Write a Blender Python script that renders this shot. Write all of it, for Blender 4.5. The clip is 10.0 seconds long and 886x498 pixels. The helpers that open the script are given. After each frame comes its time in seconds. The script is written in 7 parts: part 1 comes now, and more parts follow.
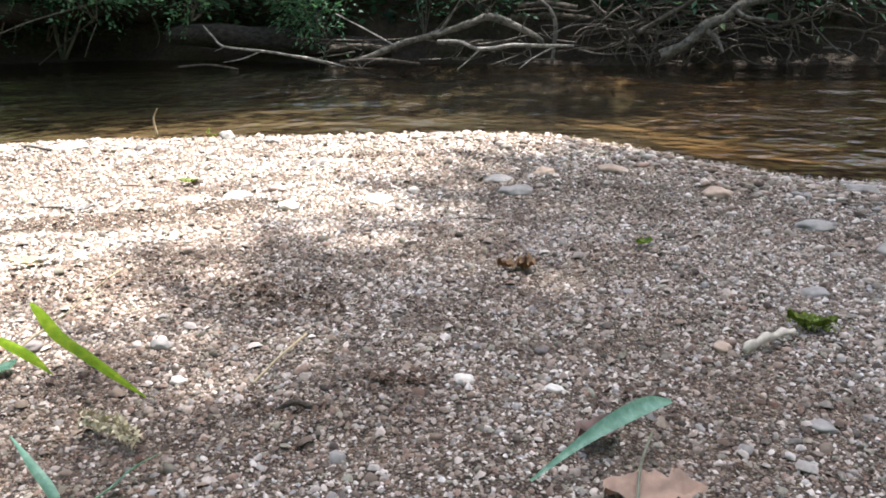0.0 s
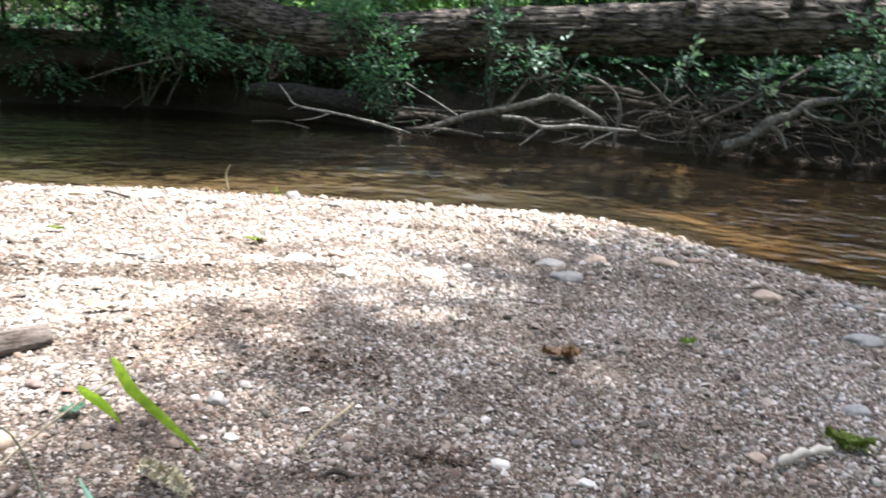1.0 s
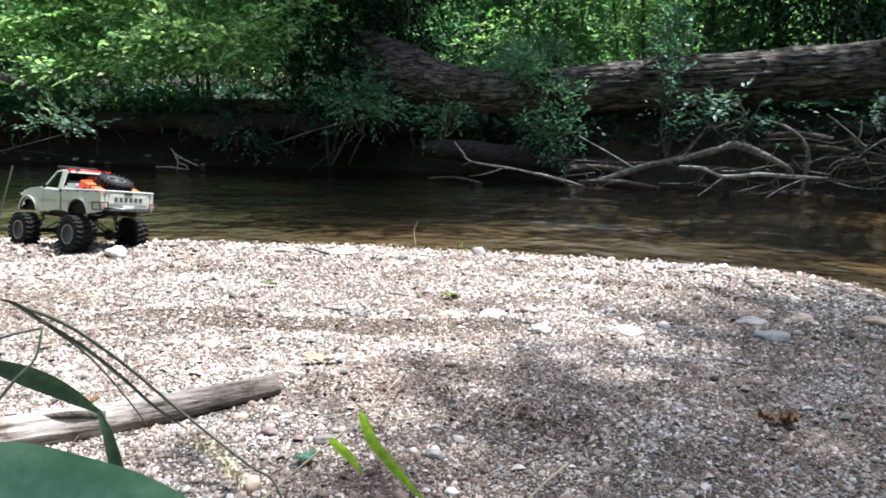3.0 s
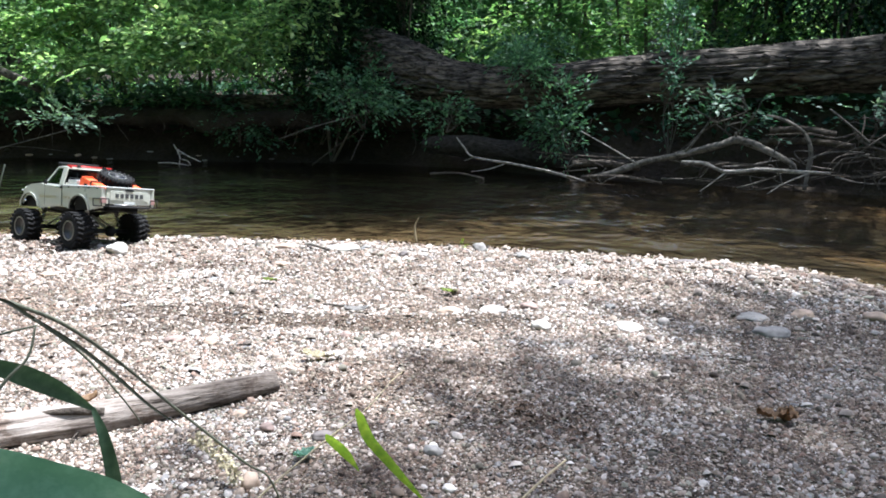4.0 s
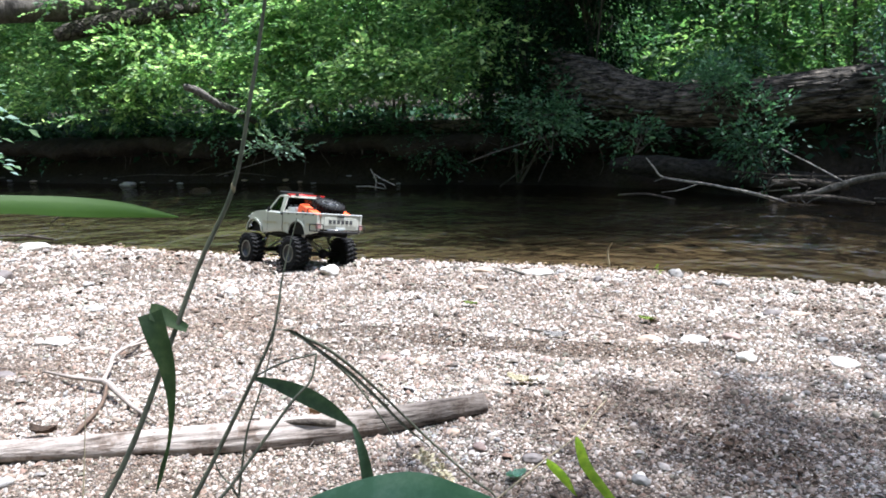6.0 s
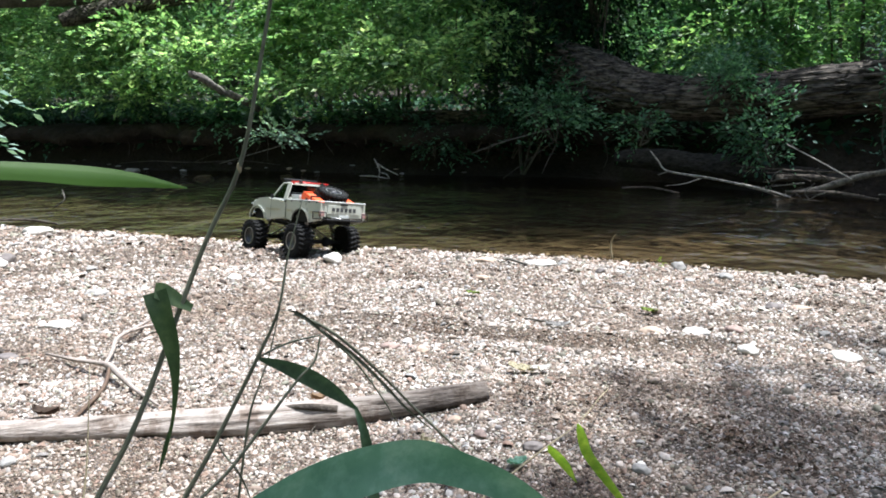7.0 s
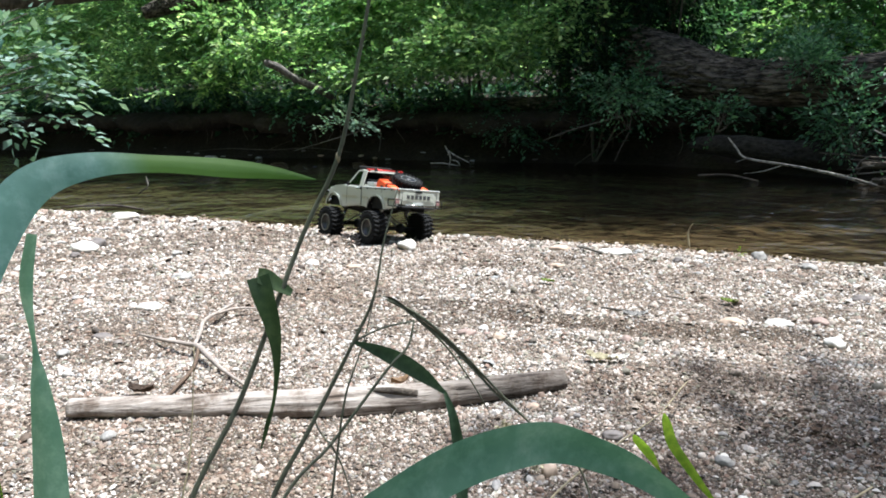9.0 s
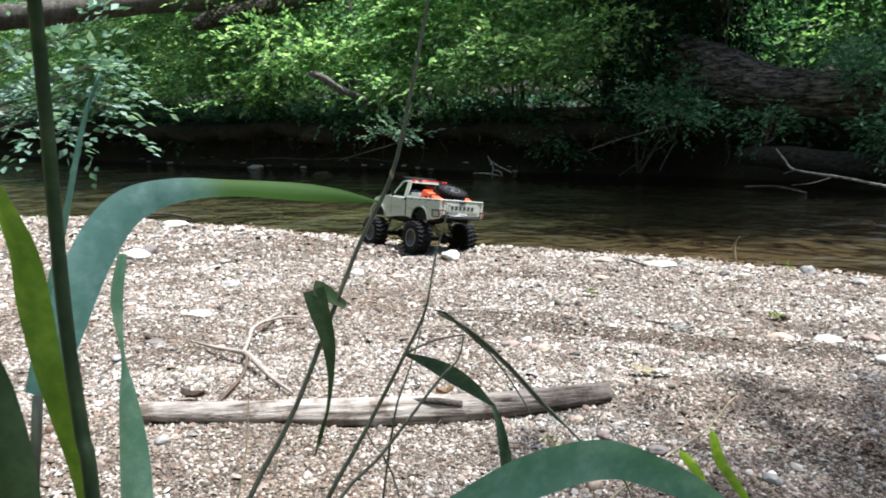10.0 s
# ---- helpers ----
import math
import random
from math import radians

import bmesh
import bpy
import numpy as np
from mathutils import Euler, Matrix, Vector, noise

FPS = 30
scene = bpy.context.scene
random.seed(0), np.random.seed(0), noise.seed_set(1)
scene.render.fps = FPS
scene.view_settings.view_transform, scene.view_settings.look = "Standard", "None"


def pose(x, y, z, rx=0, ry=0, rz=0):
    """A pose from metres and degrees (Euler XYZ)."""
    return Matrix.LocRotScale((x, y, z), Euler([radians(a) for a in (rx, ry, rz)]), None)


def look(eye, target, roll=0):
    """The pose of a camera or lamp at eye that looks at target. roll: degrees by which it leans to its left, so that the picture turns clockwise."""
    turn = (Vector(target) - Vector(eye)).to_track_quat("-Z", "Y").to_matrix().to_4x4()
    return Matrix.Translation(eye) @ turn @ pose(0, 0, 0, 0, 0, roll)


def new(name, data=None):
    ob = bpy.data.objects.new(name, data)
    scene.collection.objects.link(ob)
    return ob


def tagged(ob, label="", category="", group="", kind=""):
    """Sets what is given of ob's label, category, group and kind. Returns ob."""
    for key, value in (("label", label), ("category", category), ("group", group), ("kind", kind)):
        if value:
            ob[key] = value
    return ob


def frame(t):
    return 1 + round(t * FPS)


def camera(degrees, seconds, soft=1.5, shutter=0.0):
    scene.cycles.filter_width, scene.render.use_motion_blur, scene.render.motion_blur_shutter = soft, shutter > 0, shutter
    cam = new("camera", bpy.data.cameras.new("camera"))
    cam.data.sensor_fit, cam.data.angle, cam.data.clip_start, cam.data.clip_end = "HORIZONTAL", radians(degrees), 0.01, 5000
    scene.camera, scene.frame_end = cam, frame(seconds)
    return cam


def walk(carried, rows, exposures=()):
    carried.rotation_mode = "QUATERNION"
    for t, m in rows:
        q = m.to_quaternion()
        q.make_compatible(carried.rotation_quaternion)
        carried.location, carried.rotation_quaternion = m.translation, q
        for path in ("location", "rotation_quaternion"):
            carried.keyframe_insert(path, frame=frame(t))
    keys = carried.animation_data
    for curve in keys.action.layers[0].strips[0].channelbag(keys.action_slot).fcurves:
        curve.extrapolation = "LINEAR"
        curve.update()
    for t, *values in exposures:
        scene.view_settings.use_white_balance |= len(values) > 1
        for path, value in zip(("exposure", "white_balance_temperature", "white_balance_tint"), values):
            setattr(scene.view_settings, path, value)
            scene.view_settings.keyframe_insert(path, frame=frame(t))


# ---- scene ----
cam = camera(57.8, 10.0, soft=1.75, shutter=0.25)
PATH = [
    (0, (-0.017, 0.366, 0.377), (-0.396, 2.231, -0.24), -1.0),
    (0.5, (-0.019, 0.367, 0.385), (-0.371, 2.237, -0.23), -0.2),
    (1, (-0.012, 0.328, 0.413), (-0.524, 2.205, -0.052), 3.1),
    (1.5, (-0.057, 0.296, 0.405), (-0.84, 2.094, 0.014), 2.5),
    (2, (-0.061, 0.287, 0.417), (-0.949, 2.043, 0.062), 0.7),
    (2.5, (-0.063, 0.287, 0.424), (-0.96, 2.04, 0.075), 0.6),
    (4, (-0.056, 0.292, 0.428), (-0.963, 2.038, 0.063), 0.5),
    (4.5, (-0.059, 0.293, 0.425), (-0.952, 2.045, 0.061), 1.2),
    (5, (-0.065, 0.27, 0.429), (-1.076, 1.96, 0.079), 2.7),
    (5.5, (-0.061, 0.246, 0.439), (-1.223, 1.839, 0.106), 1.8),
    (6, (-0.06, 0.229, 0.456), (-1.342, 1.73, 0.139), -1.2),
    (7.5, (-0.064, 0.225, 0.448), (-1.369, 1.696, 0.087), 0.6),
    (8, (-0.069, 0.202, 0.449), (-1.479, 1.568, 0.069), -0.0),
    (8.5, (-0.068, 0.205, 0.45), (-1.481, 1.57, 0.075), -0.6),
    (9, (-0.068, 0.207, 0.453), (-1.472, 1.583, 0.085), -0.8),
    (9.5, (-0.066, 0.204, 0.456), (-1.481, 1.576, 0.111), -0.5),
    (10, (-0.064, 0.193, 0.46), (-1.54, 1.497, 0.116), -0.8),
]
walk(cam, [(t, look(eye, target, roll)) for t, eye, target, roll in PATH], [(0, 2.14, 6250, 12), (0.5, 2.06, 6400, 12), (1.0, 2.22, 6050, 11), (1.6, 2.14, 5940, 10), (2.5, 1.86, 5740, 9), (4.5, 1.68, 5620, 10), (5.3, 1.66, 5600, 10), (6, 1.56, 5600, 11), (7.5, 1.38, 5780, 7), (10, 1.29, 5730, 6)])

# ---------------------------------------------------------------- light
SUN_EL, SUN_AZ = 74.0, 42.0          # degrees; azimuth from +y towards +x
world = bpy.data.worlds.new("sky")
scene.world = world
world.use_nodes = True
wn = world.node_tree
wn.nodes.clear()
sky = wn.nodes.new("ShaderNodeTexSky")
sky.sky_type = "NISHITA"
sky.sun_disc = False
sky.sun_elevation, sky.sun_rotation = radians(SUN_EL), radians(SUN_AZ)
sky.air_density, sky.dust_density, sky.ozone_density = 0.8, 4.0, 0.5
bg = wn.nodes.new("ShaderNodeBackground")
bg.inputs["Strength"].default_value = 0.145
wo = wn.nodes.new("ShaderNodeOutputWorld")
wn.links.new(sky.outputs[0], bg.inputs[0])
wn.links.new(bg.outputs[0], wo.inputs[0])

sun = new("sun", bpy.data.lights.new("sun", "SUN"))
sun.data.energy, sun.data.angle, sun.data.color = 4.5, radians(0.5), (1.0, 0.965, 0.91)
SUN_DIR = Vector((math.sin(radians(SUN_AZ)) * math.cos(radians(SUN_EL)), math.cos(radians(SUN_AZ)) * math.cos(radians(SUN_EL)), math.sin(radians(SUN_EL))))
sun.matrix_world = look(SUN_DIR * 30, (0, 0, 0))

WATER = -0.065


# ---------------------------------------------------------------- materials
def material(name, rough=0.7, metal=0.0, spec=0.4):
    m = bpy.data.materials.new(name)
    m.use_nodes = True
    t = m.node_tree
    b = t.nodes["Principled BSDF"]
    b.inputs["Roughness"].default_value = rough
    b.inputs["Metallic"].default_value = metal
    b.inputs["Specular IOR Level"].default_value = spec
    return m, t, b


def coords(t, scale=(1, 1, 1)):
    c = t.nodes.new("ShaderNodeTexCoord")
    m = t.nodes.new("ShaderNodeMapping")
    m.inputs["Scale"].default_value = scale
    t.links.new(c.outputs["Object"], m.inputs["Vector"])
    return m.outputs[0]


def noise_tex(t, vec, scale, detail=4.0, rough=0.6):
    n = t.nodes.new("ShaderNodeTexNoise")
    n.inputs["Scale"].default_value, n.inputs["Detail"].default_value, n.inputs["Roughness"].default_value = scale, detail, rough
    t.links.new(vec, n.inputs["Vector"])
    return n.outputs["Fac"]


def ramp(t, fac, stops, interp="LINEAR"):
    r = t.nodes.new("ShaderNodeValToRGB")
    r.color_ramp.interpolation = interp
    e = r.color_ramp.elements
    while len(e) < len(stops):
        e.new(0.5)
    for i, (p, c) in enumerate(stops):
        e[i].position, e[i].color = p, (*c, 1.0)
    t.links.new(fac, r.inputs[0])
    return r.outputs[0]


def mixed(t, fac, a, b, mode="MIX"):
    m = t.nodes.new("ShaderNodeMix")
    m.data_type, m.blend_type = "RGBA", mode
    for sock, v in ((m.inputs[0], fac), (m.inputs[6], a), (m.inputs[7], b)):
        if isinstance(v, (int, float)):
            sock.default_value = v
        elif isinstance(v, tuple):
            sock.default_value = (*v, 1.0)
        else:
            t.links.new(v, sock)
    return m.outputs[2]


def bump(t, b, height, strength=0.5, distance=0.01):
    n = t.nodes.new("ShaderNodeBump")
    n.inputs["Strength"].default_value, n.inputs["Distance"].default_value = strength, distance
    t.links.new(height, n.inputs["Height"])
    t.links.new(n.outputs[0], b.inputs["Normal"])
    return n


def plain(name, colour, rough=0.6, metal=0.0, vary=0.25, scale=60.0, relief=0.15, spec=0.4):
    """A surface of one colour with grain and worn patches at two scales."""
    m, t, b = material(name, rough, metal, spec)
    v = coords(t)
    big, fine = noise_tex(t, v, scale * 0.15), noise_tex(t, v, scale, 6)
    dark = tuple(c * (1 - vary) for c in colour)
    lite = tuple(min(1.0, c * (1 + vary)) for c in colour)
    c1 = ramp(t, big, [(0.3, dark), (0.7, lite)])
    c2 = ramp(t, fine, [(0.35, dark), (0.65, lite)])
    t.links.new(mixed(t, 0.5, c1, c2), b.inputs["Base Color"])
    t.links.new(ramp(t, big, [(0.3, (rough * 0.8,) * 3), (0.7, (min(1, rough * 1.2),) * 3)]), b.inputs["Roughness"])
    bump(t, b, fine, relief, 0.002)
    return m


PEBBLE_STOPS = [(0.0, (0.05, 0.04, 0.032)), (0.10, (0.14, 0.106, 0.08)), (0.20, (0.30, 0.246, 0.196)), (0.29, (0.22, 0.145, 0.11)), (0.36, (0.345, 0.29, 0.24)), (0.44, (0.085, 0.072, 0.06)),
                (0.51, (0.25, 0.245, 0.19)), (0.58, (0.37, 0.318, 0.27)), (0.66, (0.17, 0.12, 0.09)), (0.74, (0.27, 0.27, 0.265)), (0.82, (0.44, 0.388, 0.338)), (0.92, (0.52, 0.474, 0.427)), (1.0, (0.60, 0.567, 0.532))]


def pebble_material():
    m, t, b = material("pebble_stone", 0.72, 0, 0.35)
    g = t.nodes.new("ShaderNodeNewGeometry")
    c = ramp(t, g.outputs["Random Per Island"], PEBBLE_STOPS)
    v = coords(t)
    n = noise_tex(t, v, 260, 3)
    patch = noise_tex(t, v, 2.6, 6, 0.68)
    c = mixed(t, 0.5, c, ramp(t, n, [(0.3, (0.6, 0.58, 0.56)), (0.7, (1.15, 1.12, 1.08))]), "MULTIPLY")
    c = mixed(t, ramp(t, patch, [(0.44, (0, 0, 0)), (0.62, (1, 1, 1))]), c, mixed(t, 0.65, c, (0.44, 0.335, 0.245), "MULTIPLY"))
    damp = noise_tex(t, v, 8, 6, 0.7)
    c = mixed(t, ramp(t, damp, [(0.53, (0, 0, 0)), (0.62, (0.9, 0.9, 0.9))]), c, mixed(t, 0.75, c, (0.34, 0.27, 0.22), "MULTIPLY"))
    t.links.new(c, b.inputs["Base Color"])
    bump(t, b, n, 0.25, 0.002)
    return m


def gravel_material():
    m, t, b = material("gravel_bed", 0.85, 0, 0.3)
    v = coords(t)
    cell = t.nodes.new("ShaderNodeTexVoronoi")
    cell.inputs["Scale"].default_value = 240
    t.links.new(v, cell.inputs["Vector"])
    edge = t.nodes.new("ShaderNodeTexVoronoi")
    edge.feature = "DISTANCE_TO_EDGE"
    edge.inputs["Scale"].default_value = 240
    t.links.new(v, edge.inputs["Vector"])
    sep = t.nodes.new("ShaderNodeSeparateColor")
    t.links.new(cell.outputs["Color"], sep.inputs[0])
    c = ramp(t, sep.outputs[0], PEBBLE_STOPS)
    dirt = ramp(t, edge.outputs["Distance"], [(0.0, (0.10, 0.08, 0.063)), (0.2, (0.60, 0.535, 0.465))])
    c = mixed(t, 0.9, c, dirt, "MULTIPLY")
    stain = noise_tex(t, v, 1.4, 6)
    c = mixed(t, ramp(t, stain, [(0.4, (0, 0, 0)), (0.7, (0.7, 0.7, 0.7))]), c, mixed(t, 0.4, c, (0.20, 0.14, 0.09), "MIX"))
    c = mixed(t, 0.8, c, ramp(t, noise_tex(t, v, 16, 8, 0.75), [(0.38, (0.5, 0.46, 0.42)), (0.60, (1.35, 1.32, 1.3))]), "MULTIPLY")
    t.links.new(c, b.inputs["Base Color"])
    bump(t, b, ramp(t, edge.outputs["Distance"], [(0, (0, 0, 0)), (0.3, (1, 1, 1))]), 0.8, 0.006)
    return m


def riverbed_material():
    m, t, b = material("river_bed", 0.8, 0, 0.3)
    v = coords(t)
    big, mid, fine = noise_tex(t, v, 0.9, 5), noise_tex(t, v, 6, 5), noise_tex(t, v, 60, 4)
    c = ramp(t, big, [(0.3, (0.045, 0.038, 0.028)), (0.5, (0.105, 0.085, 0.062)), (0.7, (0.20, 0.16, 0.115))])
    c = mixed(t, 0.6, c, ramp(t, mid, [(0.35, (0.35, 0.30, 0.26)), (0.65, (1.2, 1.15, 1.1))]), "MULTIPLY")
    c = mixed(t, 0.6, c, ramp(t, fine, [(0.35, (0.5, 0.5, 0.5)), (0.65, (1.2, 1.2, 1.2))]), "MULTIPLY")
    xyz = t.nodes.new("ShaderNodeSeparateXYZ")
    t.links.new(v, xyz.inputs[0])
    drift = t.nodes.new("ShaderNodeMath")
    drift.operation = "MULTIPLY_ADD"
    t.links.new(xyz.outputs[0], drift.inputs[0])
    drift.inputs[1].default_value = 0.4
    t.links.new(big, drift.inputs[2])
    # bed darker in a middle band of x, brighter and golden beyond it
    c = mixed(t, ramp(t, drift.outputs[0], [(0.0, (0, 0, 0)), (0.22, (0.85, 0.85, 0.85)), (0.42, (0.85, 0.85, 0.85)), (0.58, (0, 0, 0))]), c, mixed(t, 1.0, c, (0.50, 0.53, 0.56), "MULTIPLY"))
    c = mixed(t, ramp(t, drift.outputs[0], [(0.46, (0, 0, 0)), (0.72, (1, 1, 1))]), c, mixed(t, 1.0, c, (1.8, 1.45, 1.05), "MULTIPLY"))
    # greener tint on the upstream bed
    greening = t.nodes.new("ShaderNodeMath")
    greening.operation = "MULTIPLY_ADD"
    t.links.new(xyz.outputs[0], greening.inputs[0])
    greening.inputs[1].default_value, greening.inputs[2].default_value = -0.25, -0.5
    c = mixed(t, ramp(t, greening.outputs[0], [(0.0, (0, 0, 0)), (0.4, (1, 1, 1))]), c, mixed(t, 1.0, c, (0.80, 1.02, 0.95), "MULTIPLY"))
    t.links.new(c, b.inputs["Base Color"])
    bump(t, b, fine, 0.5, 0.02)
    return m


def soil_material():
    m, t, b = material("shade_dark_bank_soil", 0.95, 0, 0.2)
    v = coords(t)
    big, fine = noise_tex(t, v, 1.8, 6), noise_tex(t, v, 35, 6)
    # near-black: shade under the overhanging bank is put into the soil colour
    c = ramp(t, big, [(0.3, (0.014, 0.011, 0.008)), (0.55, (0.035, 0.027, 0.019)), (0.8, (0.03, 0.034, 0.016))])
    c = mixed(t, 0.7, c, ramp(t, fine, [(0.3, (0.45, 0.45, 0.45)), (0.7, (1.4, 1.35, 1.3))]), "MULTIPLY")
    t.links.new(c, b.inputs["Base Color"])
    bump(t, b, fine, 0.9, 0.05)
    return m


def water_material():
    m = bpy.data.materials.new("river_water")
    m.use_nodes = True
    t = m.node_tree
    t.nodes.clear()
    out = t.nodes.new("ShaderNodeOutputMaterial")
    v = coords(t, (1.1, 1.1, 1.0))
    total = None
    # swell, ripples and fine wrinkles: scale per metre and height in metres
    for scale, high in ((2.2, 0.080), (7.0, 0.036), (19.0, 0.0105)):
        m1 = t.nodes.new("ShaderNodeMath")
        m1.operation = "MULTIPLY_ADD"
        t.links.new(noise_tex(t, v, scale, 1.5, 0.5), m1.inputs[0])
        m1.inputs[1].default_value = high
        if total is not None:
            t.links.new(total, m1.inputs[2])
        else:
            m1.inputs[2].default_value = 0.0
        total = m1.outputs[0]
    # scattered sharp wavelets that catch the sun
    peak = ramp(t, noise_tex(t, v, 42, 0, 0.5), [(0.64, (0, 0, 0)), (0.80, (1, 1, 1))])
    where = ramp(t, noise_tex(t, v, 1.5, 3), [(0.53, (0, 0, 0)), (0.60, (1, 1, 1))])
    glint = t.nodes.new("ShaderNodeMath")
    glint.operation = "MULTIPLY_ADD"
    t.links.new(mixed(t, 1.0, peak, where, "MULTIPLY"), glint.inputs[0])
    glint.inputs[1].default_value = 0.008
    t.links.new(total, glint.inputs[2])
    total = glint.outputs[0]
    bp = t.nodes.new("ShaderNodeBump")
    bp.inputs["Strength"].default_value, bp.inputs["Distance"].default_value = 1.0, 1.0
    t.links.new(total, bp.inputs["Height"])
    f = t.nodes.new("ShaderNodeFresnel")
    f.inputs["IOR"].default_value = 1.36
    t.links.new(bp.outputs[0], f.inputs["Normal"])
    gl = t.nodes.new("ShaderNodeBsdfGlossy")
    gl.inputs["Roughness"].default_value = 0.085
    t.links.new(bp.outputs[0], gl.inputs["Normal"])
    tr = t.nodes.new("ShaderNodeBsdfTransparent")
    tr.inputs[0].default_value = (0.65, 0.60, 0.475, 1)
    mx = t.nodes.new("ShaderNodeMixShader")
    t.links.new(f.outputs[0], mx.inputs[0])
    t.links.new(tr.outputs[0], mx.inputs[1])
    t.links.new(gl.outputs[0], mx.inputs[2])
    t.links.new(mx.outputs[0], out.inputs[0])
    return m


def leaf_material(name, dark, mid, lite, trans=0.45, rough=0.45, island=True, spec=0.45):
    m = bpy.data.materials.new(name)
    m.use_nodes = True
    t = m.node_tree
    b = t.nodes["Principled BSDF"]
    out = t.nodes["Material Output"]
    b.inputs["Roughness"].default_value = rough
    b.inputs["Specular IOR Level"].default_value = spec
    v = coords(t)
    if island:
        g = t.nodes.new("ShaderNodeNewGeometry")
        c = ramp(t, g.outputs["Random Per Island"], [(0.0, dark), (0.55, mid), (1.0, lite)])
        c = mixed(t, 0.55, c, ramp(t, noise_tex(t, v, 1.3, 3), [(0.35, (0.55, 0.68, 0.74)), (0.65, (1.3, 1.2, 0.95))]), "MULTIPLY")
    else:
        streak = noise_tex(t, coords(t, (1, 1, 1)), 55, 5)
        c = ramp(t, streak, [(0.3, dark), (0.5, mid), (0.75, lite)])
        c = mixed(t, 0.7, c, ramp(t, noise_tex(t, coords(t, (1, 1, 1)), 130, 4, 0.7), [(0.45, (0.85, 0.9, 0.85)), (0.66, (1.5, 1.3, 1.35))]), "MULTIPLY")
    t.links.new(c, b.inputs["Base Color"])
    tl = t.nodes.new("ShaderNodeBsdfTranslucent")
    t.links.new(mixed(t, 1.0, c, (1.3, 1.4, 0.92), "MULTIPLY"), tl.inputs[0])
    mx = t.nodes.new("ShaderNodeMixShader")
    mx.inputs[0].default_value = trans
    t.links.new(b.outputs[0], mx.inputs[1])
    t.links.new(tl.outputs[0], mx.inputs[2])
    t.links.new(mx.outputs[0], out.inputs[0])
    return m


def t_colour(t, vec, scale):
    n = t.nodes.new("ShaderNodeTexNoise")
    n.inputs["Scale"].default_value = scale
    t.links.new(vec, n.inputs["Vector"])
    return n.outputs["Color"]


def bark_material(name, dark, lite, along=(1, 1, 1), scale=20, relief=0.9, span=(0.32, 0.68), cracks=0):
    m, t, b = material(name, 0.9, 0, 0.25)
    v = coords(t, along)
    n = noise_tex(t, v, scale, 6, 0.65)
    big = noise_tex(t, coords(t), 2.5, 4)
    c = ramp(t, n, [(span[0], dark), (span[1], lite)])
    c = mixed(t, 0.6, c, ramp(t, big, [(0.35, (0.6, 0.6, 0.6)), (0.65, (1.2, 1.17, 1.1))]), "MULTIPLY")
    if cracks:
        split = t.nodes.new("ShaderNodeTexVoronoi")
        split.feature = "DISTANCE_TO_EDGE"
        split.inputs["Scale"].default_value = cracks
        jog = mixed(t, 0.06, coords(t, (0.12, 1, 1)), t_colour(t, coords(t), 7), "ADD")
        t.links.new(jog, split.inputs["Vector"])
        open_crack = ramp(t, split.outputs["Distance"], [(0.012, (0, 0, 0)), (0.075, (1, 1, 1))])
        c = mixed(t, 0.45, c, open_crack, "MULTIPLY")
        n = mixed(t, 0.6, n, open_crack)
    t.links.new(c, b.inputs["Base Color"])
    bump(t, b, n, relief, 0.03)
    return m


M_PEBBLE = pebble_material()
M_GRAVEL = gravel_material()
M_BED = riverbed_material()
M_SOIL = soil_material()
M_WATER = water_material()
# paler than natural leaves: sunlight on the thicket is put into the colour
M_SHRUB = leaf_material("sun_bright_shrub_leaf", (0.065, 0.135, 0.06), (0.205, 0.34, 0.15), (0.45, 0.57, 0.28), 0.64)
M_SHRUB_PALE = leaf_material("pale_shrub_leaf", (0.05, 0.10, 0.07), (0.12, 0.20, 0.145), (0.26, 0.34, 0.28), 0.33, 0.55)
M_FOREST = leaf_material("forest_leaf", (0.042, 0.10, 0.052), (0.095, 0.205, 0.093), (0.20, 0.325, 0.14), 0.5)
# lighter copy of the forest leaf, with sunlight put into its colour
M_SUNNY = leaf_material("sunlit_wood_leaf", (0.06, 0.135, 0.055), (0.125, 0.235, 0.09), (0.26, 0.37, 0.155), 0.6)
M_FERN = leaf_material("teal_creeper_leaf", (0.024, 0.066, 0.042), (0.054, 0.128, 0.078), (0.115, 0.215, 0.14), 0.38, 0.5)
# lighter copy of the teal creeper leaf: missing light is put into the colour
M_FERN_LIT = leaf_material("lit_creeper_leaf", (0.038, 0.10, 0.055), (0.085, 0.185, 0.10), (0.16, 0.29, 0.165), 0.4, 0.5)
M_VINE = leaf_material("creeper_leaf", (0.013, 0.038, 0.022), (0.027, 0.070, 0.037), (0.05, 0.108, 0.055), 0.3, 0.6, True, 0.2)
# near-black leaves: deep shade beside and behind the log is put into their colour
M_DARK = leaf_material("shade_dark_evergreen_leaf", (0.008, 0.024, 0.013), (0.016, 0.043, 0.021), (0.03, 0.066, 0.03), 0.15, 0.65, True, 0.12)
M_REED = leaf_material("reed_blade", (0.11, 0.24, 0.175), (0.155, 0.305, 0.225), (0.21, 0.365, 0.28), 0.32, 0.42, False)
M_REED_BRIGHT = leaf_material("bright_grass_blade", (0.12, 0.20, 0.018), (0.18, 0.27, 0.028), (0.25, 0.34, 0.05), 0.42, 0.5, False)
M_REED_PALE = leaf_material("pale_reed_blade", (0.22, 0.40, 0.30), (0.29, 0.48, 0.37), (0.37, 0.55, 0.45), 0.5, 0.4, False)
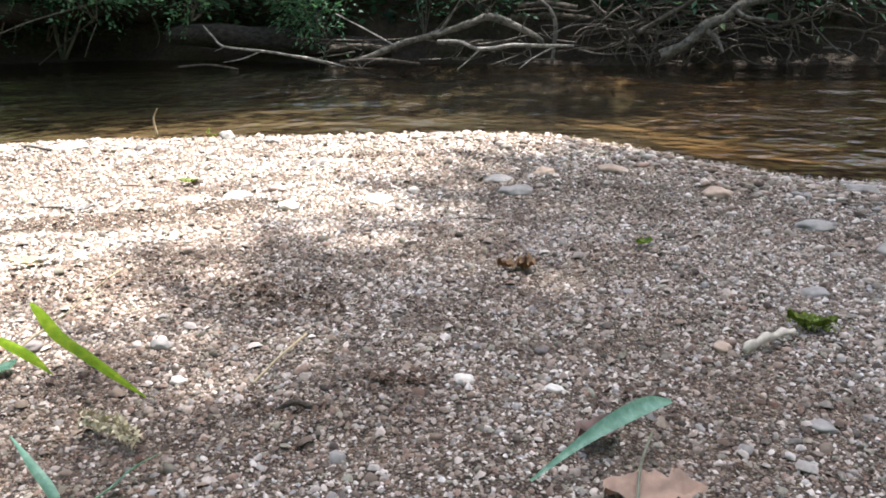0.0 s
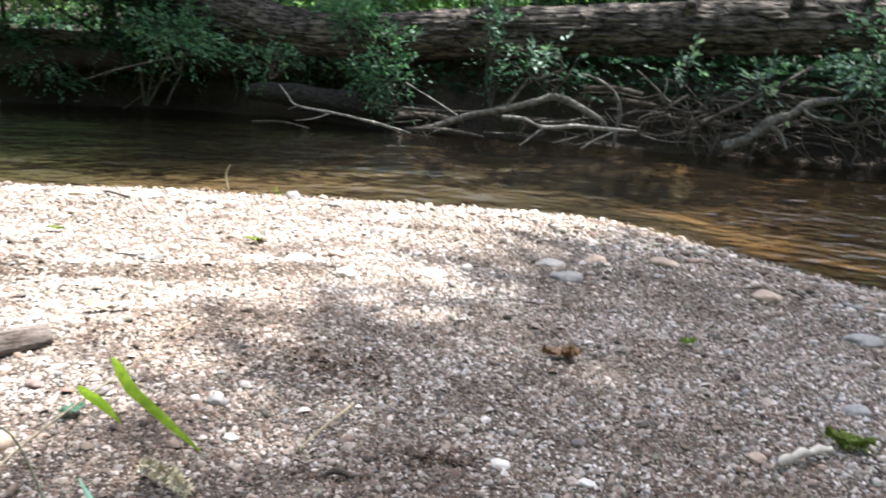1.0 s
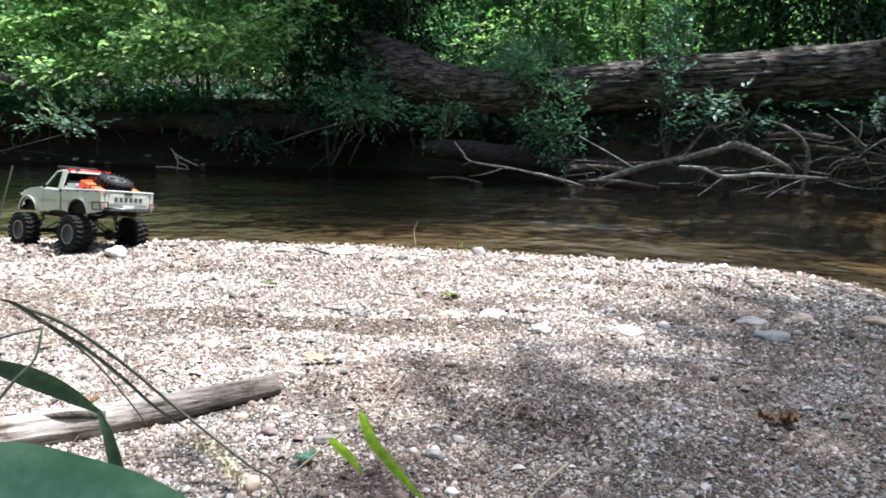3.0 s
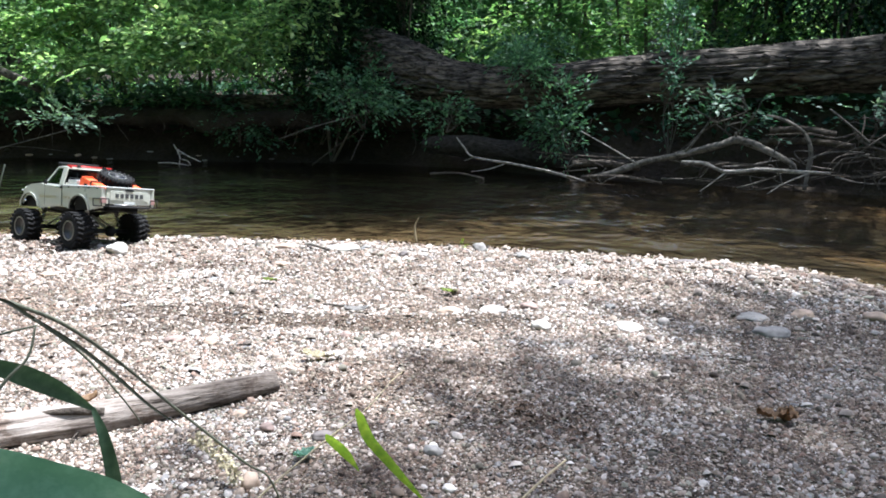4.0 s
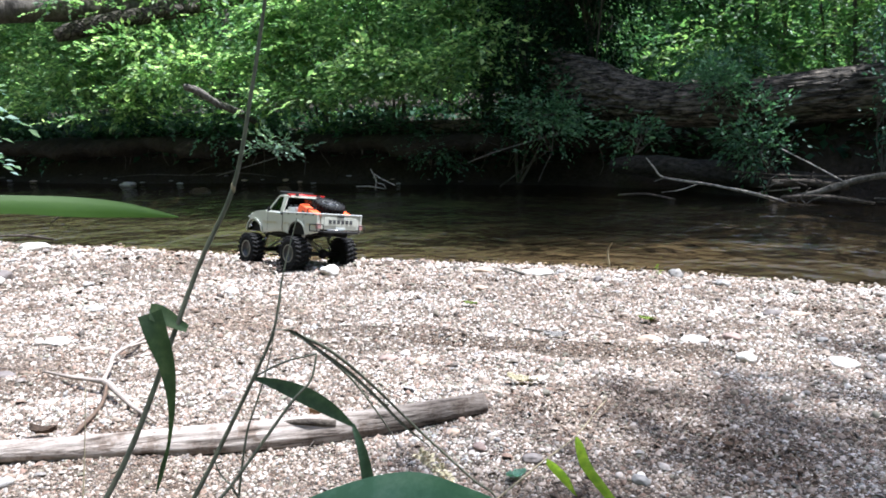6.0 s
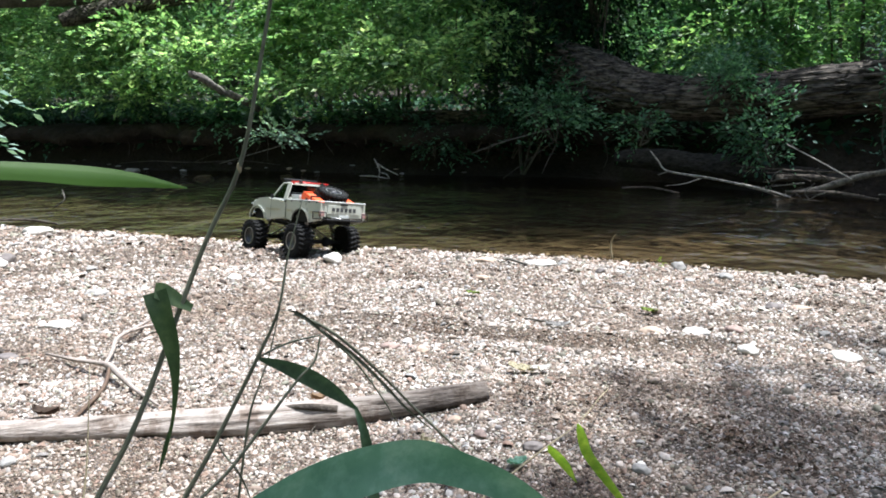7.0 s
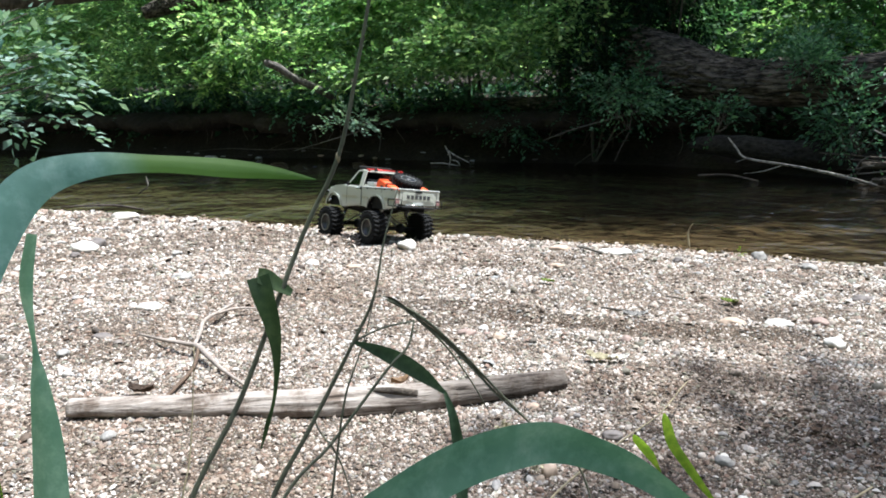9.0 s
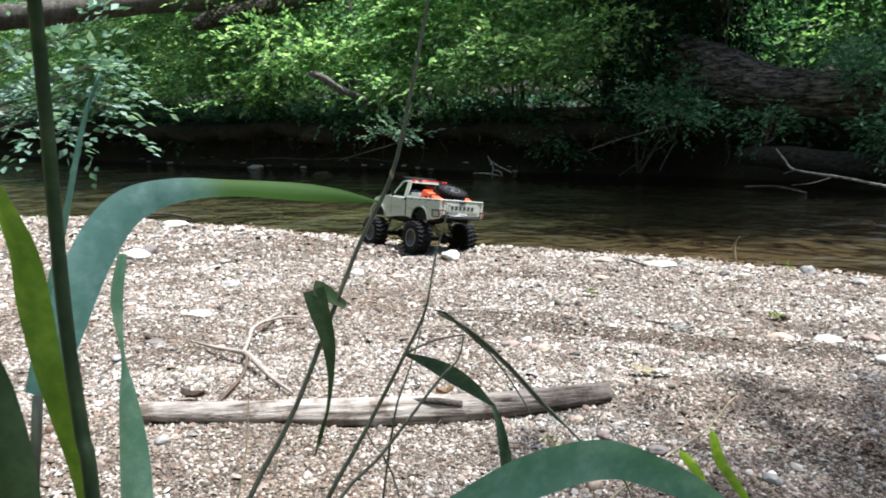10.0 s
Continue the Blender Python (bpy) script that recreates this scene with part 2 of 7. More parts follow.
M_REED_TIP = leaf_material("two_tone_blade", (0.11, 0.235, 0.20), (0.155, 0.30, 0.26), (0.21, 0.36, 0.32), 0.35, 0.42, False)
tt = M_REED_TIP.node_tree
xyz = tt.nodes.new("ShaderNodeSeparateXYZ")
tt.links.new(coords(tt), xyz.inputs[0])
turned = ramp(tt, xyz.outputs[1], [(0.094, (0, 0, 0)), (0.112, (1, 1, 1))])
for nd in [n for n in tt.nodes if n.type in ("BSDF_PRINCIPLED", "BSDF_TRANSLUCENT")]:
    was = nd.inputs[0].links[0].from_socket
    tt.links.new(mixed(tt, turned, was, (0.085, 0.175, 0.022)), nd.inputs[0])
M_TWIG = plain("pale_dry_twig", (0.27, 0.225, 0.19), 0.85, vary=0.4, scale=120, relief=0.5)
M_LITTER = plain("dark_leaf_crumbs", (0.085, 0.055, 0.036), 0.9, vary=0.5, scale=150, relief=0.4)
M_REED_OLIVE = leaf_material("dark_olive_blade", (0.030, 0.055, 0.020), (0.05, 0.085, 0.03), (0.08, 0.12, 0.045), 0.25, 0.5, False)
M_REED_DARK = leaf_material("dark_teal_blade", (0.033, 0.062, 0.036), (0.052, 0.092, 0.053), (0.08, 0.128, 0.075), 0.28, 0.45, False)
M_STEM = plain("reed_stem", (0.135, 0.14, 0.092), 0.6, vary=0.45, scale=90)
M_DRY_STEM = plain("dry_stalk", (0.30, 0.25, 0.15), 0.7, vary=0.3, scale=150)
M_LOGBARK = bark_material("furrowed_log_bark", (0.02, 0.0165, 0.013), (0.165, 0.14, 0.115), (1.0, 4.0, 4.0), 11, 1.0, (0.40, 0.62), 16)
M_BARK = bark_material("grey_tree_bark", (0.04, 0.036, 0.03), (0.135, 0.12, 0.10), (3, 3, 0.7), 9)
M_DRIFT = bark_material("grey_driftwood", (0.03, 0.027, 0.023), (0.21, 0.19, 0.165), (6, 6, 6), 6, 0.5)
M_BLEACHED = bark_material("bleached_driftwood", (0.09, 0.082, 0.073), (0.40, 0.37, 0.33), (6, 6, 6), 6, 0.5)


def weathered_log_material(turn):
    """Bleached wood: grain and cracks along the log, a darker weathered end."""
    m, t, b = material("weathered_log_wood", 0.9, 0, 0.2)
    c = t.nodes.new("ShaderNodeTexCoord")
    rot = t.nodes.new("ShaderNodeMapping")
    rot.inputs["Rotation"].default_value = (0, 0, radians(-turn))
    t.links.new(c.outputs["Object"], rot.inputs["Vector"])
    st = t.nodes.new("ShaderNodeMapping")
    st.inputs["Scale"].default_value = (9, 120, 120)
    t.links.new(rot.outputs[0], st.inputs["Vector"])
    grain, patch = noise_tex(t, st.outputs[0], 1.0, 5, 0.65), noise_tex(t, rot.outputs[0], 30, 6, 0.68)
    col = ramp(t, grain, [(0.33, (0.07, 0.056, 0.046)), (0.43, (0.25, 0.215, 0.187)), (0.70, (0.41, 0.37, 0.335))])
    col = mixed(t, 0.8, col, ramp(t, patch, [(0.38, (0.42, 0.34, 0.28)), (0.46, (0.85, 0.81, 0.77)), (0.60, (1.15, 1.13, 1.10))]), "MULTIPLY")
    xyz = t.nodes.new("ShaderNodeSeparateXYZ")
    t.links.new(rot.outputs[0], xyz.inputs[0])
    edge = t.nodes.new("ShaderNodeMath")
    edge.operation = "MULTIPLY_ADD"
    t.links.new(patch, edge.inputs[0])
    edge.inputs[1].default_value = 0.12
    t.links.new(xyz.outputs[0], edge.inputs[2])
    shift = t.nodes.new("ShaderNodeMath")
    shift.operation = "ADD"
    t.links.new(edge.outputs[0], shift.inputs[0])
    shift.inputs[1].default_value = 0.20
    old = ramp(t, shift.outputs[0], [(0.0, (0, 0, 0)), (0.10, (0.75, 0.75, 0.75))])
    col = mixed(t, old, col, mixed(t, 1.0, col, (0.25, 0.235, 0.225), "MULTIPLY"))
    t.links.new(col, b.inputs["Base Color"])
    bump(t, b, grain, 0.8, 0.006)
    return m


M_ROTTEN = bark_material("rotten_wet_wood", (0.008, 0.007, 0.006), (0.055, 0.048, 0.042), (3, 6, 6), 8, 0.9)
M_DRIFT_LOG = weathered_log_material(54.5)
M_DRIFT_DARK = bark_material("wet_driftwood", (0.025, 0.02, 0.016), (0.12, 0.10, 0.08), (6, 6, 6), 6, 0.6)
M_ROOT = bark_material("tangled_root", (0.03, 0.024, 0.019), (0.15, 0.128, 0.105), (8, 8, 8), 6, 0.5)
M_STONE_GREY = plain("grey_river_stone", (0.24, 0.225, 0.205), 0.75, vary=0.3, scale=90)
M_STONE_WHITE = plain("white_quartz_stone", (0.56, 0.52, 0.46), 0.65, vary=0.15, scale=70)
M_STONE_TAN = plain("tan_river_stone", (0.36, 0.27, 0.20), 0.75, vary=0.3, scale=90)
M_STONE_DARK = plain("dark_river_stone", (0.13, 0.11, 0.10), 0.7, vary=0.3, scale=90)
M_STONE_RED = plain("reddish_stone", (0.25, 0.18, 0.15), 0.75, vary=0.3, scale=90)
M_DEADLEAF = plain("dry_brown_leaf", (0.27, 0.17, 0.09), 0.75, vary=0.45, scale=60, relief=0.4)
M_BARKFLAKE = plain("pale_bark_flake", (0.46, 0.33, 0.25), 0.8, vary=0.35, scale=50, relief=0.5)
M_MOSS = plain("green_moss", (0.16, 0.21, 0.035), 0.95, vary=0.5, scale=200, relief=0.6)
M_STUB = plain("pale_dry_wood", (0.50, 0.45, 0.37), 0.85, vary=0.35, scale=90, relief=0.5)
M_CATKIN = plain("yellow_catkin", (0.42, 0.37, 0.24), 0.85, vary=0.35, scale=200, relief=0.6)


# ---------------------------------------------------------------- mesh helpers
def mesh_of(name, bm, mat, smooth=True):
    me = bpy.data.meshes.new(name)
    bm.normal_update()
    bm.to_mesh(me)
    bm.free()
    for m in (mat if isinstance(mat, (list, tuple)) else [mat]):
        me.materials.append(m)
    if smooth:
        me.shade_smooth()
    return me


def part(name, bm, mat, parent=None, label="", smooth=True):
    """Links a bmesh as one mesh object, under a thing or a part."""
    ob = new(name, mesh_of(name, bm, mat, smooth))
    if parent is not None:
        ob.parent = parent
    return tagged(ob, label)


def thing(name, label, category, m=None, group="", kind=""):
    ob = new(name)
    ob.empty_display_size = 0.02
    if m is not None:
        ob.matrix_world = m
    return tagged(ob, label, category, group, kind)


def from_arrays(name, verts, faces, mat, smooth=True):
    """verts (n, 3), faces (m, k) with one k."""
    me = bpy.data.meshes.new(name)
    verts, faces = np.asarray(verts, dtype=np.float32), np.asarray(faces, dtype=np.int32)
    me.vertices.add(len(verts))
    me.vertices.foreach_set("co", verts.ravel())
    n, k = faces.shape
    me.loops.add(n * k)
    me.loops.foreach_set("vertex_index", faces.ravel())
    me.polygons.add(n)
    me.polygons.foreach_set("loop_start", np.arange(0, n * k, k, dtype=np.int32))
    me.update(calc_edges=True)
    me.validate()
    for m in (mat if isinstance(mat, (list, tuple)) else [mat]):
        me.materials.append(m)
    if smooth:
        me.shade_smooth()
    return new(name, me)


def smooth_line(pts, steps):
    """Catmull-Rom through the points."""
    p = [np.array(q, dtype=float) for q in pts]
    p = [2 * p[0] - p[1]] + p + [2 * p[-1] - p[-2]]
    out = []
    for i in range(1, len(p) - 2):
        for s in range(steps):
            u = s / steps
            out.append(0.5 * (2 * p[i] + (p[i + 1] - p[i - 1]) * u + (2 * p[i - 1] - 5 * p[i] + 4 * p[i + 1] - p[i + 2]) * u * u
                              + (3 * p[i] - p[i - 1] - 3 * p[i + 1] + p[i + 2]) * u ** 3))
    out.append(p[-2])
    return out


def tube(bm, pts, radii, sides=8, steps=1, rough=0.0, caps=True):
    """A tube along pts, radii matching pts; rough makes it uneven."""
    if steps > 1:
        line = smooth_line([(*p, r) for p, r in zip(pts, radii)], steps)
        pts, radii = [q[:3] for q in line], [q[3] for q in line]
    pts = [Vector(p) for p in pts]
    up, rings = Vector((0.31, 0.17, 0.93)), []
    for i, p in enumerate(pts):
        d = (pts[min(i + 1, len(pts) - 1)] - pts[max(i - 1, 0)]).normalized()
        side = d.cross(up)
        side = side.normalized() if side.length > 1e-3 else d.orthogonal().normalized()
        up = side.cross(d).normalized()
        ring = []
        for k in range(sides):
            a = 2 * math.pi * k / sides
            r = radii[i] * (1 + rough * (noise.noise(Vector((p.x * 9 + math.cos(a) * 1.3, p.y * 9 + math.sin(a) * 1.3, p.z * 9))) * 1.2))
            ring.append(bm.verts.new(p + side * (r * math.cos(a)) + up * (r * math.sin(a))))
        rings.append(ring)
    for a, b in zip(rings, rings[1:]):
        for k in range(sides):
            bm.faces.new((a[k], a[(k + 1) % sides], b[(k + 1) % sides], b[k]))
    if caps:
        bm.faces.new(list(reversed(rings[0])))
        bm.faces.new(rings[-1])
    return bm


def box(bm, centre, size, bevel=0.0, m=None, segments=2):
    v = bmesh.ops.create_cube(bm, size=1)["verts"]
    bmesh.ops.scale(bm, vec=size, verts=v)
    if m is not None:
        bmesh.ops.transform(bm, matrix=m, verts=v)
    bmesh.ops.translate(bm, vec=centre, verts=v)
    if bevel:
        edges = list({e for q in v for e in q.link_edges})
        bmesh.ops.bevel(bm, geom=edges, offset=bevel, segments=segments, profile=0.5, affect="EDGES")
    return bm


def prism(bm, outline, y0, y1, bevel=0.0):
    """A polygon in x and z, drawn out from y0 to y1."""
    a = [bm.verts.new((x, y0, z)) for x, z in outline]
    b = [bm.verts.new((x, y1, z)) for x, z in outline]
    n = len(outline)
    f1, f2 = bm.faces.new(a), bm.faces.new(list(reversed(b)))
    for i in range(n):
        bm.faces.new((a[(i + 1) % n], a[i], b[i], b[(i + 1) % n]))
    if bevel:
        edges = list(f1.edges) + list(f2.edges)
        bmesh.ops.bevel(bm, geom=edges, offset=bevel, segments=2, profile=0.5, affect="EDGES")
    bmesh.ops.recalc_face_normals(bm, faces=bm.faces[:])
    return bm


def lathe(bm, profile, sides=24, axis="y"):
    """(radius, along) pairs turned round an axis through the origin."""
    rings = []
    for r, h in profile:
        ring = []
        for k in range(sides):
            a = 2 * math.pi * k / sides
            c, s = r * math.cos(a), r * math.sin(a)
            ring.append(bm.verts.new((c, h, s) if axis == "y" else (c, s, h)))
        rings.append(ring)
    for a, b in zip(rings, rings[1:]):
        for k in range(sides):
            bm.faces.new((a[k], b[k], b[(k + 1) % sides], a[(k + 1) % sides]))
    bm.faces.new(rings[0])
    bm.faces.new(list(reversed(rings[-1])))
    bmesh.ops.recalc_face_normals(bm, faces=bm.faces[:])
    return bm


def ribbon(bm, pts, widths, side, fold=0.25, steps=5):
    """A blade along pts; side: the way across it; fold: how far the midrib sinks, in widths."""
    line = smooth_line([(*p, w) for p, w in zip(pts, widths)], steps)
    rows, side = [], Vector(side).normalized()
    for i, q in enumerate(line):
        p = Vector(q[:3])
        d = (Vector(line[min(i + 1, len(line) - 1)][:3]) - Vector(line[max(i - 1, 0)][:3])).normalized()
        across = (side - d * side.dot(d)).normalized()
        nrm = d.cross(across)
        w = max(q[3], 0.0002) / 2
        rows.append([bm.verts.new(p + across * (w * k) + nrm * (fold * w * (abs(k) - 0.5))) for k in (-1, -0.5, 0, 0.5, 1)])
    for a, b in zip(rows, rows[1:]):
        for k in range(4):
            bm.faces.new((a[k], a[k + 1], b[k + 1], b[k]))
    return bm


def interp(table):
    xs, ys = [a for a, _ in table], [b for _, b in table]
    return lambda x: np.interp(x, xs, ys)


# ---------------------------------------------------------------- the lie of the land
near_shore = interp([(-60, -9), (-14, -3), (-8, -0.6), (-5.2, 0.85), (-4.25, 1.4), (-3.5, 1.86), (-2.9, 2.06), (-2.33, 2.21), (-1.95, 2.45), (-1.57, 2.62),
                     (-1.2, 2.71), (-0.88, 2.8), (-0.53, 2.86), (-0.2, 2.88), (-0.05, 2.8), (0.19, 2.56), (0.38, 2.4), (0.51, 2.32), (0.8, 2.3), (1.5, 2.1), (3, 1.5), (8, -1), (60, -9)])
far_shore = interp([(-60, 0), (-14, 2.7), (-10.5, 3.2), (-8.2, 3.6), (-6.9, 4.05), (-6, 4.6), (-5, 4.95), (-4.2, 5.2), (-3.4, 5.6), (-2.6, 5.6), (-1.6, 5.3),
                    (-0.74, 5.32), (0, 5.28), (1.4, 5.32), (3, 5.4), (8, 5), (60, -2)])


def ease(u):
    u = np.clip(u, 0, 1)
    return u * u * (3 - 2 * u)


def wave(x, y, f, seed):
    r = np.random.RandomState(seed)
    s = 0
    for _ in range(5):
        a, ph, k = r.uniform(0, 6.28), r.uniform(0, 6.28), f * r.uniform(0.6, 1.7)
        s = s + np.sin((x * np.cos(a) + y * np.sin(a)) * k + ph)
    return s / 5


def ground_height(x, y):
    x, y = np.asarray(x, dtype=float), np.asarray(y, dtype=float)
    inland = (near_shore(x) - y) + 0.03 * wave(x, y, 9, 3)
    beyond = (y - far_shore(x)) + 0.06 * wave(x, y, 5, 4)
    bar = WATER + 0.065 * ease(inland / 0.45) + (0.012 * wave(x, y, 4, 1) + 0.006 * wave(x, y, 21, 8) + 0.003 * wave(x, y, 47, 9)) * ease(inland / 0.4) + 0.5 * ease((inland - 3.2) / 4)
    # a shallow wheel rut across the bar
    along = ((x + 1.35) * 0.919 + (y - 1.34) * 0.395)
    off = -(x + 1.35) * 0.395 + (y - 1.34) * 0.919 - 0.02 * np.sin(along * 9)
    rut = ease((along + 0.15) / 0.15) * ease((0.9 - along) / 0.2)
    bar = bar + rut * (0.011 * np.exp(-((off - 0.05) / 0.035) ** 2) - 0.007 * np.exp(-(off / 0.03) ** 2))
    bed = WATER - np.minimum(np.minimum(0.12 * -inland, 0.5 * -beyond), 0.22 + 0.04 * wave(x, y, 2.5, 2))
    bank = WATER + 0.42 * ease(beyond / 0.55) + 0.14 * ease((beyond - 0.5) / 2.5) + (0.05 * wave(x, y, 3, 5) + 0.035 * wave(x, y, 14, 6)) * ease(beyond / 0.3) + 0.05 * np.maximum(beyond - 3, 0)
    # the bank swells up under the fallen trunk
    bank = bank + 0.15 * np.exp(-((y - 5.70) / 0.13) ** 2) * ease((x + 2.5) / 0.5) * ease((4.0 - x) / 1.0)
    return np.where(inland > 0, bar, np.where(beyond > 0, bank, bed))


def ground_at(x, y):
    return float(ground_height(x, y))


def build_ground():
    xs = np.unique(np.concatenate([np.linspace(-60, -12, 13), np.linspace(-12, -5, 36), np.linspace(-5, -2.2, 57), np.linspace(-2.2, 1.0, 129), np.linspace(1.0, 1.8, 21), np.linspace(1.8, 8, 28), np.linspace(8, 60, 13)]).round(4))
    ys = np.unique(np.concatenate([np.linspace(-60, -6, 10), np.linspace(-6, -0.4, 20), np.linspace(-0.4, 3.2, 141), np.linspace(3.2, 7, 77), np.linspace(7, 14, 24), np.linspace(14, 60, 15)]).round(4))
    gx, gy = np.meshgrid(xs, ys)
    v = np.stack([gx.ravel(), gy.ravel(), ground_height(gx, gy).ravel()], 1)
    nx, ny = len(xs), len(ys)
    i = (np.arange(ny - 1)[:, None] * nx + np.arange(nx - 1)[None, :]).ravel()
    f = np.stack([i, i + 1, i + nx + 1, i + nx], 1)
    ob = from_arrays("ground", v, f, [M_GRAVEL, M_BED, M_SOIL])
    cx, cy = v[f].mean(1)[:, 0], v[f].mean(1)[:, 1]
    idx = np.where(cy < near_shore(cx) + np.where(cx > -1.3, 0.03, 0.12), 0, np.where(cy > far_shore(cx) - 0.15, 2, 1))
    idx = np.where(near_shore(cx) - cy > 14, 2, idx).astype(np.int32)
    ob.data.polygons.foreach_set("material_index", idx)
    return tagged(ob, "gravel bar, brown river bed and dark forest bank", "ground", kind="structure")


build_ground()
bm = bmesh.new()
bmesh.ops.create_grid(bm, x_segments=40, y_segments=12, size=1)
bmesh.ops.scale(bm, vec=(45, 9, 1), verts=bm.verts[:])
bmesh.ops.translate(bm, vec=(-5, -0.5, WATER), verts=bm.verts[:])
tagged(part("water", bm, M_WATER), "shallow clear brown river water with small ripples", "river", kind="structure")


# sod ledge that overhangs the far waterline
def bank_ledge(x0, x1, n):
    bm, rows = bmesh.new(), []
    for i in range(n + 1):
        x = x0 + (x1 - x0) * i / n
        y = float(far_shore(x))
        rag = noise.noise(Vector((x * 1.7, 1.0, 0))) * 0.22 + noise.noise(Vector((x * 7, 5.0, 0))) * 0.10
        low = noise.noise(Vector((x * 2.1, 9.0, 0))) * 0.12 + noise.noise(Vector((x * 12, 2.0, 0))) * 0.05
        y += 0.8 * float(ease((x + 3.7) / 1.2))
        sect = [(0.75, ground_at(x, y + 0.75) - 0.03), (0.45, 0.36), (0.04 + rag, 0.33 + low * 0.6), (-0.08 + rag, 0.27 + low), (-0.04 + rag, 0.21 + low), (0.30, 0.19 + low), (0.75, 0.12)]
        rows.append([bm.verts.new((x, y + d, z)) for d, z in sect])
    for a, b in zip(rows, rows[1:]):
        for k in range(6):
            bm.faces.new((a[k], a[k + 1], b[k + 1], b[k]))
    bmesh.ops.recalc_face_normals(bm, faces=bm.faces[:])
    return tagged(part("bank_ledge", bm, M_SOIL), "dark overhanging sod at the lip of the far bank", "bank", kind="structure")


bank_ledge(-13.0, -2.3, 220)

# fine roots hanging from the ledge
rb = random.Random(71)
roots = thing("bank_roots", "thin bare roots hanging from the overhanging bank", "roots", Matrix.Translation((-5.0, 5.0, 0.2)))
for k in range(46):
    x = rb.uniform(-9.5, -2.5)
    y = float(far_shore(x)) + rb.uniform(-0.02, 0.2)
    p, a, l = [Vector((x + 5.0, y - 5.0, rb.uniform(0.0, 0.12)))], rb.uniform(-0.6, 0.6), rb.uniform(0.06, 0.2)
    for j in range(3):
        a += rb.uniform(-0.6, 0.6)
        p.append(p[-1] + Vector((math.sin(a) * l / 2.5, rb.uniform(-0.03, 0.02), -math.cos(a) * l / 2.5)))
    w = rb.uniform(0.002, 0.006)
    bm = bmesh.new()
    tube(bm, p, [w, w, w * 0.7, w * 0.3], 5, 3, 0.2)
    part("root", bm, M_ROOT, roots)


# ---------------------------------------------------------------- gravel
def icosahedron():
    g = (1 + 5 ** 0.5) / 2
    v = np.array([(-1, g, 0), (1, g, 0), (-1, -g, 0), (1, -g, 0), (0, -1, g), (0, 1, g), (0, -1, -g), (0, 1, -g), (g, 0, -1), (g, 0, 1), (-g, 0, -1), (-g, 0, 1)])
    f = np.array([(0, 11, 5), (0, 5, 1), (0, 1, 7), (0, 7, 10), (0, 10, 11), (1, 5, 9), (5, 11, 4), (11, 10, 2), (10, 7, 6), (7, 1, 8),
                  (3, 9, 4), (3, 4, 2), (3, 2, 6), (3, 6, 8), (3, 8, 9), (4, 9, 5), (2, 4, 11), (6, 2, 10), (8, 6, 7), (9, 8, 1)])
    return v / np.linalg.norm(v[0]), f


